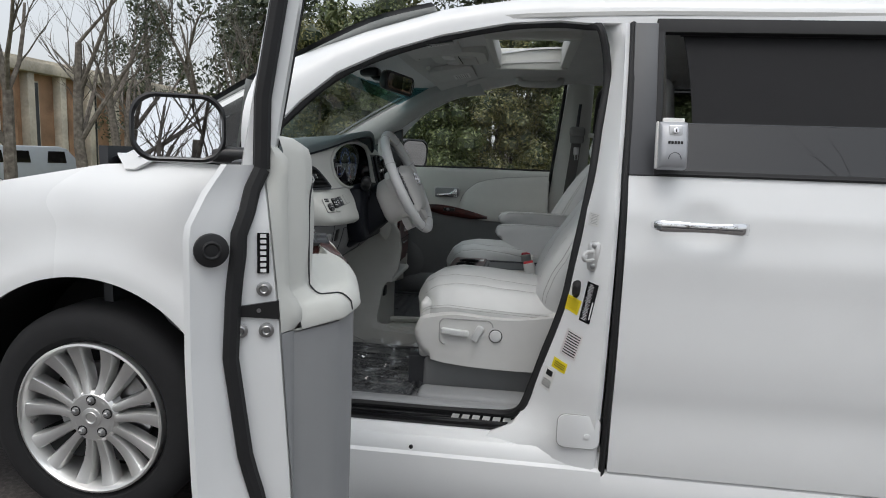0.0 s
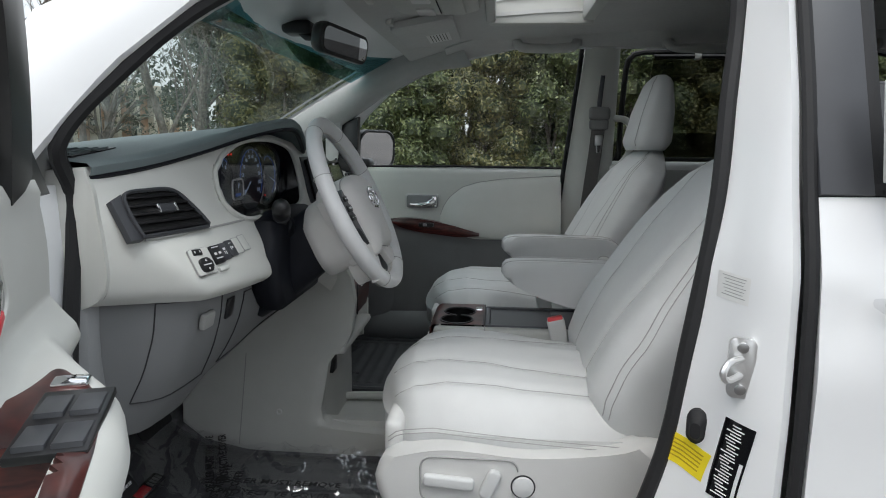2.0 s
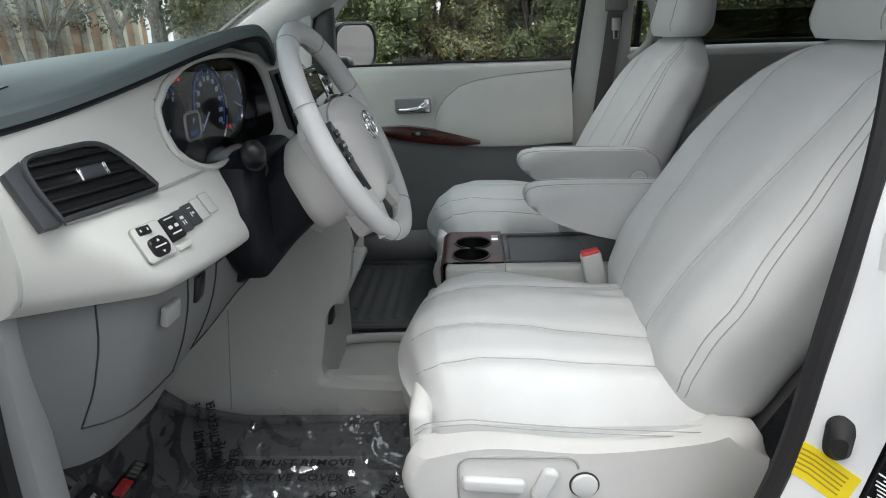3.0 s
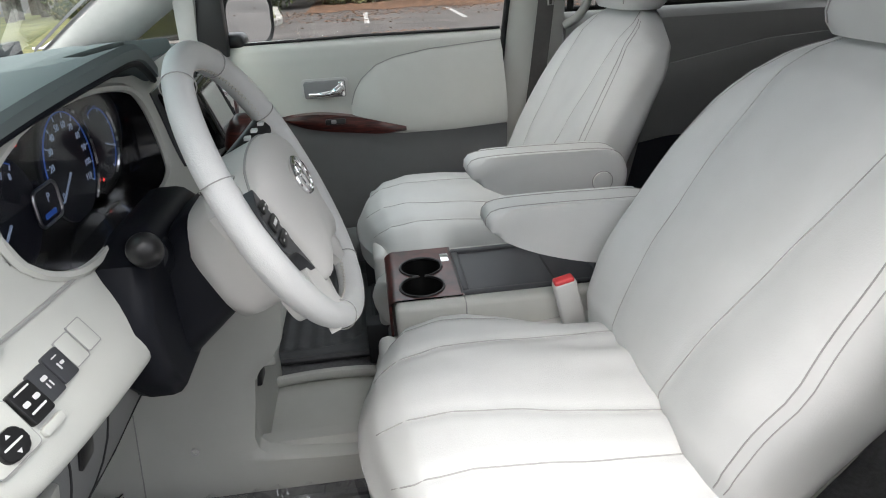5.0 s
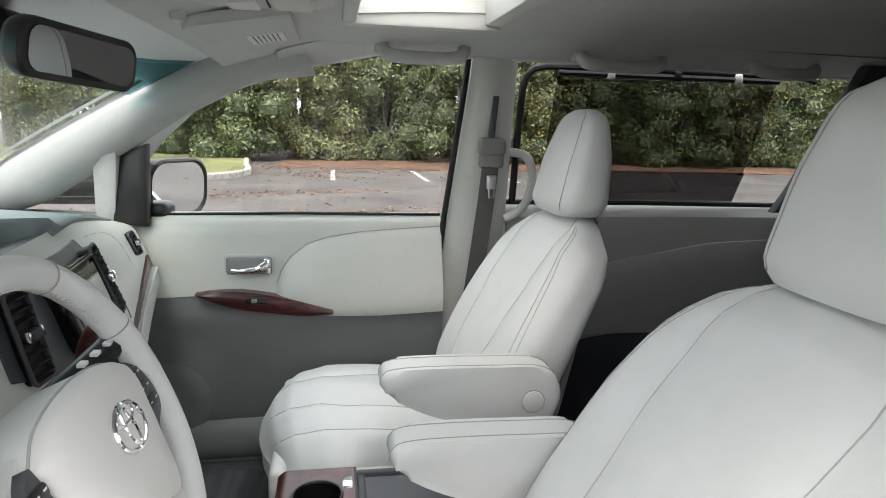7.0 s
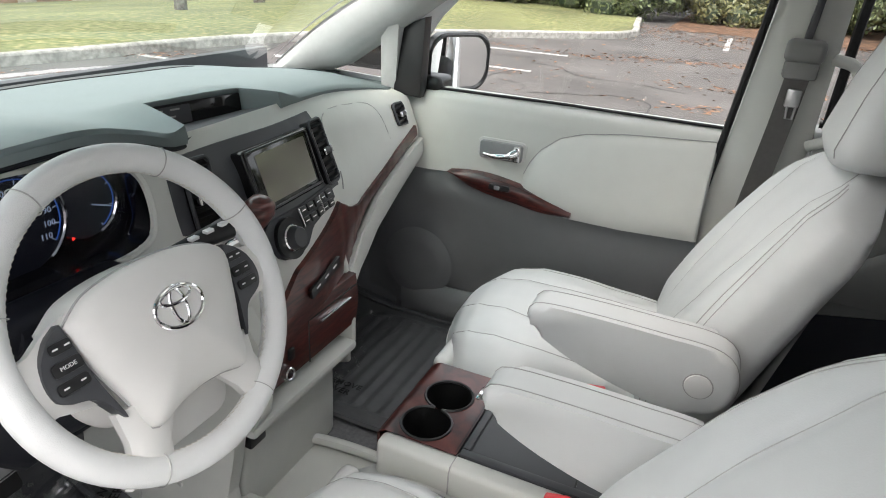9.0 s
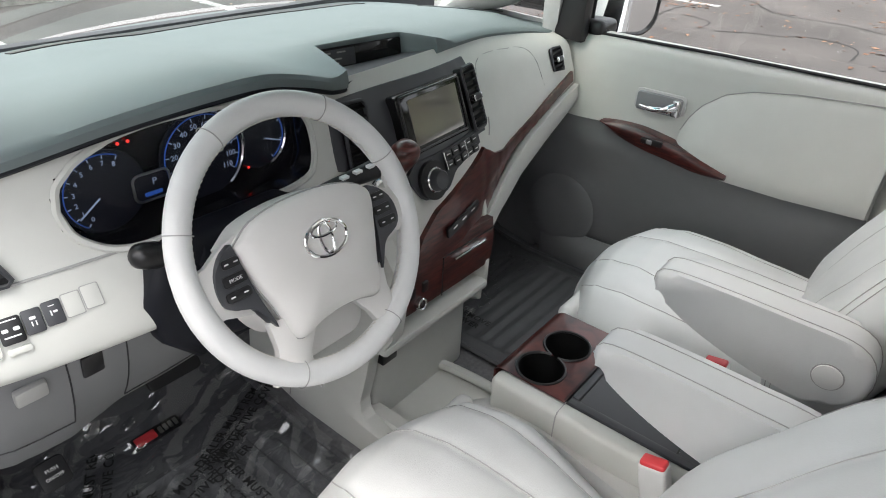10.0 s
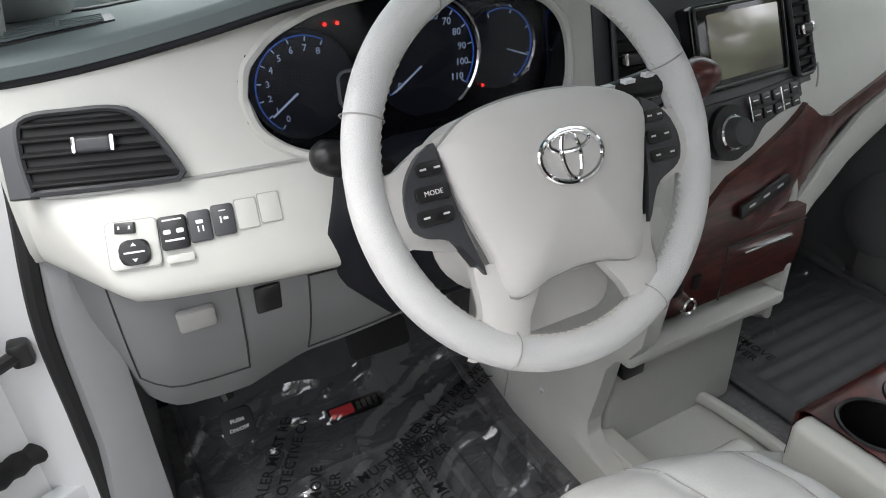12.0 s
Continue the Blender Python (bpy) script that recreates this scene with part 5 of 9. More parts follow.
# instrument cluster in its recess
recess = part("instrument_dial_unit", join(sheet([[(face_x(y, z) + 0.002, y, z), (face_x(-0.45, 1.16) - 0.05, -0.45 + (y + 0.45) * 0.97, 1.163 + (z - 1.163) * 0.95)] for y, z in CLUSTER + CLUSTER[:1]]), prism([(-0.45 + (y + 0.45) * 0.975, 1.163 + (z - 1.163) * 0.955) for y, z in CLUSTER], face_x(-0.45, 1.16) - 0.06, face_x(-0.45, 1.16) - 0.048, "x")), GLOSS, dash, "black instrument cluster with blue dials")
part("cluster_rim", tube([(face_x(y, z) + 0.001, y, z) for y, z in CLUSTER], 0.0055, 6, True), BEIGE, dash)
CX = face_x(-0.45, 1.16) - 0.047


def dial(yc, zc, r, start, end, values, needle, ring):
    m = basis((CX, yc, zc), (0, 1, 0), (1, 0, 0))
    d = part("dial", disc(m, r, -0.002, 0.002, 40), DIAL, recess, "blue-lit dial")
    if ring:
        part("dial_ring", tube([m @ Vector((r * math.cos(a), r * math.sin(a), 0.004)) for a in np.radians(np.linspace(ring[0], ring[1], 40))], 0.003, 6), CHROME, d)
    part("dial_arc", tube([m @ Vector((r * .9 * math.cos(a), r * .9 * math.sin(a), 0.003)) for a in np.radians(np.linspace(start, end, 40))], 0.0009, 4), BLUE_LIT, d)
    for k, v in enumerate(values):
        a = radians(start + (end - start) * k / (len(values) - 1))
        part("tick", box(r * .80, r * .88, -.0006, .0006, .0025, .0035, 0, 2, m @ Matrix.Rotation(a, 4, "Z")), PALE_LIT, d)
        if v:
            words(v, r * 0.17, m @ Matrix.Translation((r * .68 * math.cos(a), r * .68 * math.sin(a), 0.003)), PALE_LIT, d)
    a = radians(needle)
    part("needle", box(r * .18, r * .82, -.0008, .0008, .004, .006, 0, 2, m @ Matrix.Rotation(a, 4, "Z")), PALE_LIT, d)
    return d


dial(-0.575, 1.152, 0.058, 235, 60, ["0", "1", "2", "3", "4", "5", "6", "7", "8"], 215, None)
dial(-0.425, 1.160, 0.068, 215, -35, ["0", "", "20", "30", "40", "50", "60", "70", "80", "90", "100", "110"], 215, (75, -55))
dial(-0.325, 1.160, 0.05, 115, -60, ["", "", "", "", ""], -20, (100, -70))
gp = part("gear_display", prism(rounded(0.05, 0.036, 0.008, 4, -0.512, 1.142), CX + 0.004, CX + 0.008, "x", 0.001), DIAL, recess)
part("display_rim", tube([(CX + 0.008, a, b) for a, b in rounded(0.054, 0.04, 0.01, 4, -0.512, 1.142)], 0.002, 6, True), STEEL, recess)
words("P", 0.014, basis((CX + 0.0085, -0.508, 1.148), (0, 1, 0), (1, 0, 0)), PALE_LIT, gp)
part("trip_bars", prism(rounded(0.026, 0.006, 0.001, 2, -0.512, 1.131), CX + 0.008, CX + 0.0085, "x"), BLUE_LIT, gp)
for y in (-0.545, -0.531):
    part("warning_light", disc(basis((CX + 0.004, y, 1.212), (0, 1, 0), (1, 0, 0)), 0.0024, 0, 0.001, 6), RED_LIT, recess)
part("warning_light", disc(basis((CX + 0.004, -0.352, 1.118), (0, 1, 0), (1, 0, 0)), 0.003, 0, 0.001, 3), RED_LIT, recess)

lens = part("cluster_lens", prism([(-0.45 + (y + 0.45) * 0.985, 1.163 + (z - 1.163) * 0.975) for y, z in CLUSTER], face_x(-0.45, 1.16) - 0.020, face_x(-0.45, 1.16) - 0.018, "x"), SMOKED, recess, "smoked clear lens over the dials")
lens.visible_shadow = False
# grey knee panel below the fascia
knee = []
for y in np.linspace(-0.865, -0.26, 40):
    bx, bz = FACE[int(np.argmin(abs(YS - y)))][-1]
    zb = lerp(y, (-0.865, -0.80, -0.70, -0.62, -0.45, -0.26), (0.755, 0.745, 0.76, 0.80, 0.83, 0.86))
    knee.append([(bx - 0.026 - 0.014 * f - 0.10 * f * f * lerp(y, (-0.87, -0.6, -0.3), (0.9, 0.6, 0.2)), y, bz - 0.002 + (zb - bz) * f) for f in np.linspace(0, 1, 12)] + [(0.45, y, zb + 0.03)])
knee.insert(0, [(x - 0.10, -0.869, z) for x, y, z in knee[0]])
kp = part("knee_panel", sheet(knee, 0.008, (-1, 0, 0)), LOWER_GREY, dash, "grey lower knee panel")


def knee_at(y, f):
    r = knee[int(np.argmin([abs(k[0][1] - y) for k in knee]))]
    i = int(f * 11)
    a, b = Vector(r[i]), Vector(r[min(i + 1, 11)])
    n = (b - a).cross(Vector((0, 1, 0)))
    n = n if n.x > 0 else -n
    return basis(a, (0, 1, 0), n)


for ya, yb, fa, fb in ((-0.82, -0.69, 0.08, 0.75), (-0.62, -0.33, 0.1, 0.95)):
    pts = [knee_at(y, f) @ Vector((0, 0, 0.001)) for y, f in [(ya, f) for f in np.linspace(fa, fb, 6)] + [(y, fb) for y in np.linspace(ya, yb, 8)] + [(yb, f) for f in np.linspace(fb, fa, 6)] + [(y, fa) for y in np.linspace(yb, ya, 8)]]
    part("panel_gap", tube(pts, 0.0012, 5, True), SEAM_DARK, kp)
part("fuse_latch", box(-0.02, 0.02, -0.014, 0.014, -0.002, 0.01, 0.004, 2, knee_at(-0.745, 0.2)), GREY_LIGHT, kp, "grey panel latch")
part("release_switch", box(-0.015, 0.015, -0.02, 0.02, -0.002, 0.004, 0.003, 2, knee_at(-0.66, 0.2)), BLACK, kp, "black power door switch")
# Plain dark box closing the space behind the knee panel.
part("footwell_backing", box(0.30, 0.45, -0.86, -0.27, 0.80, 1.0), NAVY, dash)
# kick panel by the door, pedals
part("kick_panel", sheet([[(x, -0.845 + 0.06 * max(0.62 - x, 0), z) for z in np.linspace(0.42, 0.98, 10)] for x in np.linspace(0.28, 0.525, 8)], 0.01, (0, -1, 0)), LOWER_GREY, dash, "grey kick panel")
part("kick_panel", sheet([[(x, 0.800 + 0.02 * max(x - 0.5, 0), z) for z in np.linspace(0.42, 0.98, 10)] for x in np.linspace(0.20, 0.56, 8)], 0.012, (0, 1, 0)), LOWER_GREY, dash, "grey kick panel")
pb = thing("parking_brake_pedal", "black parking brake pedal with white lettering", "pedal", at=(0.50, -0.745, 0.68))
part("pedal_arm", tube(spline([(0.36, -0.755, 0.86), (0.42, -0.735, 0.73), (0.478, -0.718, 0.64)], 8), 0.011, 8), BLACK, pb)
pbm = basis((0.50, -0.715, 0.602), (0, 1, 0), (0.80, 0, 0.60))
part("pad", prism(rounded(0.05, 0.054, 0.01, 4), -0.006, 0.006, "z", 0.003, 2, pbm), RUBBER, pb)
words("PUSH", 0.009, pbm @ Matrix.Translation((0, 0.008, 0.0065)), WHITE_INK, pb)
words("ON/OFF", 0.0085, pbm @ Matrix.Translation((0, -0.006, 0.0065)), WHITE_INK, pb)
br = thing("brake_pedal", "black rubber brake pedal under the dashboard", "pedal", at=(0.38, -0.42, 0.60))
part("pad", prism(rounded(0.12, 0.06, 0.012, 4), -0.008, 0.006, "z", 0.004, 2, basis((0.40, -0.43, 0.60), (0, 1, 0), (0.85, 0, 0.5))), RUBBER, br)
part("pedal_arm", tube([(0.39, -0.43, 0.60), (0.32, -0.42, 0.72), (0.26, -0.42, 0.88)], 0.011, 8), BLACK, br)

# ---- centre stack ----
def patch(name, ya, yb, zlo, zhi, out, mat, parent, label="", n=24, k=14):
    """A curved panel laid on the fascia between two lines of height over a run of y."""
    g = []
    for y in np.linspace(ya, yb, n):
        a, b = zlo(y), zhi(y)
        g.append([on_face(y, a + (b - a) * f, out) @ Vector((0, 0, 0)) for f in np.linspace(0, 1, k)])
    return part(name, sheet(g, 0.012, (-1, 0, 0)), mat, parent, label)


patch("centre_bezel", -0.225, 0.205, lambda y: lerp(y, (-0.225, -0.1, 0.205), (1.09, 1.055, 1.05)), lambda y: lerp(y, (-0.225, 0.0, 0.205), (1.202, 1.198, 1.192)), 0.003, GREY_TRIM, dash, "charcoal centre bezel")
dm = on_face(0.016, 1.130, 0.012)
disp = part("display_unit", prism(rounded(0.205, 0.115, 0.008, 4), -0.03, 0.004, "z", 0.003, 2, dm), GLOSS, dash, "double-height touch screen unit")
part("screen", prism(rounded(0.155, 0.086, 0.003, 3, 0.004, 0.0), 0.004, 0.0055, "z", 0, 2, dm), SCREEN, disp, "switched-off screen reflecting trees")
part("screen_frame", tube([dm @ Vector((a, b, 0.004)) for a, b in rounded(0.19, 0.104, 0.005, 3)], 0.0022, 6, True), BLACK, disp)
m = on_face(0.168, 1.124, 0.008)
vent("centre_vent", m, rounded(0.052, 0.13, 0.01, 4), 8, (0.0, 0.0), "black centre air vent with slats")
m = on_face(-0.178, 1.135, 0.006)
vent("centre_vent", m, rounded(0.05, 0.125, 0.01, 4), 8, (0.0, 0.0), "black centre air vent with slats")
# climate panel with its dial and keys
hv = patch("climate_panel", -0.085, 0.165, lambda y: lerp(y, (-0.085, -0.06, -0.02, 0.02, 0.05, 0.165), (1.03, 0.992, 0.985, 0.992, 1.018, 1.036)), lambda y: lerp(y, (-0.085, -0.06, 0.165), (1.045, 1.06, 1.065)), 0.006, DARK, dash, "charcoal climate control panel")
km = on_face(-0.028, 1.022, 0.008)
part("dial_base", disc(km, 0.038, -0.004, 0.006, 40, 0.003), BLACK, hv)
kn = part("climate_dial", turned([(0.001, 0.026), (0.017, 0.026), (0.019, 0.024), (0.0225, 0.006), (0.0225, 0.0)], km, 40), GREY_TRIM, hv, "round climate dial")
part("dial_ring", disc(km, 0.0245, 0.004, 0.012, 40, 0.002, 0.019), CHROME, kn)
for k in range(5):
    for j in range(2):
        mm = on_face(0.030 + 0.026 * k, 1.052 - 0.018 * j - 0.0 * k, 0.009)
        kb = part("key", prism(rounded(0.022, 0.015, 0.002, 3), -0.002, 0.003, "z", 0.001, 2, mm), BLACK, hv)
        part("symbol", prism(rounded(0.012, 0.002, 0.0005, 2), 0.003, 0.0034, "z", 0, 2, mm), WHITE_INK, kb)
for k in (0, 3):
    mm = on_face(0.016 + 0.026 * k, 1.043, 0.010)
    part("chrome_bar", prism(rounded(0.003, 0.036, 0.001, 2), -0.002, 0.004, "z", 0.001, 2, mm), CHROME, hv)
# wooden lower stack sweeping up into the passenger's trim line
patch("wood_panel", -0.115, 0.175, lambda y: lerp(y, (-0.115, 0.175), (0.845, 0.875)), lambda y: lerp(y, (-0.115, -0.08, -0.03, 0.05, 0.12, 0.175), (0.86, 0.922, 0.960, 0.986, 1.004, 1.022)), 0.010, WOOD, dash, "glossy burgundy wood panel")
patch("wood_strip", 0.175, 0.775, lambda y: lerp(y, (0.175, 0.24, 0.335, 0.5, 0.70, 0.775), (0.86, 0.88, 0.915, 0.962, 1.008, 1.02)), lambda y: lerp(y, (0.175, 0.24, 0.30, 0.4, 0.5, 0.61, 0.775), (1.022, 0.988, 0.975, 0.982, 0.998, 1.02, 1.046)), 0.007, WOOD, dash, "burgundy wood strip across the glovebox", 40)
GX = [face_x(y, z) for y, z in ((0.185, 0.86), (0.30, 0.893), (0.45, 0.938), (0.60, 0.975), (0.79, 1.012))]
g = []
for y in np.linspace(0.185, 0.79, 40):
    zt = lerp(y, (0.185, 0.24, 0.335, 0.5, 0.70, 0.79), (0.86, 0.872, 0.905, 0.952, 0.998, 1.012))
    zb = lerp(y, (0.185, 0.24, 0.35, 0.6, 0.79), (0.775, 0.772, 0.79, 0.87, 0.93))
    x = lerp(y, (0.185, 0.30, 0.45, 0.60, 0.79), GX)
    g.append([(x + 0.014 + 0.012 * math.sin(f * 2.4) - 0.03 * f**4, y, zt + (zb - zt) * f) for f in np.linspace(0, 1, 10)] + [(x - 0.15, y, zb + 0.01)])
part("glovebox", sheet(g, 0.008, (-1, 0, 0)), BEIGE, dash, "light grey glovebox")
part("glovebox_edge", tube([Vector(r[0]) + Vector((0.003, 0, -0.004)) for r in g], 0.005, 6), BEIGE, dash)
part("lid_gap", tube([(face_x(0.20 + 0.0 * f, 1.0 + 0.06 * f) + 0.002, 0.20 + 0.02 * f, 1.045 + 0.03 * f) for f in np.linspace(0, 1, 6)], 0.0015, 5), SEAM, dash)
# Grey line paints the faint shade along the raised panel's edge.
part("crease_shade", tube([on_face(y, z, 0.0005) @ Vector((0, 0, 0)) for y, z in spline([(0.222, 1.085), (0.228, 1.13), (0.245, 1.165), (0.30, 1.176), (0.42, 1.166), (0.54, 1.146), (0.575, 1.11), (0.59, 1.05)], 40)], 0.0012, 5), GREY_LIGHT, dash)
sb = on_face(0.048, 0.918, 0.014)
hsw = part("seat_heat_switch", prism(rounded(0.125, 0.022, 0.003, 3), -0.004, 0.002, "z", 0.001, 2, sb @ Matrix.Rotation(radians(8), 4, "Z")), BLACK, dash, "black switch strip in the wood")
for k in (-1, 0, 1):
    part("symbol", prism(rounded(0.016, 0.004, 0.001, 2, 0.036 * k, 0.002), 0.002, 0.0024, "z", 0, 2, sb @ Matrix.Rotation(radians(8), 4, "Z")), WHITE_INK, hsw)
part("drawer_handle", prism(rounded(0.11, 0.005, 0.002, 3), -0.004, 0.006, "z", 0.001, 2, basis((0.789, 0.088, 0.828), (0, 1, 0.0), (1, 0, 0))), CHROME, dash, "chrome drawer handle")
part("drawer_gap", tube([(0.790, y, z) for y, z in [(-0.005, 0.752), (-0.005, 0.846), (0.176, 0.848)]], 0.0015, 5), SEAM_DARK, dash)
# lower bin under the wood, open to the rear
part("bin_floor", box(0.60, 0.796, -0.185, 0.165, 0.690, 0.712, 0.008), BEIGE, dash, "light grey floor of the open storage bin")
part("bin_side", box(0.60, 0.786, 0.162, 0.18, 0.692, 0.765, 0.008), BEIGE, dash)
part("bin_back", box(0.58, 0.64, -0.185, 0.175, 0.695, 0.80), BEIGE, dash)
part("bin_face", sheet([[(0.782 + 0.006 * math.sin(f * 3.1), -0.135 + 0.315 * u, 0.748 + (0.868 - 0.748) * f) for f in np.linspace(0, 1, 6)] for u in np.linspace(0, 1, 8)], 0.02, (-1, 0, 0)), WOOD, dash, "burgundy wood drawer front")
part("power_socket", disc(basis((0.790, -0.075, 0.768), (0, 1, 0), (1, 0, 0.1)), 0.014, -0.01, 0.008, 24, 0.002, 0.009), CHROME, dash, "chrome-ringed power socket")
for y in (-0.10, -0.062):
    part("small_switch", box(0.775, 0.793, y - 0.008, y + 0.008, 0.792, 0.816, 0.002), BLACK, dash)
# side cheeks carrying the stack down to the tunnel, and the floor tunnel with its tray
EDGE_Z = (0.43, 0.484, 0.490, 0.497, 0.506, 0.52, 0.545, 0.614, 0.665, 0.688, 0.712, 0.745, 0.83, 0.895, 0.93, 0.97)
EDGE_X = (1.05, 1.05, 0.90, 0.80, 0.752, 0.738, 0.733, 0.745, 0.752, 0.766, 0.792, 0.812, 0.822, 0.812, 0.79, 0.765)
zs = np.unique(np.concatenate([np.array(EDGE_Z), np.linspace(0.43, 0.97, 44)]))
g = []
for z in zs:
    y = -0.188 - 0.032 * (max(0.90 - z, 0) / 0.47) ** 1.6
    e = lerp(z, EDGE_Z, EDGE_X)
    g.append([(0.36 + (e - 0.36) * f, y + 0.010 * max(f - 0.94, 0) / 0.06, z) for f in (0, 0.2, 0.4, 0.6, 0.75, 0.85, 0.92, 0.96, 0.985, 1.0)])
part("stack_cheek", sheet(g, 0.030, (0, 1, 0)), BEIGE, dash, "light grey side of the centre stack and tunnel", 50)
part("panel_gap", tube([(lerp(z, (0.44, 0.69), (0.515, 0.535)), -0.190 - 0.032 * ((0.90 - z) / 0.47) ** 1.6, z) for z in np.linspace(0.445, 0.69, 12)], 0.0012, 5), SEAM, dash)
part("stack_cheek", prism([(0.40, 0.97), (0.735, 0.97), (0.765, 0.88), (0.770, 0.64), (0.68, 0.61), (0.62, 0.55), (0.62, 0.45), (0.38, 0.44)], 0.165, 0.185, "y", 0.008, 3), BEIGE, dash)
part("lower_filler", box(0.40, 0.735, -0.165, 0.17, 0.43, 0.695, 0.02, 3), BEIGE, dash)
part("trim_clip", disc(basis((0.623, -0.210, 0.536), (1, 0, 0), (0, -1, 0.1)), 0.008, -0.004, 0.003, 20, 0.001, 0.0045), LEATHER_SIDE, dash)
part("hvac_connector", box(0.733, 0.755, -0.150, -0.105, 0.625, 0.665, 0.004), BLACK, dash)
# column shroud and stalks
C = Vector((0.886, -0.424, 1.110))
WN = Vector((0.905, 0, 0.426))
wm = basis(C, (0, 1, 0), WN)
part("column_shroud", loft([[wm @ Vector((a * k, b * k - 0.015 - d, -z)) for a, b in rounded(0.17, 0.13, 0.045, 6)] for z, k, d in ((0.05, 0.62, 0), (0.06, 0.85, 0.005), (0.10, 1.0, 0.015), (0.20, 1.08, 0.04), (0.28, 1.1, 0.05))]), NAVY, dash, "dark column shroud")
part("column_cowl", prism([(-0.585, 0.95), (-0.60, 1.02), (-0.57, 1.085), (-0.50, 1.10), (-0.35, 1.10), (-0.28, 1.06), (-0.27, 0.96), (-0.30, 0.90), (-0.54, 0.90)], 0.70, 0.765, "x", 0.02, 3), NAVY, dash, "dark lower column cover")
st = thing("indicator_stalk", "black indicator stalk beside the steering wheel", "stalk", at=(0.80, -0.56, 1.12))
SA, SB = Vector((0.742, -0.488, 1.058)), Vector((0.783, -0.612, 1.122))


def along(f):
    return SA + (SB - SA) * f


part("arm", tube([along(0.0), along(0.62)], 0.0105, 14), CUP_DARK, st)
part("end", tube([along(f) for f in (0.55, 0.62, 0.72, 0.86, 0.94, 0.985, 1.0)], [0.0115, 0.0155, 0.0175, 0.0175, 0.0155, 0.010, 0.002], 22), BLACK, st, "rounded black switch end", 70)
part("end_ring", tube([along(0.60), along(0.64)], 0.0172, 22), GREY_TRIM, st)
part("collar", tube([along(-0.05), along(0.16), along(0.24)], [0.031, 0.027, 0.019], 26), NAVY, st)
st2 = thing("wiper_stalk", "black wiper stalk beside the steering wheel", "stalk", at=(0.79, -0.28, 1.12))
part("arm", tube([(0.80, -0.40, 1.11), (0.835, -0.31, 1.138), (0.853, -0.262, 1.149)], [0.011, 0.012, 0.016], 12), BLACK, st2)
for k in range(3):
    part("symbol", box(0.838 + 0.007 * k, 0.846 + 0.007 * k, -0.325 + 0.02 * k, -0.312 + 0.02 * k, 1.147 + 0.005 * k, 1.151 + 0.005 * k), WHITE_INK, st2)
gs = thing("gear_lever", "gear lever with a burgundy wood knob", "gear lever", at=(0.86, -0.13, 1.06))
part("lever", tube([(0.72, -0.165, 1.02), (0.765, -0.158, 1.075), (0.79, -0.154, 1.10)], 0.009, 10), CHROME, gs)
part("knob", loft([[Vector((0.803, -0.152, 1.117)) + Vector((math.sin(t) * 0, 0, 0)) + (Vector((0.5, 0.1, 0.86)).normalized() * h) + Vector((math.cos(a) * r * 0.9, math.sin(a) * r, -math.cos(a) * r * 0.4)) for a in np.linspace(0, 2 * math.pi, 20, endpoint=False)] for t, h, r in ((0, -0.035, 0.012), (0, -0.025, 0.019), (0, -0.005, 0.024), (0, 0.015, 0.025), (0, 0.028, 0.02), (0, 0.034, 0.008))]), WOOD, gs, "burgundy wood knob", 60)
part("gate_plate", prism(rounded(0.05, 0.15, 0.012, 4, -0.165, 1.0), 0.766, 0.774, "x", 0.003, 2), CHROME, gs, "chrome-edged shift gate")
part("gate_inner", prism(rounded(0.036, 0.136, 0.01, 4, -0.165, 1.0), 0.770, 0.776, "x", 0.002, 2), BEIGE, gs)

# ---- steering wheel ----
sw = thing("steering_wheel", "light grey leather steering wheel with dark button pads", "steering wheel", at=C)
R = 0.179
rim = []
for k in range(96):
    a = 2 * math.pi * k / 96
    rim.append(wm @ Vector((R * math.cos(a), R * math.sin(a), 0)))
part("rim", tube(rim, [0.0175 + 0.0012 * bell(math.degrees(2 * math.pi * k / 96) % 180, 20, 25) for k in range(96)], 18, True, 0.9), WHEEL_LEATHER, sw, "perforated light grey leather rim", 70)
for a in (62, 118, 242, 298, 22, 158):
    q = radians(a)
    cpt = Vector((R * math.cos(q), R * math.sin(q), 0))
    o = Vector((math.cos(q), math.sin(q), 0))
    part("rim_seam", tube([wm @ (cpt + (o * math.cos(b) + Vector((0, 0, 1)) * math.sin(b)) * 0.0182) for b in np.linspace(0, 2 * math.pi, 20, endpoint=False)], 0.0008, 4, True), SEAM, sw)
# inner stitching
zz = []
for k in range(260):
    a = 2 * math.pi * k / 260
    zz.append(wm @ Vector(((R - 0.0172) * math.cos(a), (R - 0.0172) * math.sin(a), 0.0022 * (1 if k % 2 else -1) - 0.001)))
part("rim_stitching", tube(zz, 0.0007, 4, True), SEAM_PALE, sw)
# the hub sits a little below the rim's middle
wb = wm @ Matrix.Translation((0, -0.014, 0))
hub_out = [tuple(p) for p in spline([(-0.112, 0.044), (-0.075, 0.066), (0, 0.075), (0.075, 0.066), (0.112, 0.044), (0.104, 0.0), (0.088, -0.05), (0.072, -0.098), (0.035, -0.092), (0, -0.089), (-0.035, -0.092), (-0.072, -0.098), (-0.088, -0.05), (-0.104, 0.0), (-0.112, 0.044)], 71)[:-1]]
rings = [[wb @ Vector((a * k, b * k, z)) for a, b in hub_out] for k, z in ((1.0, -0.05), (1.0, 0.004), (0.985, 0.012), (0.94, 0.018), (0.8, 0.026), (0.5, 0.032), (0.2, 0.034), (0.02, 0.034))]
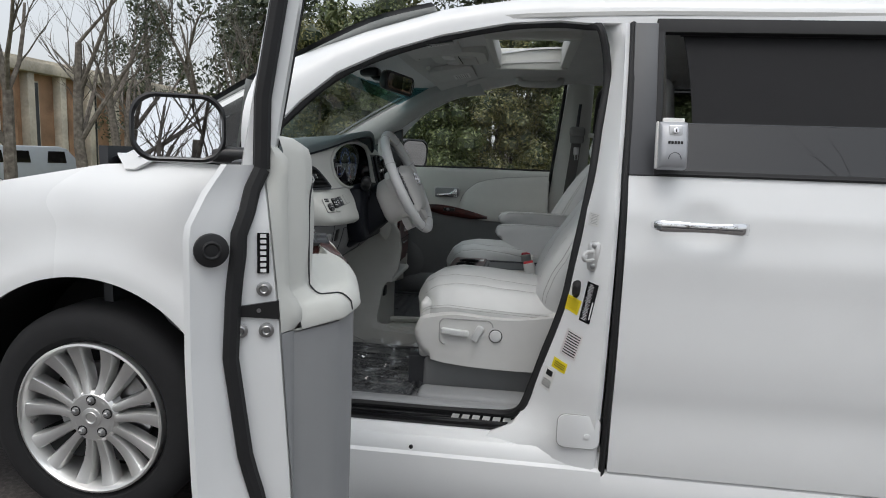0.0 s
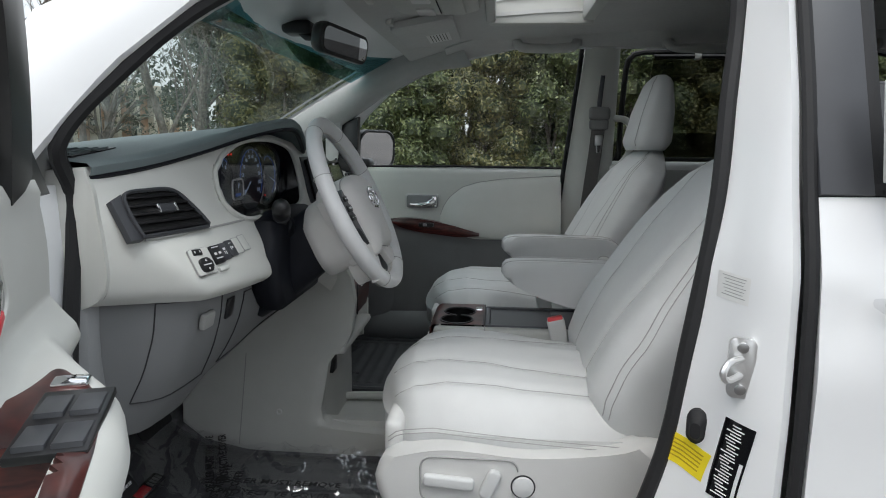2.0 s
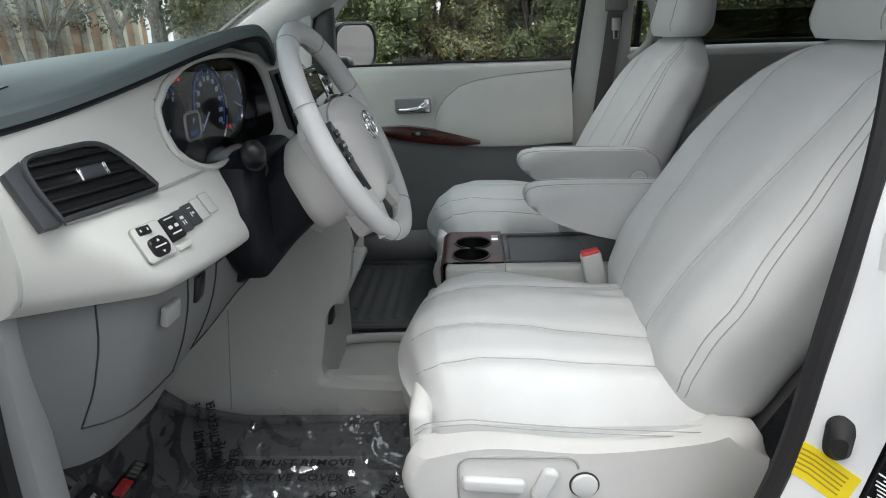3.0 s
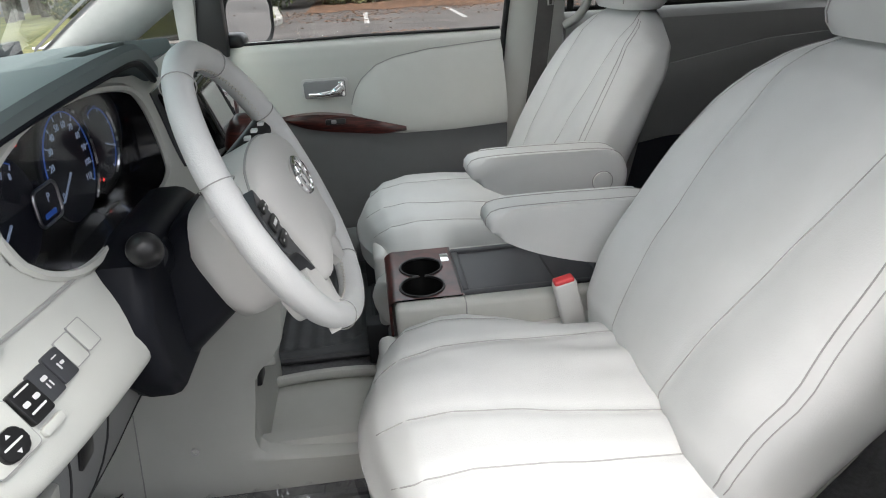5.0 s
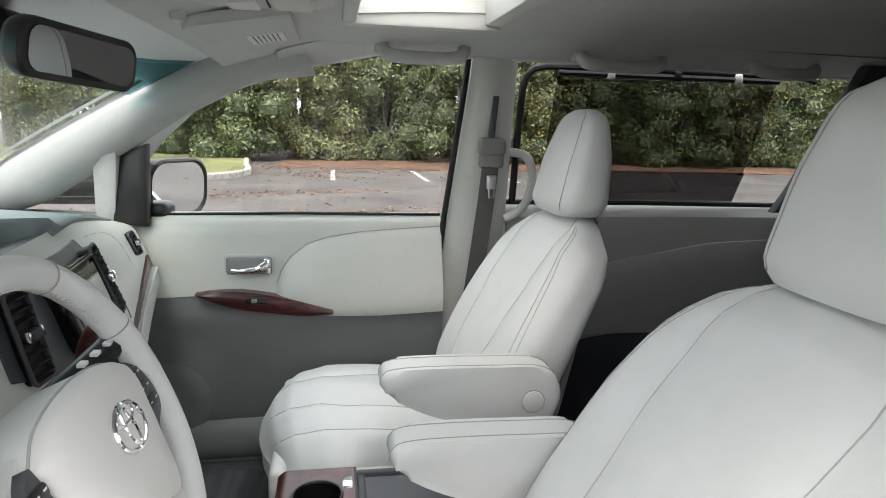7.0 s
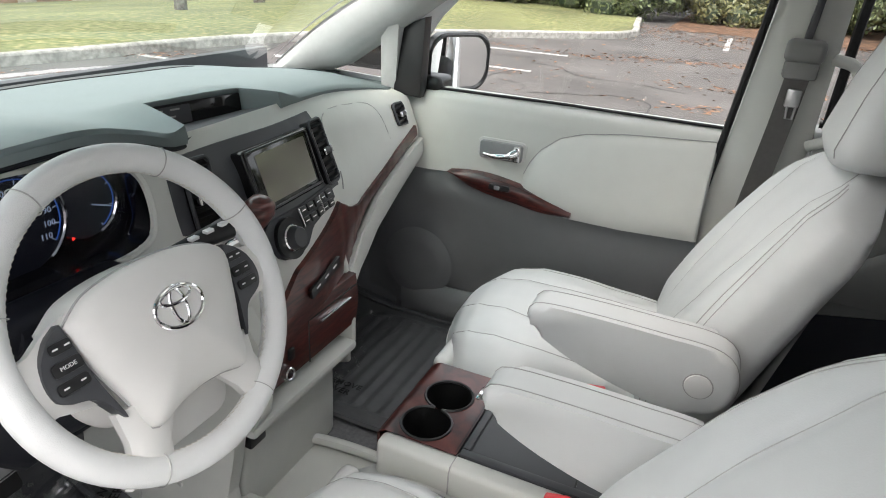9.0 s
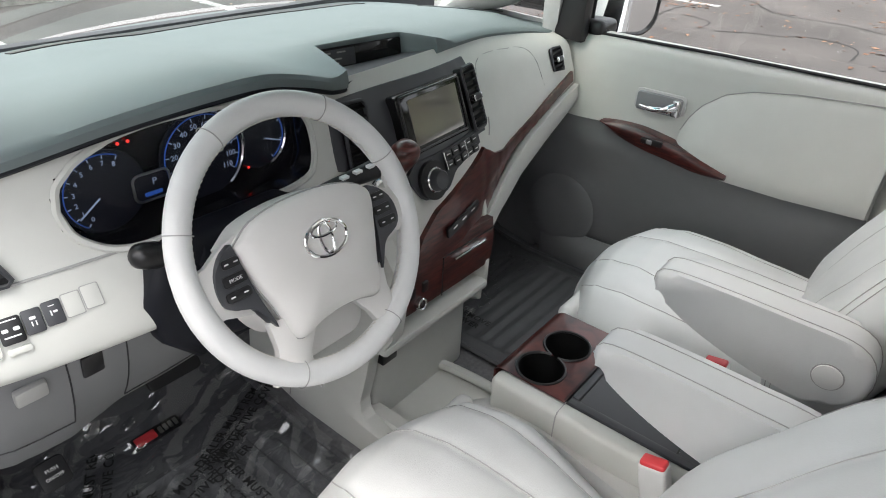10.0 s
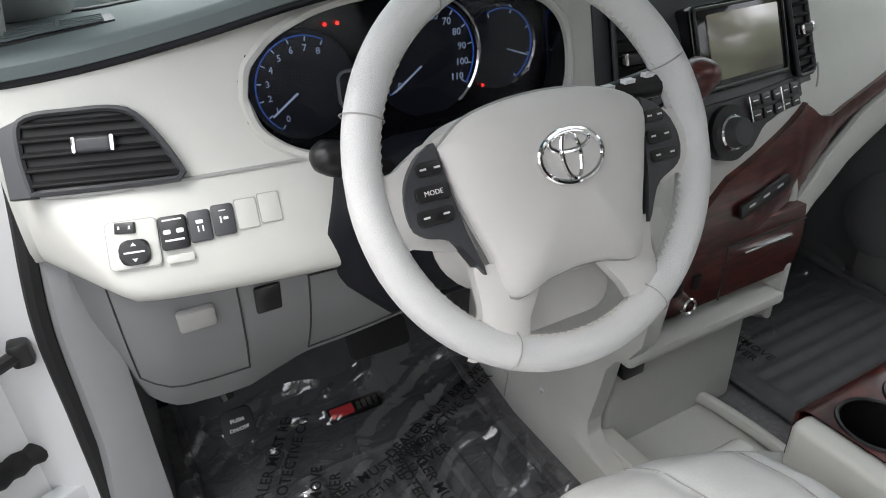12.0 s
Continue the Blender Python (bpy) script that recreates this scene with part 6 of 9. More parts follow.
hub = part("airbag_cover", loft(rings), BEIGE_WHEEL, sw, "light grey airbag cover with faint lettering", 60)
part("cover_gap", tube([wb @ Vector((a * 1.004, b * 1.004, 0.004)) for a, b in hub_out], 0.0016, 5, True), SEAM, sw)
for sg in (-1, 1):
    part("side_spoke", loft([[wb @ Vector((sg * xx, a + (b - a) * f, c + h)) for f, h in ((0, 0), (0, 0.012), (0.3, 0.018), (0.7, 0.018), (1, 0.012), (1, 0))] for xx, a, b, c in ((0.08, -0.05, 0.06, -0.02), (0.12, -0.042, 0.05, -0.016), (0.15, -0.032, 0.034, -0.012), (0.178, -0.034, 0.03, -0.010))]), BEIGE_WHEEL, sw, "", 50)
    pad_out = [tuple(p) for p in spline([(sg * 0.114, 0.050), (sg * 0.132, 0.040), (sg * 0.150, 0.016), (sg * 0.151, -0.014), (sg * 0.138, -0.026), (sg * 0.116, -0.034), (sg * 0.094, -0.070), (sg * 0.105, -0.02), (sg * 0.114, 0.050)], 41)[:-1]]
    bp_ = part("button_pad", prism(pad_out, -0.008, 0.010, "z", 0.003, 2, wb), GREY_TRIM, sw, "dark button pad")
    for dx, dy, w, h in ((0.126, 0.010, 0.032, 0.014), (0.128, -0.009, 0.034, 0.013), (0.124, 0.030, 0.024, 0.012)):
        mm = wb @ Matrix.Translation((sg * dx, dy, 0.010))
        kb = part("button", prism(rounded(w, h, 0.004, 3), -0.001, 0.003, "z", 0.001, 2, mm), BLACK, bp_)
        if not (sg < 0 and dy == 0.010):
            for q in (-1, 1):
                part("symbol", prism(rounded(0.006, 0.0018, 0.0005, 2, q * w * 0.27, 0), 0.003, 0.0034, "z", 0, 2, mm), WHITE_INK, kb)
    lower = [(0.062, -0.062, -0.004), (0.069, -0.098, -0.008), (0.080, -0.122, -0.008), (0.092, -0.142, -0.006)]
    part("lower_spoke", loft([[wb @ Vector((sg * (x + w * q), y, z + h)) for q, h in ((-1, -0.006), (-1, 0.006), (-0.6, 0.013), (0.6, 0.013), (1, 0.006), (1, -0.006))] for (x, y, z), w in zip(lower, (0.040, 0.031, 0.025, 0.030))]), BEIGE_WHEEL, sw, "", 50)
part("lower_back", loft([[wb @ Vector((x, y, z)) for x, y in rounded(0.13, 0.09, 0.03, 5, 0, -0.10)] for z in (-0.06, -0.035)]), BEIGE_WHEEL, sw)
part("hub_back", loft([[wm @ Vector((a * k, b * k - 0.034 - d, z)) for a, b in rounded(0.20, 0.160, 0.06, 8)] for z, k, d in ((-0.012, 0.86, 0), (-0.022, 0.97, 0), (-0.05, 1.0, 0.002), (-0.085, 0.97, 0.006), (-0.105, 0.90, 0.010), (-0.112, 0.7, 0.012))]), BEIGE_WHEEL, sw, "light grey cover behind the hub", 60)
words("MODE", 0.0062, wb @ Matrix.Translation((-0.126, 0.010, 0.0136)), WHITE_INK, sw)
words("SRS", 0.0085, wb @ Matrix.Translation((0, -0.032, 0.0318)), EMBOSS, sw)
words("AIRBAG", 0.0085, wb @ Matrix.Translation((0, -0.043, 0.0308)), EMBOSS, sw)
# badge: plain rounded chrome ovals
em = wb @ Matrix.Translation((0, 0.012, 0.036))


def oval(w, h, cx=0.0, cy=0.0, r=0.0028):
    return tube([em @ Vector((cx + w * math.cos(a), cy + h * math.sin(a), 0)) for a in np.linspace(0, 2 * math.pi, 40, endpoint=False)], r, 8, True)


part("badge", join(oval(0.033, 0.023), oval(0.0095, 0.0205, 0, 0.0005, 0.0024), oval(0.021, 0.0085, 0, 0.0125, 0.0024)), CHROME, sw, "plain chrome oval badge")
part("badge_base", prism([(0.034 * math.cos(a), 0.024 * math.sin(a)) for a in np.linspace(0, 2 * math.pi, 40, endpoint=False)], -0.006, 0.0, "z", 0.001, 2, em), BEIGE_WHEEL, sw)


# ---- seats ----
def front_seat(yc, inner, label, H, bx, tall, wide=1.0):
    """A leather front seat centred on yc; inner is +1 or -1, the side with the armrest."""
    t = thing("front_seat", label, "car seat", "front seats", (1.2, yc, 0.43))
    outer = -inner

    # cushion: a height field on a rounded plan
    def cush(u, v):
        """u 0..1 from front to back, v -1..1 across (positive: towards yc + 1)."""
        x = 0.955 + 0.50 * u
        half = 0.262 - 0.030 * (1 - u) ** 3 - 0.012 * u - 0.055 * max(1 - u / 0.11, 0) ** 2
        nose = 0.045 * v * v * (1 - u) ** 2
        top = lerp(u, (0, 0.04, 0.12, 0.25, 0.45, 0.7, 1.0), (0.728, 0.765, 0.793, 0.806, 0.804, 0.793, 0.785))
        top -= 0.022 * abs(v) ** 2.2 + 0.060 * max((abs(v) - 0.66) / 0.34, 0) ** 2.4
        for c in (-0.36, 0.36):
            k = c * (0.75 + 0.5 * u)
            top -= 0.005 * bell(v, k, 0.06) * lerp(u, (0, 0.08, 0.16), (0, 0.3, 1))
            top += 0.003 * bell(v, 0.0, 0.25)
        for c in (-0.72, 0.72):
            top -= 0.006 * bell(v, c, 0.05) * lerp(u, (0, 0.08, 0.16), (0, 0.5, 1))
        top += 0.0035 * noise.noise((x * 11, v * 3 + yc * 9, 1.0)) + 0.004 * bell(u, 0.75, 0.12) * math.sin(v * 19) * bell(v, 0.2, 0.4)
        if v * inner > 0:
            half -= 0.030 * lerp(u, (0.35, 0.7, 1), (0, 1, 1))
            top -= 0.030 * max(v * inner - 0.55, 0) / 0.45 * lerp(u, (0.35, 0.7, 1), (0, 1, 1))
        return Vector((x + nose, yc + v * half, top))

    nu, nv = 60, 96
    grid = [[cush(i / nu, -1 + 2 * j / nv) for j in range(nv + 1)] for i in range(nu + 1)]
    rim = [grid[0][j] for j in range(nv + 1)] + [grid[i][nv] for i in range(1, nu + 1)] + [grid[nu][j] for j in range(nv - 1, -1, -1)] + [grid[i][0] for i in range(nu - 1, 0, -1)]
    centre = Vector((1.2, yc, 0))
    bm = sheet(grid)
    rings = []
    for k, (dz, push) in enumerate(((0, 0), (-0.010, 0.006), (-0.020, 0.009), (-0.06, 0.010), (-0.075, 0.006), (-0.08, 0.004))):
        ring = []
        for p in rim:
            o = Vector((p.x - centre.x, p.y - centre.y, 0)).normalized()
            if p.x > 1.44:
                o = Vector((0, o.y, 0))
            q = p + o * push
            q.z = p.z + dz if k < 3 else max(lerp(p.x, (0.95, 1.1, 1.45), (0.705, 0.722, 0.722)) + (0.0, -0.02, -0.05)[k - 3], 0.62)
            ring.append(q)
        rings.append(ring)
    skirt = loft(rings, True, False)
    body = join(bm, skirt)
    bmesh.ops.remove_doubles(body, verts=body.verts, dist=1e-5)
    cushion = part("cushion", body, LEATHER, t, "light grey leather cushion with seams", 60)

    def seam(fn, a, b, n, parent, lift=0.0004, r=0.0011, mat=SEAM):
        part("seam", tube([fn(a[0] + (b[0] - a[0]) * k / n, a[1] + (b[1] - a[1]) * k / n) + Vector((0, 0, lift)) for k in range(n + 1)], r, 5), mat, parent)
    for c in (-0.36, 0.36):
        seam(cush, (0.035, c * 0.80), (1.0, c * 1.25), 30, cushion)
    for c in (-0.72, 0.72):
        seam(cush, (0.03, c), (1.0, c), 30, cushion)
    # double stitch along the outer flank
    for dz in (-0.028, -0.036):
        pts = [Vector((0.985 + 0.46 * f, yc + outer * (0.2735 - 0.03 * (1 - f) ** 3), lerp(f, (0, 0.06, 0.2, 1), (0.725, 0.748, 0.760, 0.745)) + dz)) for f in np.linspace(0.02, 0.93, 30)]
        part("stitching", tube(pts, 0.0009, 5), SEAM, cushion)

    # backrest: rings up the reclined back
    H = Vector((H[0], 0, H[1])).normalized()
    N = Vector((-H.z, 0, H.x))
    base = Vector((bx, yc, 0.745)) - H * 0.05
    tall = tall + 0.05

    def back(s, a):
        """s 0..1 up the back, a 0..1 round the section (0.25 front middle)."""
        w = lerp(s, (0, 0.08, 0.35, 0.6, 0.8, 0.92, 1.0), (0.215, 0.235, 0.262, 0.268, 0.256, 0.222, 0.135)) * wide
        d = lerp(s, (0, 0.1, 0.5, 0.85, 1.0), (0.065, 0.085, 0.075, 0.055, 0.02)) * wide
        ang = 2 * math.pi * a
        c, q = math.cos(ang), math.sin(ang)
        y = math.copysign(abs(c) ** 0.62, c) * w
        n = math.copysign(abs(q) ** 0.62, q) * d
        v = y / w
        if q > 0:
            n += 0.020 * bell(abs(v), 0.82, 0.22) * lerp(s, (0, 0.2, 0.75, 1), (0.6, 1, 0.8, 0)) - 0.008 * bell(v, 0, 0.4) * lerp(s, (0, 0.5, 1), (0.2, 1, 0)) + 0.012 * bell(s, 0.22, 0.2)
            for k in (0.33 + 0.22 * s, -(0.33 + 0.22 * s)):
                n -= 0.005 * bell(v, k, 0.07)
            n += 0.003 * noise.noise((s * 7, v * 3, yc * 5))
        lift = tall * s
        bow = -0.035 * math.sin(s * math.pi) + 0.02 * s
        return base + H * lift + N * (n - bow * 0.5) + Vector((0, y, 0)) + Vector((0.02 * s * s, 0, -0.045 * v * v * s))

    ns, na = 60, 128
    rings = [[back(max(i / ns, 0.0), j / na) for j in range(na)] for i in range(ns + 1)]
    backrest = part("backrest", loft(rings), LEATHER, t, "light grey leather backrest with seams", 60)

    def front_at(s, v):
        """The angle on the front of the section at the fraction v of the width."""
        return math.acos(math.copysign(abs(v) ** (1 / 0.62), v)) / (2 * math.pi)
    for sg in (-1, 1):
        part("seam", tube([back(s, front_at(s, sg * (0.33 + 0.22 * s))) + N * 0.0002 for s in np.linspace(0.02, 0.97, 60)], 0.0012, 5), SEAM, backrest)
        part("seam", tube([back(s, front_at(s, sg * lerp(s, (0, 0.3, 0.75, 0.95), (0.93, 0.92, 0.80, 0.66)))) + N * 0.0004 for s in np.linspace(0.05, 0.95, 40)], 0.0011, 5), SEAM, backrest)
        part("stitching", tube([back(s, front_at(s, sg * lerp(s, (0, 0.3, 0.75, 0.95), (0.965, 0.955, 0.85, 0.72)))) + N * 0.0004 for s in np.linspace(0.05, 0.95, 40)], 0.0009, 5), SEAM, backrest)
    # headrest
    hb = base + H * (tall - 0.01) + Vector((0.01, 0, -0.010))
    rings = []
    for f in np.linspace(0, 1, 18):
        z = 0.235 * wide * f
        e = lerp(f, (0, 0.05, 0.15, 0.6, 0.85, 0.95, 1.0), (0.86, 0.97, 1.0, 0.90, 0.76, 0.62, 0.30))
        w, d = 0.135 * e, (0.75 + 0.25 * e) * lerp(f, (0, 0.12, 0.5, 0.9, 1), (0.052, 0.064, 0.056, 0.036, 0.018))
        o = hb + Vector((0.035 * f, 0, z))
        rings.append([o + Vector((-math.copysign(abs(math.sin(k)) ** 0.6, math.sin(k)) * d, math.copysign(abs(math.cos(k)) ** 0.6, math.cos(k)) * w, 0)) for k in np.linspace(0, 2 * math.pi, 48, endpoint=False)])
    hr = part("headrest", loft(rings), LEATHER, t, "light grey leather headrest", 60)
    for sg in (-1, 1):
        part("stitching", tube([Vector(r[7 if sg > 0 else 17]) + Vector((-0.001, 0, 0)) for r in rings[1:]], 0.001, 5), SEAM, hr)
        part("post", tube([hb + Vector((0, sg * 0.06, -0.06)), hb + Vector((0.005, sg * 0.06, 0.03))], 0.006, 8), CHROME, t)
    # armrest on the inner side
    ya, yb = (yc + inner * 0.272, yc + inner * 0.345)
    dz = -0.026 if inner > 0 else 0.008
    prof = [(1.198, 0.940 + dz), (1.202, 0.960 + dz), (1.222, 0.969 + dz), (1.30, 0.972 + dz), (1.42, 0.970 + dz), (1.50, 0.966 + dz), (1.532, 0.948 + dz), (1.545, 0.905 + dz), (1.53, 0.862 + dz), (1.49, 0.842 + dz), (1.42, 0.846 + dz), (1.34, 0.864 + dz), (1.27, 0.889 + dz), (1.215, 0.920 + dz)]
    outline = [tuple(p) for p in spline(prof + prof[:1], 57)[:-1]]
    arm = part("armrest", prism(outline, min(ya, yb), max(ya, yb), "y", 0.013, 4), LEATHER, t, "light grey leather fold-down armrest", 60)
    for y in (ya + inner * 0.012, yb - inner * 0.012):
        part("seam", tube([(x, y, z + 0.0005 if z > 0.93 else z) for x, z in outline[:30]], 0.001, 5), SEAM, arm)
    part("pivot_cap", disc(basis((1.487, yc + inner * 0.345, 0.90 + dz), (1, 0, 0), (0, inner, 0)), 0.021, -0.002, 0.004, 28, 0.002), LEATHER_SIDE, arm, "round pivot cap")
    part("cap_gap", disc(basis((1.487, yc + inner * 0.345, 0.90 + dz), (1, 0, 0), (0, inner, 0)), 0.023, -0.002, 0.0012, 28, 0, 0.021), SEAM, arm)
    # plastic side shields
    for side in (-1, 1):
        ys = yc + side * 0.268
        prof = [(0.992, 0.688), (0.975, 0.65), (0.988, 0.60), (1.02, 0.565), (1.10, 0.548), (1.25, 0.540), (1.40, 0.545), (1.46, 0.575), (1.49, 0.66), (1.485, 0.725), (1.455, 0.735), (1.40, 0.718), (1.25, 0.702), (1.10, 0.710)]
        outline = [tuple(p) for p in spline(prof + prof[:1], 57)[:-1]]
        sh = part("side_shield", prism(outline, min(ys - side * 0.03, ys + side * 0.03), max(ys - side * 0.03, ys + side * 0.03), "y", 0.026, 6), LEATHER_SIDE, t, "light grey plastic side shield", 60)
        if side == outer:
            yo = ys + side * 0.03
            part("seat_switch", prism(rounded(0.09, 0.022, 0.008, 4, 1.11, 0.655), min(yo, yo + side * 0.014), max(yo, yo + side * 0.014), "y", 0.005, 3, Matrix.Translation((1.11, 0, 0.655)) @ Matrix.Rotation(radians(4), 4, "Y") @ Matrix.Translation((-1.11, 0, -0.655))), LEATHER, sh, "seat slide switch")
            part("recline_switch", prism(rounded(0.024, 0.055, 0.009, 4, 1.182, 0.655), min(yo, yo + side * 0.014), max(yo, yo + side * 0.014), "y", 0.005, 3, Matrix.Translation((1.182, 0, 0.655)) @ Matrix.Rotation(radians(24), 4, "Y") @ Matrix.Translation((-1.182, 0, -0.655))), LEATHER, sh, "recline switch")
            part("lumbar_button", disc(basis((1.239, yo, 0.650), (1, 0, 0), (0, side, 0)), 0.019, -0.002, 0.007, 28, 0.004), LEATHER, sh, "round lumbar button")
            part("button_gap", disc(basis((1.239, yo, 0.650), (1, 0, 0), (0, side, 0)), 0.0215, -0.002, 0.0015, 28, 0, 0.019), SEAM_DARK, sh)
            groove = rounded(0.17, 0.085, 0.02, 5, 1.145, 0.655)
            part("switch_recess_line", tube([(x, yo + side * 0.0005, z) for x, z in groove[:18]], 0.002, 5), SEAM, sh)
    part("front_valance", join(box(0.985, 1.02, yc - 0.245, yc + 0.245, 0.545, 0.735, 0.015, 3)), LEATHER_SIDE, t)
    for sg in (-1, 1):
        part("seat_rail", box(0.95, 1.50, yc + sg * 0.20 - 0.025, yc + sg * 0.20 + 0.025, 0.43, 0.545, 0.006), DARK, t)
    part("riser", box(1.0, 1.47, yc - 0.235, yc + 0.235, 0.425, 0.548, 0.02, 3), GREY, t, "grey seat riser")
    part("seat_back_cover", loft([[base + H * 0.5 * s + N * (-0.082 + 0.03 * s) + Vector((0, y, 0)) * lerp(s, (0, .3, .8, 1), (.9, 1, .85, .5)) for y in np.linspace(-0.24, 0.24, 12)] for s in np.linspace(0.02, 0.98, 12)], False), GREY_LIGHT, t)
    return t


front_seat(-0.43, 1, "driver's seat in light grey leather beside the open door", (0.436, 0.90), 1.452, 0.565, 1.07)
front_seat(0.395, -1, "passenger seat in light grey leather beside the closed door", (0.33, 0.944), 1.475, 0.53)


def buckle(x, y, z, lean, label):
    t = thing("belt_buckle", label, "seat belt buckle", "belt buckles", (x, y, z))
    m = Matrix.Translation((x, y, z)) @ Matrix.Rotation(radians(lean), 4, "Y")
    part("stalk", box(-0.022, 0.022, -0.013, 0.013, -0.16, 0.0, 0.006, 3, m), LEATHER_SIDE, t, "light grey buckle housing")
    part("release_button", box(-0.019, 0.019, -0.011, 0.011, -0.02, 0.006, 0.004, 3, m), RED, t, "red release button")
    part("strap", box(-0.02, 0.02, -0.006, 0.006, -0.26, -0.15, 0.002, 2, m), BLACK, t)


buckle(1.335, -0.182, 0.805, -14, "red-buttoned belt buckle beside the driver's seat")
buckle(1.325, 0.121, 0.795, -10, "red-buttoned belt buckle beside the passenger seat")


# ---- centre console ----
con = thing("centre_console", "light grey centre console with wood cup holder and dark tray", "console", at=(1.22, -0.01, 0.43))
part("body", loft([[Vector((x, y, z)) for x, y in pts] for z, pts in [(0.43, rounded(0.40, 0.19, 0.03, 4, 1.24, -0.01)), (0.60, rounded(0.42, 0.205, 0.03, 4, 1.235, -0.01)), (0.665, rounded(0.43, 0.212, 0.028, 4, 1.232, -0.01))]]), BEIGE, con, "light grey console body")
CUPS = ((1.080, -0.075), (1.085, 0.012))


def in_cup(p):
    return any(math.hypot(p.x - a, p.y - b) < 0.0435 for a, b in CUPS)


X0, X1, Y0, Y1 = 1.012, 1.156, -0.124, 0.102
part("cup_holder_top", join(sheet([[(x, y, 0.766 - 0.010 * max((1.03 - x) / 0.018, 0) ** 2) for y in np.linspace(Y0, Y1, 114)] for x in np.linspace(X0, X1, 74)], 0.0, None, in_cup), box(X0 - 0.002, X0 + 0.004, Y0, Y1, 0.62, 0.756, 0.002)), WOOD, con, "burgundy wood cup holder top")
for a, b in CUPS:
    ring = [(a + 0.0438 * math.cos(q), b + 0.0438 * math.sin(q), 0.7665) for q in np.linspace(0, 2 * math.pi, 60, endpoint=False)]
    c = part("cup_holder", join(loft([[(a + r * math.cos(q), b + r * math.sin(q), z) for q in np.linspace(0, 2 * math.pi, 48, endpoint=False)] for r, z in ((0.0435, 0.765), (0.042, 0.72), (0.040, 0.685))], True, False), disc(Matrix.Translation((a, b, 0.683)), 0.040, 0, 0.002, 48)), CUP_DARK, con, "round black cup holder")
    k0 = max(range(60), key=lambda k: min(math.hypot(ring[k][0] - c2, ring[k][1] - d2) for c2, d2 in CUPS if (c2, d2) != (a, b)))
    run = [ring[(k0 + 30 + k) % 60] for k in range(60)]
    run = [p for p in run if all(math.hypot(p[0] - c2, p[1] - d2) > 0.0436 for c2, d2 in CUPS if (c2, d2) != (a, b))]
    part("cup_rim", tube(run, 0.0028, 6), BLACK, c)
part("side_wall", box(1.022, 1.452, -0.152, -0.1145, 0.44, 0.762, 0.010, 3), BEIGE, con)
part("side_wall", box(1.022, 1.452, 0.0945, 0.112, 0.44, 0.760, 0.006, 3), BEIGE, con)
part("rear_wall", box(1.452, 1.464, -0.12, 0.10, 0.60, 0.757, 0.003), BEIGE, con)
part("wood_side", box(1.150, 1.157, -0.12, 0.10, 0.74, 0.766, 0.002), BLACK, con)
part("chrome_latch", box(1.130, 1.148, 0.028, 0.066, 0.764, 0.768, 0.001), CHROME, con, "small chrome latch")
tray = part("tray_lid", box(1.16, 1.45, -0.11, 0.09, 0.735, 0.757), GREY_TRIM, con, "dark tray lid")
for a, b, c, d in ((1.157, 1.45, -0.115, -0.098), (1.157, 1.45, 0.082, 0.098), (1.157, 1.172, -0.098, 0.082), (1.435, 1.45, -0.098, 0.082)):
    part("tray_edge", box(a, b, c, d, 0.735, 0.763, 0.004), GREY_TRIM, con)
part("lid_gap", box(1.345, 1.348, -0.098, 0.082, 0.757, 0.7585), BLACK, tray)
part("panel_gap", tube([(1.157, -0.1525, z) for z in np.linspace(0.60, 0.752, 5)] + [(1.157, -0.148, 0.761), (1.157, -0.116, 0.7625)], 0.0013, 5), SEAM, con)

# floor tray ahead of the console
ft = thing("floor_tray", "light grey moulded floor tray between the seats", "storage tray", at=(0.85, -0.03, 0.43))
part("tray_base", box(0.58, 1.06, -0.17, 0.12, 0.428, 0.455, 0.008), BEIGE, ft)
rim_pts = [tuple(p) for p in spline([(0.66, -0.12), (0.68, 0.04), (0.74, 0.085), (0.95, 0.09), (1.02, 0.04), (1.02, -0.10), (0.95, -0.135), (0.74, -0.14), (0.66, -0.12)], 50)[:-1]]
part("tray_rim", tube([(x, y, 0.468) for x, y in rim_pts], 0.016, 10, True, 0.8), BEIGE, ft)
side = [[(x, -0.172 - 0.045 * (1 - f), 0.43 + 0.075 * f) for f in (0, 0.5, 1.0)] for x in np.linspace(0.60, 1.05, 6)]
part("tray_flank", sheet(side + [], 0.03, (0, 1, 0)), BEIGE, ft)


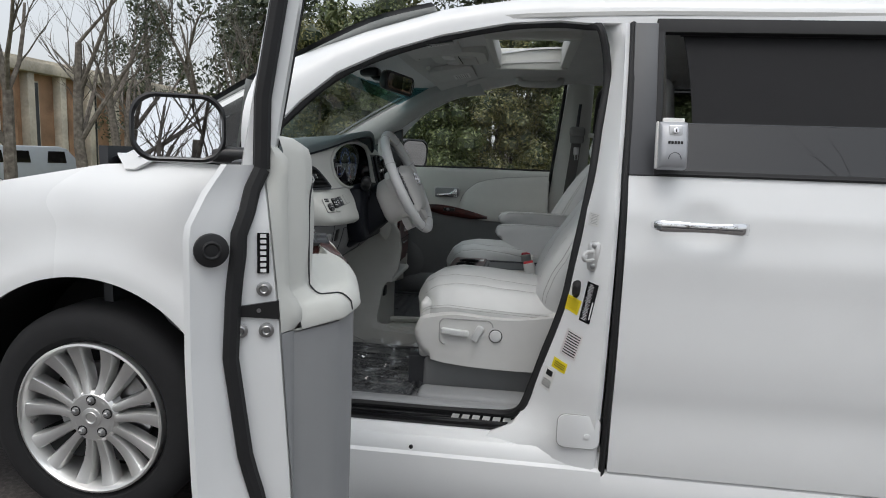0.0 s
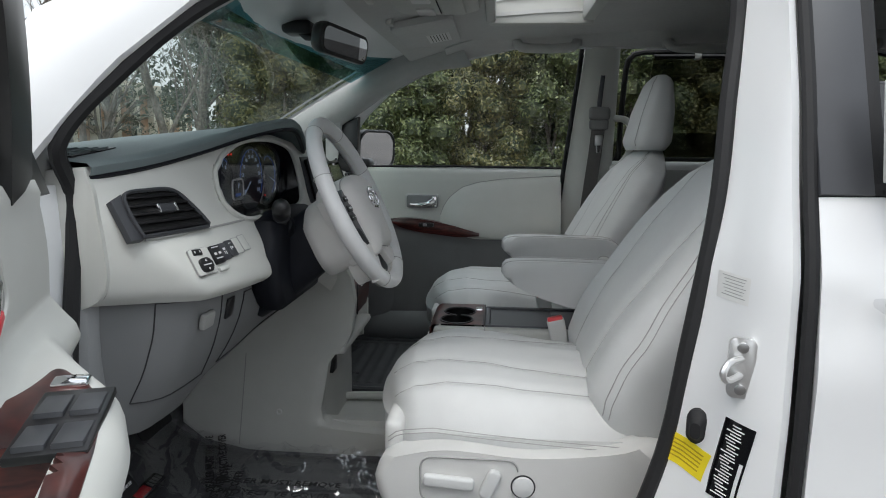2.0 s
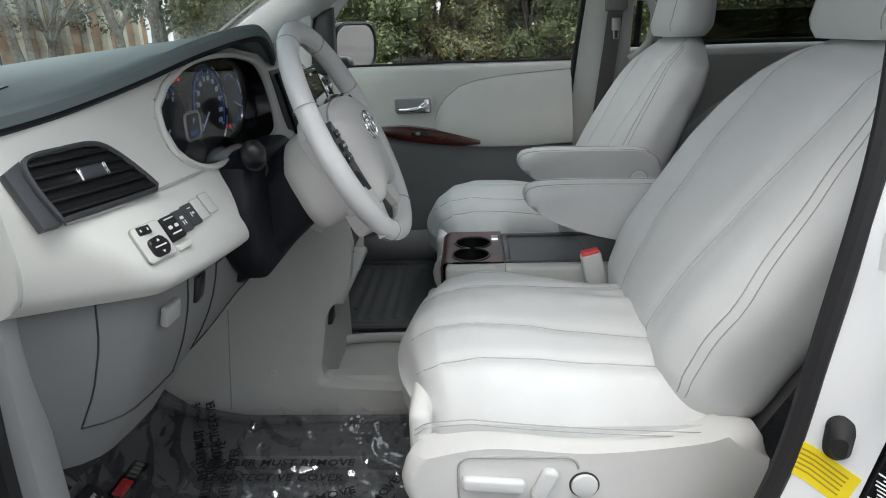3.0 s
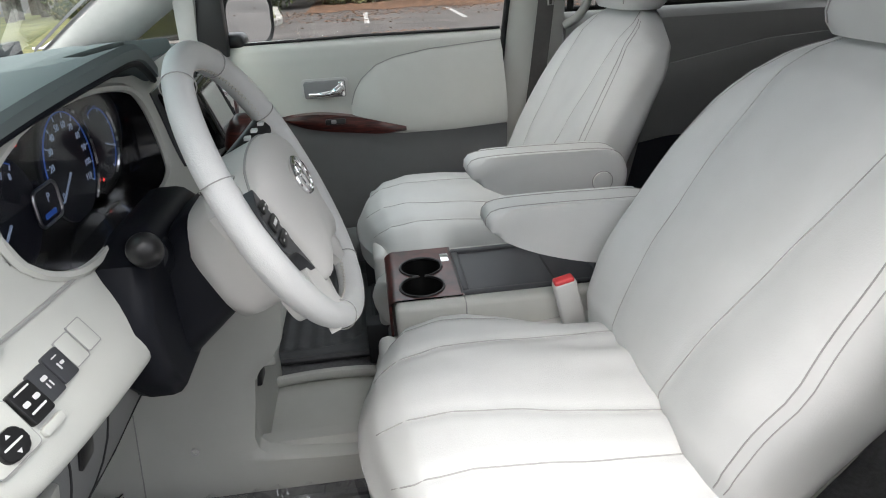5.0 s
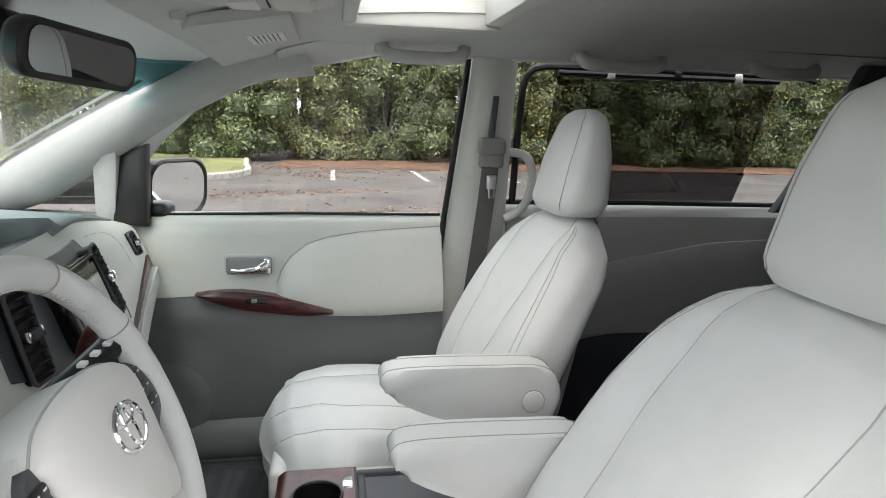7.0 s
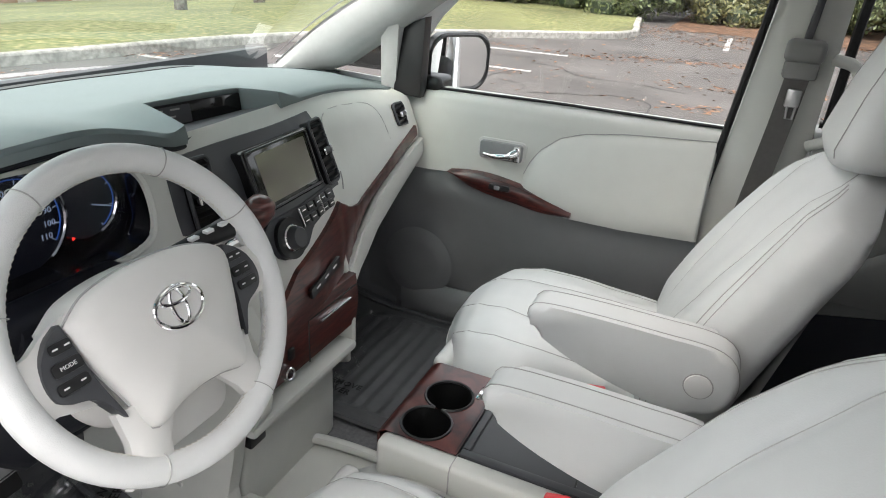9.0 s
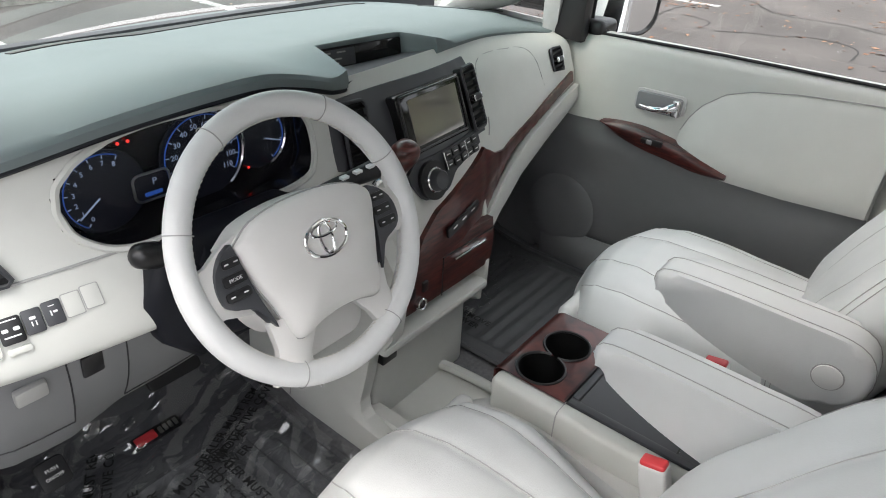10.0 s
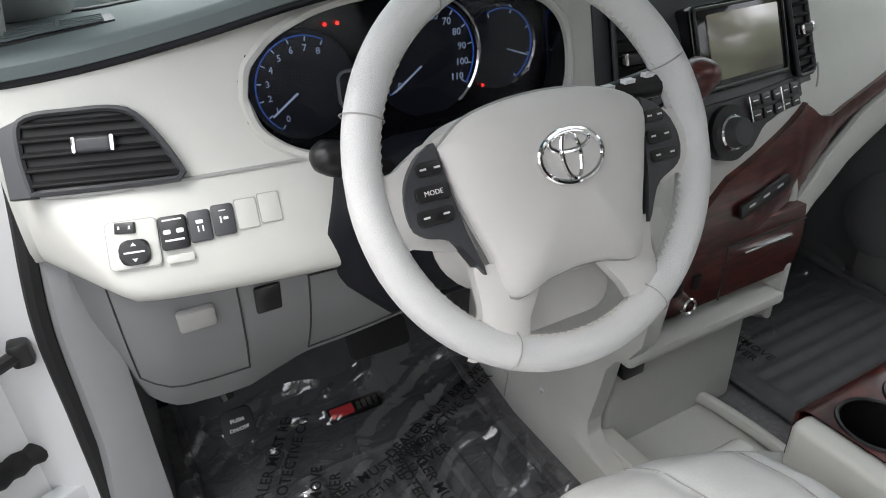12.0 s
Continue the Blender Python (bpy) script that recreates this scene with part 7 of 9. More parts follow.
# ---- floor mats and their plastic covers ----
def floor_mat(y0, y1, label, lengthwise):
    t = thing("floor_mat", label, "floor mat", "floor mats", (0.7, (y0 + y1) / 2, 0.435))

    def z_at(x):
        return lerp(x, (0.16, 0.30, 0.42, 0.55, 1.0), (0.725, 0.548, 0.466, 0.443, 0.441))
    yc, half = (y0 + y1) / 2, (y1 - y0) / 2

    def rib(x, y):
        field = ((y - yc) / (half * 0.80)) ** 4 + ((x - 0.74) / 0.21) ** 4
        wave = math.sin((y - yc) * 2 * math.pi / 0.046) if lengthwise else math.sin(x * 2 * math.pi / 0.040)
        return 0.006 * max(0.0, min(1.0, 0.5 + 1.6 * wave)) * (field < 1) + 0.007 * math.exp(-((field - 1.25) / 0.22) ** 2)
    part("mat", sheet([[(x, y, z_at(x) + rib(x, y)) for y in np.linspace(y0, y1, 86)] for x in np.arange(0.24, 0.98, 0.009)], 0.006, (0, 0, -1)), MAT, t, "ribbed dark rubber mat")
    part("mat_edge", tube([(x, y, z_at(x) + 0.006) for x, y in [(x, y0) for x in np.linspace(0.26, 0.97, 12)] + [(0.97, y) for y in np.linspace(y0, y1, 8)] + [(x, y1) for x in np.linspace(0.97, 0.26, 12)]], 0.008, 6), MAT, t)
    return t, z_at


dmat, mat_z = floor_mat(-0.80, -0.27, "dark rubber driver's floor mat under plastic film", True)
floor_mat(0.20, 0.74, "dark rubber passenger floor mat partly under plastic film", False)
bd = basis((0.42, -0.50, mat_z(0.42) + 0.006), (0, 1, 0), (0.35, 0, 0.94))
bg = part("badge", prism(rounded(0.105, 0.03, 0.003, 3), -0.003, 0.004, "z", 0.001, 2, bd), BLACK, dmat, "black badge with a red block")
part("red_block", prism(rounded(0.045, 0.021, 0.002, 2, -0.025, 0), 0.004, 0.005, "z", 0, 2, bd), RED, bg)
for k in range(4):
    part("letter_bar", prism(rounded(0.008, 0.016, 0.001, 2, 0.008 + 0.0115 * k, 0), 0.004, 0.005, "z", 0, 2, bd), STEEL, bg)


def film(y0, y1, x0, x1, lines, seed, label, crease=1.0):
    """A crinkled clear plastic cover lying on the mat, with printed warnings."""
    t = thing("plastic_cover", label, "plastic film", "plastic covers", ((x0 + x1) / 2, (y0 + y1) / 2, 0.45))

    def z(x, y):
        f = noise.noise((x * 9, y * 9, seed)) * 0.008 + (0.5 - abs(noise.noise((x * 15 + y * 6, y * 9, seed + 4)))) ** 3 * 0.09 * crease + (0.5 - abs(noise.noise((x * 30, y * 34 - x * 12, seed)))) ** 3 * 0.012 * crease
        return mat_z(x) + 0.012 + f + 0.02 * max(abs((y - (y0 + y1) / 2) / (y1 - y0)) - 0.38, 0) * 4
    sh = part("film", sheet([[(x + 0.02 * noise.noise((y * 7, seed, 0)), y + 0.02 * noise.noise((x * 7, seed, 3)), z(x, y)) for y in np.linspace(y0, y1, 110)] for x in np.linspace(x0, x1, 120)]), CLEAR_FILM, t, "crinkled clear plastic film", 80)
    sh.visible_shadow = False
    for text, x, y, turn, size in lines:
        words(text, size, Matrix.Translation((x, y, z(x, y) + 0.004)) @ Matrix.Rotation(radians(turn), 4, "Z"), INK, t, "printed_warning", 0.0003, "CENTER", 1.05, 0, 0.0004)


COVER = ["DEALER MUST REMOVE", "PROTECTIVE COVER"]


def warning(x, y, turn, size=0.027):
    a = radians(turn)
    dx, dy = math.sin(a) * size * 1.15, -math.cos(a) * size * 1.15
    return [(COVER[0], x, y, turn, size), (COVER[1], x + dx, y + dy, turn, size)]


film(-0.81, -0.26, 0.36, 1.02, warning(0.70, -0.45, 0) + warning(0.66, -0.66, 160) + warning(0.50, -0.36, 115) + warning(0.86, -0.60, 60) + warning(0.66, -0.76, 80) + warning(0.58, -0.52, 100) + warning(0.72, -0.56, 20) + warning(0.46, -0.66, 150), 3.0, "clear plastic film with black warnings on the driver's mat", 1.35)
film(0.18, 0.70, 0.34, 0.66, warning(0.50, 0.42, 95) + warning(0.58, 0.30, 0) + warning(0.48, 0.58, 120), 8.0, "clear plastic film with black warnings on the passenger mat", 0.45)

# ---- roof fittings ----
rv = thing("rear_view_mirror", "black-framed rear-view mirror on the windscreen", "mirror", at=(0.74, -0.01, 1.49))
rm = basis((0.765, -0.035, 1.497), (0.32, 0.945, -0.05), (0.945, -0.32, -0.14))
part("housing", loft([[rm @ Vector((a * k, b * k, z)) for a, b in rounded(0.235, 0.078, 0.03, 8)] for z, k in ((0.010, 0.97), (0.006, 1.0), (-0.008, 1.0), (-0.025, 0.92), (-0.04, 0.7), (-0.046, 0.3))]), BLACK, rv, "black mirror housing")
part("glass", prism(rounded(0.21, 0.058, 0.02, 8), 0.010, 0.0125, "z", 0, 2, rm), DARKENED_MIRROR, rv)
part("stem", tube([rm @ Vector((0, 0.01, -0.04)), (0.66, -0.01, 1.52), (0.63, -0.01, 1.545)], 0.011, 10), BLACK, rv)
part("sensor_box", box(0.60, 0.68, -0.045, 0.03, 1.525, 1.56, 0.012, 3), BLACK, rv)
for s in (-1, 1):
    vz = thing("sun_visor", "light grey sun visor folded up", "sun visor", "sun visors", (0.92, s * 0.38, 1.60))
    vm = Matrix.Translation((0.945, s * 0.40, 1.598)) @ Matrix.Rotation(radians(-10), 4, "Y")
    part("board", prism(rounded(0.19, 0.44, 0.03, 5), -0.012, 0.008, "z", 0.007, 3, vm), HEADLINER, vz)
    lb = part("warning_label", prism(rounded(0.075, 0.15, 0.002, 2, 0.03, 0.06 * s), -0.0128, -0.0122, "z", 0, 2, vm), PAPER, vz, "white airbag warning label")
    for k in range(6):
        part("print_bar", prism(rounded(0.0025, 0.12, 0.0005, 1, 0.005 + 0.010 * k, 0.058 * s), -0.0134, -0.0129, "z", 0, 2, vm), INK, lb)
    part("hinge_clip", box(0.85, 0.87, s * 0.15 - 0.02, s * 0.15 + 0.02, 1.575, 1.60, 0.005), BEIGE, vz)
oc = thing("overhead_console", "light grey overhead console with map lamps", "overhead console", at=(0.99, 0.0, 1.62))
part("body", loft([[Vector((a, b, z)) for a, b in rounded(w, h, 0.04, 6, 1.0, 0.0)] for z, w, h in ((1.645, 0.25, 0.30), (1.61, 0.24, 0.28), (1.60, 0.20, 0.24))]), BEIGE, oc)
for s in (-1, 1):
    part("map_lamp", box(0.95, 1.0, s * 0.075 - 0.035, s * 0.075 + 0.035, 1.594, 1.602, 0.004), PAPER, oc, "white map lamp lens")
part("glasses_lid", box(1.02, 1.085, -0.10, 0.10, 1.594, 1.603, 0.006), BEIGE, oc)
part("lid_gap", tube([(1.015, y, 1.5995) for y in np.linspace(-0.1, 0.1, 5)], 0.002, 5), SEAM_DARK, oc)
for x0, x1, y in ((1.24, 1.46, 0.69), (1.78, 2.02, 0.69), (2.3, 2.5, 0.69)):
    gh = thing("grab_handle", "light grey grab handle over the side window", "grab handle", "grab handles", ((x0 + x1) / 2, y, 1.60))
    part("bar", tube(spline([(x0, y + 0.01, 1.622), (x0 + 0.012, y - 0.022, 1.594), (x0 + 0.05, y - 0.030, 1.586), (x1 - 0.05, y - 0.030, 1.586), (x1 - 0.012, y - 0.022, 1.594), (x1, y + 0.01, 1.622)], 24), 0.017, 10), HEADLINER, gh)
    for x in (x0, x1):
        part("end_cap", box(x - 0.016, x + 0.016, y - 0.01, y + 0.02, 1.595, 1.635, 0.006), HEADLINER, gh)

# ---- small things on the driver's pillar and sill ----
def pillar_pose(x, z, turn=0.0):
    """A pose on the pillar's slanting jamb, facing outwards."""
    u = (x - seal_x(z)) / max(1.565 - seal_x(z), 0.01)
    zin = lerp(z, (0.3, 0.5, 1.0, 1.3, 1.6), (0.02, 0.10, 0.115, 0.085, 0.055))
    y = -side_y(z) + lerp(u, (0, 0.12, 0.30, 0.48, 0.62, 0.93), (zin, 0.9 * zin, 0.55 * zin, 0.03, 0.012, 0.0))
    return basis((x, y - 0.003, z), (0.80, -0.55, 0), (-0.45, -0.85, 0)) @ Matrix.Rotation(radians(turn), 4, "Z")


sk = thing("door_striker", "zinc door striker bolted to the pillar", "striker", at=(1.512, -0.95, 0.96))
skm = basis((1.50, -0.952, 0.955), (1, -0.1, 0), (-0.25, -0.97, 0))
part("plate", prism(rounded(0.033, 0.080, 0.010, 5), -0.006, 0.003, "z", 0.001, 2, skm), ALLOY, sk)
part("loop", tube(spline([skm @ Vector((0, 0.012, 0)), skm @ Vector((-0.018, 0.012, 0.028)), skm @ Vector((-0.024, 0.0, 0.036)), skm @ Vector((-0.018, -0.010, 0.028)), skm @ Vector((0, -0.010, 0))], 20), 0.0045, 8), ALLOY, sk)
for b in (-0.028, 0.028):
    part("screw", disc(skm @ Matrix.Translation((0, b, 0.003)), 0.007, 0, 0.004, 20, 0.001), STEEL, sk)
pm1 = pillar_pose(1.468, 0.852)
tagged(part("door_switch", loft([[pm1 @ Vector((a * k, b * k, z)) for a, b in rounded(0.03, 0.05, 0.014, 6)] for z, k in ((-0.004, 1.0), (0.004, 1.0), (0.008, 0.8), (0.014, 0.6), (0.02, 0.45))]), RUBBER), "black rubber door switch on the pillar", "door switch")


def pillar_y(x, z):
    """The outer face of the pillar at a place."""
    a, edge = seal_x(z), lerp(z, (0.3, 1.18, 1.6), (1.546, 1.560, 1.578))
    zin = lerp(z, (0.3, 0.5, 1.0, 1.3, 1.6), (0.02, 0.10, 0.115, 0.09, 0.07))
    span = edge - a
    return -side_y(z) + lerp(x, (a, a + 0.12 * span, a + 0.30 * span, a + 0.48 * span, a + 0.62 * span, edge - 0.014), (zin, 0.9 * zin, 0.55 * zin, 0.03, 0.012, 0.0))


def stuck(x, z, w, h, turn, out, a0=0.0, b0=0.0):
    """A thin patch that follows the pillar's face."""
    c, q = math.cos(radians(turn)), math.sin(radians(turn))
    rows = []
    for a in np.linspace(-w / 2, w / 2, 7):
        row = []
        for b in np.linspace(-h / 2, h / 2, 9):
            px, pz = x + (a + a0) * c - (b + b0) * q, z + (a + a0) * q + (b + b0) * c
            row.append((px, pillar_y(px, pz) - out, pz))
        rows.append(row)
    return sheet(rows, 0.0008, (0, 1, 0))


def sticker(name, x, z, w, h, turn, mat, label, bars, bar_mat):
    s_ = part(name, stuck(x, z, w, h, turn, 0.0016), mat, None)
    tagged(s_, label, "label", "pillar labels")
    for a, b, ww, hh in bars:
        part("print_bar", stuck(x, z, ww, hh, turn, 0.0028, a, b), bar_mat, s_)


LEANS = -14
sticker("yellow_label", 1.452, 0.808, 0.045, 0.042, LEANS, YELLOW, "yellow warning label on the pillar", [(0, 0.013 - 0.006 * k, 0.034, 0.0022) for k in range(5)], AMBER_INK)
PRINT = [(0.0, 0.007), (0.002, 0.010), (-0.001, 0.012), (0.001, 0.009), (0.0, 0.013), (-0.002, 0.008), (0.001, 0.011)]
sticker("black_label", 1.495, 0.826, 0.026, 0.112, -9, GLOSS, "black specification label on the pillar", [(PRINT[k % 7][0] - 0.003, 0.050 - 0.0043 * k, PRINT[k % 7][1], 0.0016) for k in range(24)] + [(0.009, -0.02, 0.003, 0.05)], WHITE_INK)
sticker("white_label", 1.499, 1.050, 0.022, 0.036, -4, PAPER, "small white printed label above the striker", [(0, 0.014 - 0.0042 * k, 0.016 - 0.002 * (k % 3), 0.001) for k in range(7)], GREY_LIGHT)
sticker("white_label", 1.458, 0.700, 0.040, 0.075, LEANS, PAPER, "white tyre pressure label on the pillar", [(0, 0.030 - 0.0075 * k, 0.032, 0.003) for k in range(9)], INK)
sticker("yellow_label", 1.430, 0.633, 0.036, 0.030, LEANS, YELLOW, "small yellow caution label on the pillar", [(0, 0.006 - 0.006 * k, 0.026, 0.002) for k in range(3)], INK)
sticker("white_label", 1.400, 0.585, 0.030, 0.065, LEANS, PAPER, "white round-symbol label on the pillar", [(0, -0.004 - 0.006 * k, 0.022, 0.002) for k in range(4)] + [(0, 0.018, 0.016, 0.016)], INK)
pc = basis((1.49, -side_y(0.46) + 0.002, 0.462), (1, 0, 0), (0, -1, 0))
acc = part("pillar_cover", prism(rounded(0.115, 0.095, 0.022, 5), -0.004, 0.003, "z", 0.001, 2, pc), PAINT, None)
tagged(acc, "white plastic access cover at the foot of the pillar", "cover")
part("clip", disc(pc @ Matrix.Translation((0.025, -0.012, 0.003)), 0.009, 0, 0.003, 20, 0.001), PAINT, acc)
part("cover_gap", tube([pc @ Vector((a, b, 0.0005)) for a, b in rounded(0.118, 0.098, 0.023, 5)], 0.0012, 5, True), SEAM, acc)
for k in range(6):
    part("name_bar", prism([(-0.012, -0.010), (0.010, -0.010), (0.013, 0.010), (-0.009, 0.010)], 0, 0.001, "z", 0, 2, basis((1.135 + 0.031 * k, -0.868, 0.4335), (1, 0, 0), (0, -0.25, 0.97))), ALLOY, plate)
tagged(part("drain_plug", disc(basis((1.02, -0.971, 0.372), (1, 0, 0), (0, -1, 0.1)), 0.006, -0.002, 0.003, 14), BLACK), "small black plug in the sill", "plug")

# ---- key lockbox hung on the sliding door's window ----
lk = thing("key_lockbox", "grey metal key lockbox hung on the sliding door window", "lockbox", at=(1.72, -0.955, 1.19))
lm_ = basis((1.672, -0.985, 1.256), (1, 0, 0), (0, -0.985, 0.17)) @ Matrix.Scale(0.84, 4)
front = [(0.0, -0.072, 0.022), (0.0, -0.066, 0.030), (0, -0.03, 0.036), (0, 0.02, 0.034), (0, 0.05, 0.026), (0, 0.066, 0.016), (0, 0.070, 0.008)]
part("body", loft([[lm_ @ Vector((a, y, z)) for a, z in ((-0.040, -0.020), (-0.040, d * 0.72), (-0.034, d * 0.95), (-0.02, d), (0.02, d), (0.034, d * 0.95), (0.040, d * 0.72), (0.040, -0.020))] for _, y, d in front]), LOCK_METAL, lk, "grey cast metal body", 50)
part("hanger", join(box(-0.030, 0.034, 0.055, 0.085, -0.012, 0.0, 0.003, 2, lm_), box(-0.046, -0.040, -0.07, 0.075, -0.026, -0.004, 0.002, 2, lm_)), PAPER, lk, "white hanger")
part("lock_plate", prism(rounded(0.040, 0.034, 0.004, 3, 0.002, 0.038), 0.026, 0.033, "z", 0.002, 2, lm_), STEEL, lk)
part("key_cylinder", disc(lm_ @ Matrix.Translation((0.002, 0.038, 0.033)), 0.009, 0, 0.006, 24, 0.001), CHROME, lk, "round key cylinder")
part("keyhole", box(-0.0015, 0.0015, -0.005, 0.005, 0.006, 0.0068, 0, 2, lm_ @ Matrix.Translation((0.002, 0.038, 0.033))), BLACK, lk)
for k in range(5):
    part("name_bar", prism(rounded(0.0068, 0.0085, 0.001, 2, -0.016 + 0.009 * k, 0.002), 0.0352, 0.0368, "z", 0, 2, lm_), INK, lk)
part("thumb_arc", tube([lm_ @ Vector((0.002 + 0.018 * math.cos(a), -0.048 + 0.02 * math.sin(a), 0.0355)) for a in np.linspace(0, math.pi, 16)], 0.001, 5), GREY_TRIM, lk)
part("window_lip", tube([(1.65, -0.95, 1.182), (2.6, -0.95, 1.186)], 0.004, 6), RUBBER, slide)

# window shade behind the driver-side sliding window
ds = thing("window_shade", "black mesh roller shade behind the driver-side window", "sun shade", at=(2.1, -0.88, 1.4))
part("cloth", sheet([[(1.748 - 0.026 * k**3, -0.905 + 0.135 * k, 1.19 + 0.38 * k), (2.62 - 0.02 * k, -0.905 + 0.135 * k, 1.19 + 0.38 * k)] for k in np.linspace(0, 1, 12)], 0.003, (0, 1, 0)), SHADE_CLOTH, ds, "dark grey woven shade cloth")
part("top_bar", tube([(1.715, -0.768, 1.572), (2.6, -0.768, 1.572)], 0.008, 8), GREY_TRIM, ds)
for x in (1.83, 1.99):
    part("hook", box(x - 0.012, x + 0.012, -0.79, -0.77, 1.566, 1.59, 0.004), BLACK, ds)


# ---- the open front door, built shut and then swung on its hinge ----
HINGE = Vector((0.527, -0.953, 0))
SWING = -68.6
door = thing("front_door", "white front door swung open with light grey inner trim", "car door", at=HINGE)
DM = Matrix.Translation(HINGE) @ Matrix.Rotation(radians(SWING), 4, "Z")


def swung(bm):
    bmesh.ops.transform(bm, matrix=DM, verts=bm.verts)
    return bm


def dpart(name, bm, mat, parent=door, label="", angle=38):
    return part(name, swung(bm), mat, parent, label, angle)


# local frame: u along the door from the hinge, v into the cabin (outer skin at negative v), z up


def skin_v(z):
    return lerp(z, (0.30, 0.50, 0.75, 0.92, 1.10, 1.15, 1.19), (0.0, -0.024, -0.034, -0.038, -0.037, -0.014, 0.012))


def flange(z):
    """Width of the white flange between the skin's edge and the seal."""
    return lerp(z, (0.33, 0.50, 0.70, 0.77, 0.92, 1.02, 1.07, 1.12, 1.176), (0.115, 0.10, 0.083, 0.067, 0.052, 0.0565, 0.063, 0.064, 0.050))


def latch_edge(z):
    """Where the painted latch face meets the inner trim."""
    return lerp(z, (0.33, 0.70, 0.97, 1.10, 1.19), (0.126, 0.104, 0.086, 0.074, 0.064))


def rear_u(z):
    return lerp(z, (0.30, 0.42, 0.6, 0.9, 1.1, 1.18), (0.925, 0.99, 1.025, 1.04, 1.045, 1.025))


g = [[(0.0 + rear_u(z) * f, skin_v(z), z) for f in np.linspace(0, 1, 20)] for z in np.linspace(0.33, 1.17, 40)]
skin = dpart("outer_skin", sheet(g, 0.008, (0, 1, 0)), PAINT, door, "white painted outer skin")
# rear shut face: white flange, then the step in to the latch face
FU, FV = lambda z: rear_u(z) - 0.029, lambda z: skin_v(z) + flange(z)
g = []
for z in np.linspace(0.33, 1.185, 44):
    u, v, w = rear_u(z), skin_v(z), flange(z)
    g.append([(u, v, z), (u + 0.002, v + 0.008, z), (u - 0.012, v + 0.5 * w, z), (u - 0.022, v + w - 0.002, z), (u - 0.030, v + w + 0.004, z), (u - 0.031, latch_edge(z) - 0.004, z), (u - 0.040, latch_edge(z) + 0.002, z)])
dpart("shut_face", sheet(g, 0.004, (-1, 0, 0)), PAINT, door, "white painted shut face")
dpart("edge_seal", tube([(FU(z) + 0.006, FV(z) + 0.004, z) for z in np.linspace(0.34, 1.18, 30)], 0.0115, 8), RUBBER, door, "black rubber edge seal")
pl = dpart("black_plug", disc(basis((rear_u(1.073) - 0.006, skin_v(1.073) + 0.034, 1.073), (0, 1, 0), (1, 0.25, 0)), 0.0225, -0.004, 0.005, 28, 0.002), BLACK, door, "round black rubber plug")
dpart("plug_ring", disc(basis((rear_u(1.073) - 0.006, skin_v(1.073) + 0.034, 1.073), (0, 1, 0), (1, 0.25, 0)), 0.013, 0.004, 0.008, 24, 0.002, 0.008), RUBBER, pl)
lt = dpart("latch", join(prism([(-0.033, -0.008), (0.027, -0.013), (0.027, 0.013), (-0.033, 0.005)], -0.002, 0.003, "z", 0, 2, basis((FU(0.986) + 0.001, 0.056, 0.986), (0, 1, 0), (1, 0, 0)))), BLACK, door, "black latch slot")
dpart("latch_pin", disc(basis((FU(0.986) + 0.003, 0.056, 0.986), (0, 1, 0), (1, 0, 0)), 0.003, 0, 0.003, 10), STEEL, lt)
for dv, z in ((0.063, 1.016), (0.031, 0.957), (0.066, 0.957)):
    bt = dpart("bolt", join(disc(basis((FU(z) + 0.001, dv, z), (0, 1, 0), (1, 0, 0)), 0.0105, -0.001, 0.003, 20, 0.001), disc(basis((FU(z) + 0.004, dv, z), (0, 1, 0), (1, 0, 0)), 0.007, 0, 0.003, 20, 0.001, 0.004)), STEEL, door)
vs = dpart("black_label", prism(rounded(0.016, 0.056, 0.001, 2), -0.001, 0.001, "z", 0, 2, basis((FU(1.066) + 0.001, 0.062, 1.066), (0, 1, 0), (1, 0, 0))), GLOSS, door, "black label with a vertical row of pale bars")
for k in range(7):
    dpart("print_bar", prism(rounded(0.008, 0.005, 0.0004, 1, 0, -0.024 + 0.008 * k), 0.001, 0.0014, "z", 0, 2, basis((FU(1.066) + 0.001, 0.062, 1.066), (0, 1, 0), (1, 0, 0))), WHITE_INK, vs)

# inner trim: a wall below the window, an armrest shelf with the wood switch panel, a grey lower part
def wall_v(u):
    return lerp(u, (0.0, 0.30, 0.40, 0.60, 0.80, 0.93, 0.97, 0.995), (0.062, 0.076, 0.090, 0.112, 0.126, 0.130, 0.118, 0.088))


def arm_v(u):
    return lerp(u, (0.0, 0.22, 0.30, 0.38, 0.46, 0.60, 0.80, 0.92, 0.965, 0.995), (0.085, 0.102, 0.140, 0.188, 0.206, 0.212, 0.215, 0.205, 0.175, 0.112))


def arm_z(u):
    return lerp(u, (0.0, 0.30, 0.50, 0.75, 0.92, 0.97, 0.995), (1.025, 1.022, 1.006, 1.008, 1.000, 0.990, 0.982))


def split_z(u):
    return lerp(u, (0.0, 0.4, 0.93, 0.995), (0.985, 0.970, 0.963, 0.950))


def shelf(u, f):
    """A point of the armrest's top: f 0 at the wall, 1 at the rounded inner edge."""
    w, a, z = wall_v(u), arm_v(u), arm_z(u)
    v = w + (a - w) * f
    wide = max(a - w, 0.001)
    drop = 0.055 * bell(u, 0.565, 0.075) ** 0.5 * max(0.0, min(1.0, (0.62 - f) / 0.12)) if 0.49 < u < 0.64 else 0.0
    up = 0.022 * max(1 - f * wide / 0.022, 0) ** 2
    down = 0.016 * max(1 - (1 - f) * wide / 0.02, 0) ** 2
    return (u, v, z + up - down - drop)


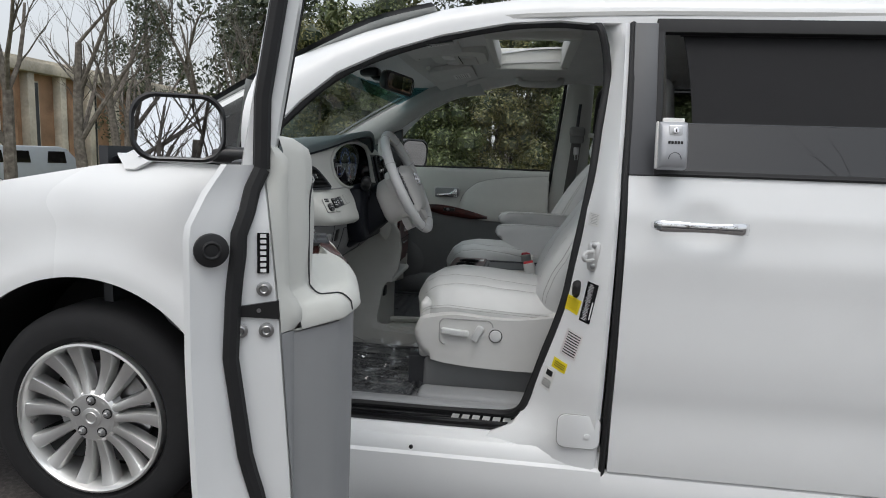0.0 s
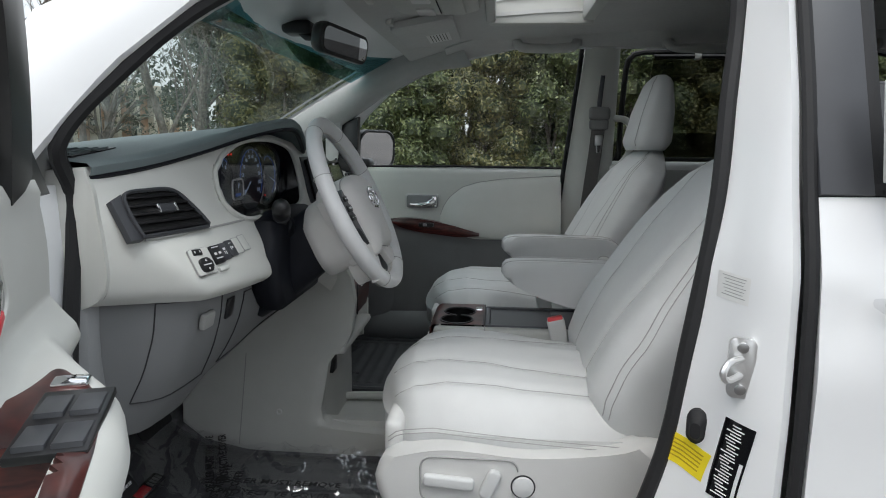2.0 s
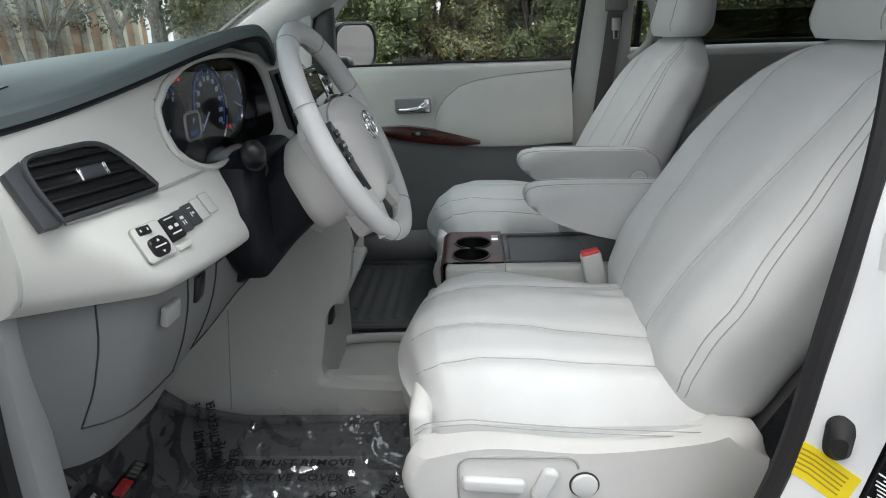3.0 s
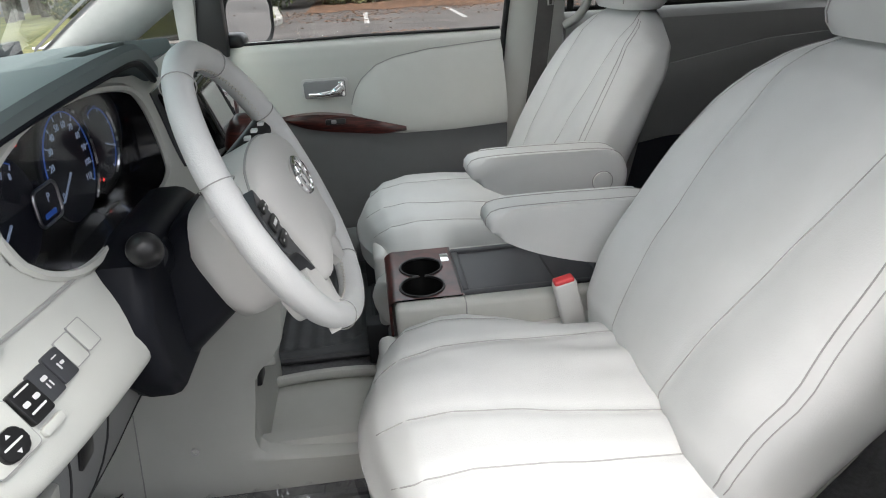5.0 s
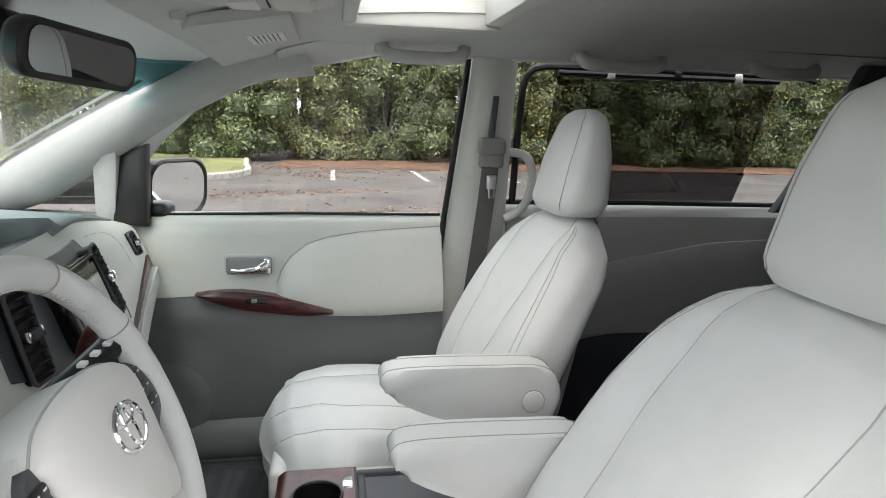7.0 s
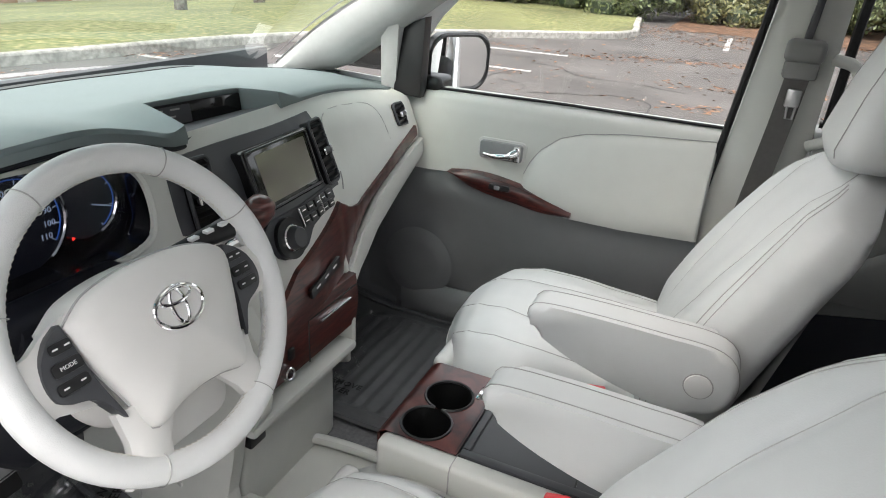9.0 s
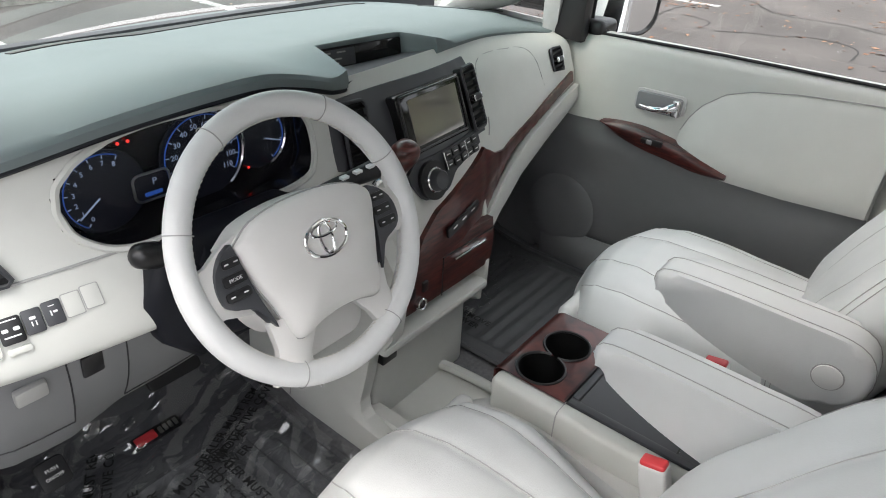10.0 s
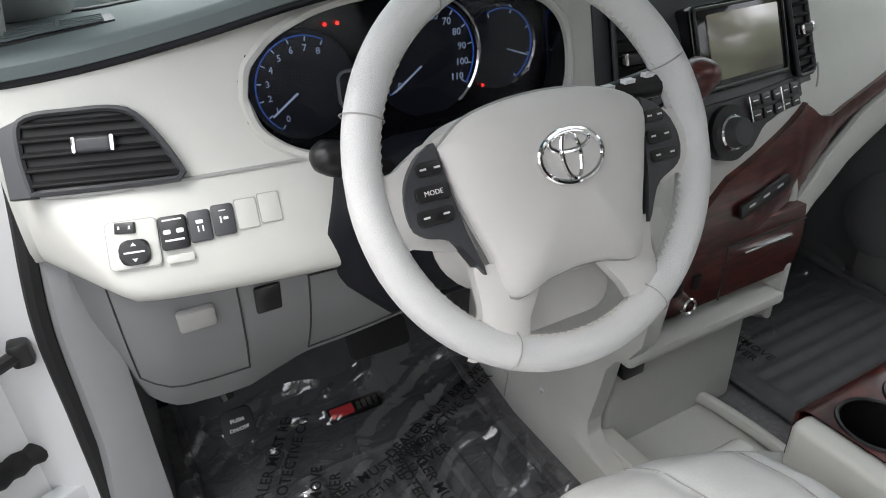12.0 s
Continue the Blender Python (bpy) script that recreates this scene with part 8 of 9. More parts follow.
US = np.concatenate([np.linspace(0.12, 0.47, 22), np.linspace(0.48, 0.66, 26), np.linspace(0.68, 0.93, 14), np.linspace(0.94, 0.995, 8)])
g = []
for u in US:
    w, a, z, sz = wall_v(u), arm_v(u), arm_z(u), split_z(u)
    h = 0.034 * max((u - 0.78) / 0.215, 0) ** 1.2
    row = [(u, w - 0.035, 1.196 + h), (u, w - 0.016, 1.194 + h), (u, w - 0.005, 1.187 + h), (u, w, 1.172 + h)]
    row += [(u, w + 0.004 * math.sin(k * math.pi) - 0.004 * (1 - k) * (u < 0.9), 1.172 + (z + 0.022 - 1.172) * k) for k in np.linspace(0.12, 0.95, 8)]
    row += [shelf(u, f) for f in np.linspace(0, 1, 22)]
    row += [(u, a + 0.004, z - 0.030), (u, a + 0.003, (z - 0.03 + sz) / 2), (u, a - 0.004, sz), (u, a - 0.016, sz)]
    g.append(row)
upper = dpart("trim_panel", sheet(g), BEIGE, door, "light grey moulded inner panel with armrest", 60)
g = [[(u, arm_v(u) - 0.007 - 0.004 * k, split_z(u) - 0.003 + (0.36 - split_z(u)) * k) for k in np.linspace(0, 1, 14)] for u in US]
dpart("lower_trim", sheet(g, 0.02, (0, -1, 0)), GREY, door, "grey lower inner panel", 50)


dpart("front_end", sheet([[(0.12, 0.0, z), (0.116, 0.03, z), (0.12, (arm_v(0.12) if z < 1.0 else wall_v(0.12)) - 0.012, z)] for z in np.linspace(0.36, 1.19, 12)], 0.004, (1, 0, 0)), PAINT, door)


def end_cap(z0, z1, k, mat):
    rows = []
    for z in np.linspace(z0, z1, 20):
        v = arm_v(0.995) - 0.008 if z < 0.955 else lerp(z, (0.955, 0.985, 1.01, 1.20, 1.224), (arm_v(0.995) + 0.003, arm_v(0.995) + 0.003, wall_v(0.995) + 0.009, wall_v(0.995) + 0.006, wall_v(0.995) - 0.026))
        rows.append([(FU(min(z, 1.18)) + 0.001, latch_edge(z) - 0.001, z), (1.004, 0.5 * (latch_edge(z) + v), z), (0.996, v, z)])
    dpart("trim_end", sheet(rows, 0.004, (-1, 0, 0)), mat, door, "", 60)


end_cap(0.952, 1.224, 0, BEIGE)
end_cap(0.36, 0.950, 1, GREY)
# seam between the end cap and the padded insert, running on to the front
line = spline([(0.957, 1.035), (0.957, 1.08), (0.955, 1.13), (0.94, 1.158), (0.90, 1.168), (0.75, 1.166), (0.62, 1.150), (0.54, 1.12), (0.50, 1.085)], 60)
fold = [Vector(shelf(lerp(f, (0, 0.5, 1), (0.944, 0.952, 0.957)), 1 - f)) + Vector((0, 0.002, 0.001)) for f in np.linspace(0, 0.95, 18)]
dpart("panel_seam", tube([Vector((0.944, arm_v(0.944) + 0.001, 0.966)), Vector((0.944, arm_v(0.944) + 0.004, arm_z(0.944) - 0.028))] + fold + [Vector((u, wall_v(u) + 0.004, z)) for u, z in line[:14]], 0.0013, 5), SEAM_DARK, upper)
dpart("panel_seam", tube([Vector((u, wall_v(u) + 0.0035, z)) for u, z in line[13:]], 0.0011, 5), SEAM, upper)
# wood switch panel on the front of the shelf, with its switches
sp = []
for u in np.linspace(0.345, 0.735, 34):
    lo = lerp(u, (0.345, 0.40, 0.49, 0.53, 0.62, 0.735), (0.50, 0.16, 0.10, 0.62, 0.68, 0.90))
    hi = lerp(u, (0.345, 0.40, 0.50, 0.70, 0.735), (0.66, 0.82, 0.86, 0.90, 0.92))
    sp.append([Vector(shelf(u, lo + (hi - lo) * f)) + Vector((0, 0, 0.0035 * math.sin(math.pi * (0.1 + 0.8 * f)))) for f in np.linspace(0, 1, 10)])
wd = dpart("wood_switch_panel", sheet(sp, 0.008, (0, 0, -1)), WOOD, door, "glossy burgundy wood switch panel")
plate_z = arm_z(0.45) + 0.002
lean = Matrix.Translation((0.45, 0, plate_z)) @ Matrix.Rotation(radians(4.4), 4, "Y") @ Matrix.Translation((-0.45, 0, -plate_z))
dpart("switch_plate", box(0.395, 0.505, 0.133, 0.190, plate_z - 0.006, plate_z + 0.002, 0.002, 2, lean), BLACK, wd, "black switch plate")
for u0 in (0.403, 0.455):
    for v0 in (0.138, 0.164):
        dpart("window_switch", prism([(u0, plate_z), (u0 + 0.045, plate_z), (u0 + 0.043, plate_z + 0.006), (u0 + 0.006, plate_z + 0.0035)], v0, v0 + 0.022, "y", 0.0015, 2, lean), GREY_TRIM, wd, "grey window switch")
dpart("lock_switch", box(0.368, 0.388, 0.135, 0.165, plate_z, plate_z + 0.005, 0.002, 2, lean), CHROME, wd, "chrome-edged lock switch")
# inner handle in its recess
hv = wall_v(0.375)
hm = basis((0.375, hv + 0.001, 1.076), (0.90, 0.10, -0.42), (-0.12, 1, 0))
hbw = dpart("handle_bowl", prism(rounded(0.135, 0.05, 0.012, 5), -0.004, 0.002, "z", 0.001, 2, hm), GREY_LIGHT, door, "grey inner handle recess")
dpart("handle_bezel", tube([hm @ Vector((a, b, 0.002)) for a, b in rounded(0.142, 0.057, 0.014, 5)], 0.003, 8, True), BEIGE, hbw)
dpart("inner_handle", tube([hm @ Vector(p) for p in spline([(-0.05, -0.006, 0.002), (-0.01, -0.010, 0.006), (0.03, -0.006, 0.005), (0.055, 0.004, 0.002)], 14)], [0.005] * 4 + [0.006] * 6 + [0.008] * 4, 10), CHROME, hbw, "chrome inner handle")
dpart("lock_tab", box(-0.03, 0.0, 0.008, 0.018, 0.002, 0.008, 0.002, 2, hm), RED, hbw)
# window frame: front sail, upper rail and rear post, with glass lowered into the door
def frame_v(z):
    return 0.040 + 0.165 * (z - 1.18)


rail = [(0.20, 1.18), (0.235, 1.28), (0.285, 1.37), (0.36, 1.455), (0.46, 1.515), (0.60, 1.56), (0.76, 1.592), (0.90, 1.60), (0.955, 1.588), (0.972, 1.54), (0.985, 1.40), (0.995, 1.17)]
pts = spline(rail, 80)
g = []
for i, (u, z) in enumerate(pts):
    a, b = pts[max(i - 1, 0)], pts[min(i + 1, len(pts) - 1)]
    t = Vector((b[0] - a[0], 0, b[1] - a[1])).normalized()
    nrm = Vector((-t.z, 0, t.x))
    wide = lerp(i / 79, (0, 0.25, 0.4, 1), (0.042, 0.034, 0.024, 0.022))
    if i > 40:
        wide = min(wide, lerp(z, (1.17, 1.24, 1.45), (0.004, 0.010, 0.022)) if u > 0.96 else wide)
    c = Vector((u, frame_v(z) + 0.012, z))
    back = lerp(u, (0.90, 0.965), (wide, 0.006)) if i > 40 else wide
    g.append([c + nrm * wide + Vector((0, -0.018, 0)), c + nrm * wide, c + nrm * wide + Vector((0, 0.020, 0)), c - nrm * min(back, 0.004) + Vector((0, 0.024, 0)), c - nrm * back + Vector((0, 0.022, 0)), c - nrm * back + Vector((0, -0.005, 0)), c - nrm * back * 0.9 + Vector((0, -0.018, 0)), c + Vector((0, -0.02, 0))])
turn = next(i for i, (u, z) in enumerate(pts) if u > 0.955)
dpart("window_frame", loft(g[:turn + 1]), BLACK, door, "black window frame")
dpart("rear_frame_post", loft(g[turn:]), PAINT, door, "white painted rear post of the window frame")
dpart("frame_seal", tube([c[1] + Vector((0.005, -0.006, 0)) for c in g[turn:] if c[1].z > 1.27] + [(FU(1.18) + 0.006, FV(1.18) + 0.004, 1.18)], 0.0115, 8), RUBBER, door, "black rubber seal on the window frame")
dpart("glass_run", tube([c[4] + Vector((-0.001, 0.001, 0)) for c in g[turn + 2:-5]], 0.003, 6), RUBBER, door)
dpart("sail_panel", prism([(0.055, 1.165), (0.285, 1.165), (0.285, 1.20), (0.265, 1.30), (0.245, 1.335), (0.17, 1.27)], 0.030, 0.062, "y", 0.004), BLACK, door, "black sail panel")
dm2 = basis((0.10, -0.172, 1.254), (0.06, -1, 0), (1, 0.06, 0.11)) @ Matrix.Diagonal((0.89, 0.93, 1, 1))
dmir_m = DM @ dm2
dmo = door_mirror("door_mirror", dmir_m, door, "white door mirror with black rim")
part("mirror_arm", swung(box(0.05, 0.11, -0.10, 0.05, 1.165, 1.21, 0.02, 3)), BLACK, dmo)
dpart("belt_moulding", box(0.03, 0.985, 0.018, 0.05, 1.168, 1.19, 0.006), BLACK, door)
# check strap and hinges
dpart("door_hinge", join(box(-0.02, 0.05, -0.012, 0.016, 0.58, 0.63, 0.005), box(-0.02, 0.05, -0.012, 0.016, 1.0, 1.05, 0.005)), PAINT, door)
tagged(part("wiring_boot", tube(spline([(0.50, -0.93, 0.70), (0.52, -0.99, 0.69), (0.56, -1.03, 0.70)], 10), [0.014 + 0.004 * (k % 2) for k in range(10)], 10), RUBBER, van), "black rubber wiring boot")

# check strap between the hinge pillar and the door
strap = part("check_strap", tube([(0.538, -0.935, 0.862), (0.555, -0.958, 0.861), (0.575, -1.00, 0.858), (0.60, -1.08, 0.855)], 0.009, 8), BLACK, door, "black door check strap")
part("strap_head", box(0.522, 0.55, -0.947, -0.922, 0.845, 0.88, 0.006), BLACK, strap)


# ---- the car park and what stands round it ----
KERB_Y = (-60, -5, 2.7, 4.7, 8.0, 11.0, 12.8, 14.1, 15.0, 16.2, 18.0, 26.0, 80.0)
KERB_X = (-7.2, -6.9, -6.7, -6.4, -5.9, -4.6, -3.2, -2.0, -1.25, -0.95, -1.2, -2.2, -9.0)


def ground():
    bm = bmesh.new()
    levels = [[bm.verts.new((x, y, z)) for y in (-400, -60, 80, 400)] for x, z in ((-400, -2.75), (-41, -2.75), (-9, 0), (400, 0))]
    for a, b in zip(levels, levels[1:]):
        for i in range(3):
            bm.faces.new((a[i], b[i], b[i + 1], a[i + 1]))
    tagged(part("ground", bm, ASPHALT), "worn grey asphalt car park with cracks", "ground", kind="structure")
    # grass behind a kerb that curves round from the nose of the van to the passenger side
    def edge(y):
        return lerp(y, KERB_Y, KERB_X) - 0.16
    g = []
    for y in np.unique(np.concatenate([np.linspace(-60, 80, 50), np.linspace(2, 18, 40)])):
        x0 = edge(y)
        g.append([(x, y, 0.13 + 0.04 * noise.noise((x * 0.25, y * 0.25, 0)) * min((x0 - x) / 1.5, 1) - 0.086 * min(max(-9 - x, 0), 32)) for x in [x0 - 80 * f**2.2 for f in np.linspace(0, 1, 44)]])
    tagged(part("lawn", sheet(g), GRASS), "patchy winter lawn behind the kerb", "lawn", kind="structure")
    g = [[(x, 18.0 + (v + 0.25 * noise.noise((x * 0.9, v * 3, 2))) * 9 if v else 19.0 + 1.3 * noise.noise((x * 0.6, 0, 5)) + 0.35 * noise.noise((x * 3, 0, 9)), 0.012 + 0.06 * v) for v in np.linspace(0, 1, 5)] for x in np.linspace(-0.6, 45, 160)]
    tagged(part("pine_straw_bed", sheet(g), LITTER), "orange-brown pine straw bed under the hedge", "leaf litter", kind="structure")
    line = spline(list(zip(KERB_X, KERB_Y)), 160)
    rows = []
    for n, (x, y) in enumerate(line):
        a, b = line[max(n - 1, 0)], line[min(n + 1, 159)]
        d = np.array(b) - np.array(a)
        d = d / np.linalg.norm(d)
        rows.append([(x - d[1] * w, y + d[0] * w, z) for w, z in ((0, -0.05), (0, 0.12), (0.02, 0.145), (0.15, 0.15), (0.17, 0.13), (0.17, -0.05))])
    tagged(part("kerb", loft(rows), CONCRETE), "weathered concrete kerb curving along the lawn", "kerb", kind="structure")


def stall_line(x0, x1, y0, y1):
    tagged(part("stall_line", box(x0, x1, y0, y1, -0.01, 0.006), LINE_PAINT), "worn white painted parking stall line", "road marking", "stall lines", "structure")


def leaf_cloud(name, centres, n, size, mat, parent, seed, label=""):
    """Many small folded leaves over a set of clumps (centre, radius)."""
    rng = np.random.default_rng(seed)
    c = np.array([p for p, r in centres])
    r = np.array([r for p, r in centres])
    pick = rng.choice(len(c), n, p=r**2 / (r**2).sum())
    d = rng.normal(size=(n, 3))
    d /= np.linalg.norm(d, axis=1)[:, None]
    place = c[pick] + d * (r[pick] * rng.uniform(0.62, 1.06, n))[:, None]
    u = np.cross(d + rng.normal(size=(n, 3)) * 0.5, rng.normal(size=(n, 3)))
    u /= np.linalg.norm(u, axis=1)[:, None]
    w = np.cross(d + rng.normal(size=(n, 3)) * 0.4, u)
    w /= np.linalg.norm(w, axis=1)[:, None]
    s = size * rng.uniform(0.6, 1.3, n)[:, None]
    v = np.concatenate([place - u * s, place + w * s * 0.42, place + u * s, place - w * s * 0.42], 1).reshape(-1, 3)
    f = np.arange(4 * n).reshape(-1, 4)
    me = bpy.data.meshes.new(name)
    me.from_pydata(v.tolist(), [], f.tolist())
    me.materials.append(mat)
    ob = new(name, me)
    child_of(ob, parent)
    if label:
        tagged(ob, label)
    return ob


def shrub(x, y, w, h, seed, mat):
    rng = np.random.default_rng(seed)
    t = thing("evergreen_shrub", "dense glossy evergreen shrub in the hedge" if mat is LEAF else "olive-green evergreen shrub in the hedge", "shrub", "hedge", (x, y, 0))
    stems = [tube([(x + rng.uniform(-.3, .3), y + rng.uniform(-.3, .3), -0.05), (x + rng.uniform(-.6, .6), y + rng.uniform(-.5, .5), h * 0.4), (x + rng.uniform(-1, 1) * w * 0.4, y + rng.uniform(-.8, .8), h * 0.8)], [0.07, 0.05, 0.02], 6) for _ in range(4)]
    part("trunk", join(*stems), BARK, t)
    clumps = []
    for _ in range(58):
        z = h * rng.uniform(0.05, 1.0)
        wide = w * (0.62 if z < h * 0.6 else 0.62 - 0.4 * (z / h - 0.6))
        clumps.append((np.array((x + rng.uniform(-1, 1) * wide, y + rng.uniform(-1, 0.6) * w * 0.45, max(z - 0.2, 0.35))), rng.uniform(0.35, 0.85)))
    leaf_cloud("crown", clumps, 24000, 0.072, mat, t, seed)
    # Solid clump cores in a darker colour paint the crown's shaded depth.
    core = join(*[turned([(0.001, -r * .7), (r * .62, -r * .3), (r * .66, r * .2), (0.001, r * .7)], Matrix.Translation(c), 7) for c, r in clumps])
    part("dark_core", core, PINE, t)


def fall(x):
    """Height of the ground at a place ahead of the van."""
    return -0.086 * min(max(-9 - x, 0), 32)


def bare_tree(x, y, h, seed, spread=1.0, label="bare leafless deciduous tree with fine twigs"):
    rng = random.Random(seed)
    t = thing("bare_tree", label, "tree", "bare trees", (x, y, fall(x)))
    trunk_bm, twigs = [], []

    def grow(p, d, length, r, level):
        pts = [p]
        dirn = d.copy()
        for _ in range(3):
            dirn = (dirn + Vector((rng.uniform(-1, 1), rng.uniform(-1, 1), rng.uniform(-.3, .6))) * 0.16 * (1 + level * 0.3)).normalized()
            pts.append(pts[-1] + dirn * length / 3)
        rr = [r, r * 0.85, r * 0.7, r * 0.5]
        (trunk_bm if level < 2 else twigs).append((pts, rr, 6 if level < 2 else 3))
        if level < 4:
            for _ in range(3 if level else 5):
                k = rng.randint(1, 3)
                side = Vector((rng.uniform(-1, 1), rng.uniform(-1, 1), rng.uniform(-0.1, 0.6))) * spread
                grow(pts[k], (dirn + side * 0.9).normalized(), length * rng.uniform(0.5, 0.75), rr[k] * 0.55, level + 1)
    grow(Vector((x, y, fall(x) - 0.1)), Vector((rng.uniform(-.08, .08), rng.uniform(-.08, .08), 1)), h * 0.45, h * 0.018, 0)

    def build(items):
        v, f = [], []
        for pts, rr, n in items:
            b0 = len(v)
            for i, p in enumerate(pts):
                tdir = (pts[min(i + 1, len(pts) - 1)] - pts[max(i - 1, 0)]).normalized()
                a = tdir.orthogonal().normalized()
                s = tdir.cross(a)
                for k in range(n):
                    v.append(p + rr[i] * (math.cos(2 * math.pi * k / n) * a + math.sin(2 * math.pi * k / n) * s))
            for i in range(len(pts) - 1):
                for k in range(n):
                    f.append((b0 + i * n + k, b0 + i * n + (k + 1) % n, b0 + (i + 1) * n + (k + 1) % n, b0 + (i + 1) * n + k))
        return v, f
    for nm, items in (("trunk", trunk_bm), ("twig_crown", twigs)):
        v, f = build(items)
        me = bpy.data.meshes.new(nm)
        me.from_pydata([tuple(p) for p in v], [], f)
        me.materials.append(BARK)
        ob = new(nm, me)
        child_of(ob, t)


def evergreen_tree(x, y, h, seed, w=2.6, mat=None):
    rng = np.random.default_rng(seed)
    t = thing("evergreen_tree", "tall dark evergreen tree behind the car park", "tree", "evergreen trees", (x, y, fall(x)))
    part("trunk", tube([(x, y, fall(x) - 0.1), (x + .1, y, h * .4), (x, y + .1, h * .9)], [h * .02, h * .015, h * .004], 8), BARK, t)
    clumps = [(np.array((x + rng.normal() * w * (1.05 - k) * 0.75, y + rng.normal() * w * (1.05 - k) * 0.75, h * k)), rng.uniform(.6, 1.3)) for k in rng.uniform(0.15, 1.0, 60)]
    leaf_cloud("crown", clumps, 5000, 0.17, mat or PINE, t, seed)


def building():
    t = thing("office_building", "two-storey building with cream columns and tan brick panels", "building", at=(-32, 35, 0))
    part("wall", box(-44, -32, 8, 66, -2.9, 5.7), BRICK, t)
    part("roof", join(box(-44.5, -31.2, 7.5, 66.5, 5.7, 6.4, 0.05), box(-44, -31.6, 8, 66, 6.4, 6.65)), STONE, t, "cream stone roof band")
    for i, y in enumerate(np.arange(10, 66, 3.0)):
        part("column", box(-32.02, -31.4, y - 0.3, y + 0.3, -2.9, 5.7, 0.03), STONE, t)
        if i % 2:
            w = part("window", box(-32.02, -31.9, y + 0.55, y + 1.25, -0.9, 5.2), STONE, t)
            part("pane", box(-31.9, -31.88, y + 0.62, y + 1.18, -0.8, 5.1), DARKGLASS_SOLID, w, "dark glass pane")
        else:
            part("panel", box(-32.02, -31.8, y + 0.9, y + 2.1, -1.5, 4.9, 0.02), BRICK, t)


def parked_van():
    t = thing("parked_van", "silver-white panel van parked beyond the lawn", "van", at=(-21.5, 24.6, -1.02))
    ang = Matrix.Translation((-21.5, 24.6, -1.02)) @ Matrix.Rotation(radians(64), 4, "Z")
    prof = [(-2.6, .35), (-2.65, 1.0), (-2.5, 1.75), (-2.2, 1.98), (.9, 2.0), (1.25, 1.9), (1.75, 1.25), (2.55, 1.05), (2.7, .8), (2.7, .35)]
    part("body", prism(prof, -.95, .95, "y", 0.06, 2, ang), VAN_PAINT, t)
    for x0, x1, s in ((-2.3, -1.45, 1), (-1.3, -.35, 1), (.35, 1.2, 1), (-2.3, -1.45, -1), (-1.3, -.35, -1), (.35, 1.2, -1)):
        part("window", prism([(x0, 1.25), (x1, 1.25), (x1 - .08, 1.78), (x0 + .05, 1.78)], .93 * s, .965 * s, "y", 0, 2, ang), GLOSS, t)
    part("windscreen", prism([(1.3, 1.88), (1.34, 1.86), (1.79, 1.28), (1.75, 1.26)], -.8, .8, "y", 0, 2, ang), GLOSS, t)
    for wx in (-1.7, 1.65):
        for s in (-1, 1):
            wh = part("wheel", turned([(0.001, .0), (.2, .02), (.22, .0), (.34, -.02), (.36, -.08), (.36, -.2), (.2, -.22)], ang @ basis((wx, .95 * s, .36), (1, 0, 0), (0, s, 0)), 20), TYRE, t)
            part("hub", disc(ang @ basis((wx, .95 * s, .36), (1, 0, 0), (0, s, 0)), .19, 0, .03, 16, .01), ALLOY, wh)


DARKGLASS_SOLID = material("dark_window", (0.02, 0.022, 0.025), 0.15)
VAN_PAINT = material("van_paint", (0.33, 0.36, 0.40), 0.3, spread=0.04, scale=4, coat=0.5)

ground()
for y in (-3.65, -1.25, 1.13, 3.57, 5.88):
    stall_line(-6.4, -4.9, y - 0.06, y + 0.06)
for y in (8.75, 10.98):
    stall_line(-4.6 if y > 9 else -5.2, -1.38, y - 0.06, y + 0.06)
for x in (1.13, 3.47, 5.8, 8.15, 10.5):
    stall_line(x - 0.06, x + 0.06, 14.8, 18.2)
for i in range(13):
    shrub(-7.5 + i * 2.7, 23.0 + 0.8 * math.sin(i * 2.1), 2.3, 6.3 + 1.0 * math.sin(i * 1.7), 40 + i, LEAF if i % 3 else LEAF_OLIVE)
for i in range(11):
    shrub(-6.0 + i * 2.9, 26.6 + 0.7 * math.sin(i * 1.3), 2.6, 6.6, 140 + i, LEAF if i % 2 else LEAF_OLIVE)
for i in range(12):
    evergreen_tree(-12 + i * 3.5, 29 + 2 * math.sin(i * 3), 11 + 3 * math.sin(i * 5), 80 + i, 3.0, (PINE, LEAF, LEAF_OLIVE)[i % 3])
for x, y, h, s in ((-11.5, 12.0, 9, 1), (-13.5, 17.5, 11, 2), (-10.5, 20.5, 10, 3), (-17, 25, 12, 4), (-22, 34, 13, 5), (-12, 26, 11, 6), (-25, 16, 11, 7), (-16, 6, 10, 8), (-20, 30, 12, 9), (-9.5, 24.5, 9, 10), (-14, 31, 12, 15)):
    bare_tree(x, y, h, s)
for x, y, h, s in ((3, -14, 10, 21), (8, -17, 11, 22), (-3, -18, 12, 23), (13, -13, 10, 24), (22, 12, 12, 25), (-9, -13, 11, 26), (3.4, -9.0, 6.5, 31), (6.4, -10.5, 7.5, 32), (0.6, -11, 7, 33), (4.4, -12.4, 9, 34), (5.9, -7.0, 9, 35), (2.8, -12.0, 9, 36), (6.6, -13.5, 10, 37)):
    bare_tree(x, y, h, s)
for i, (x, y) in enumerate(((-30, 48), (-24, 52), (-19, 44), (-14, 40), (-36, 60), (-46, 30))):
    evergreen_tree(x, y, 15, 200 + i, 4.0)
building()
parked_van()


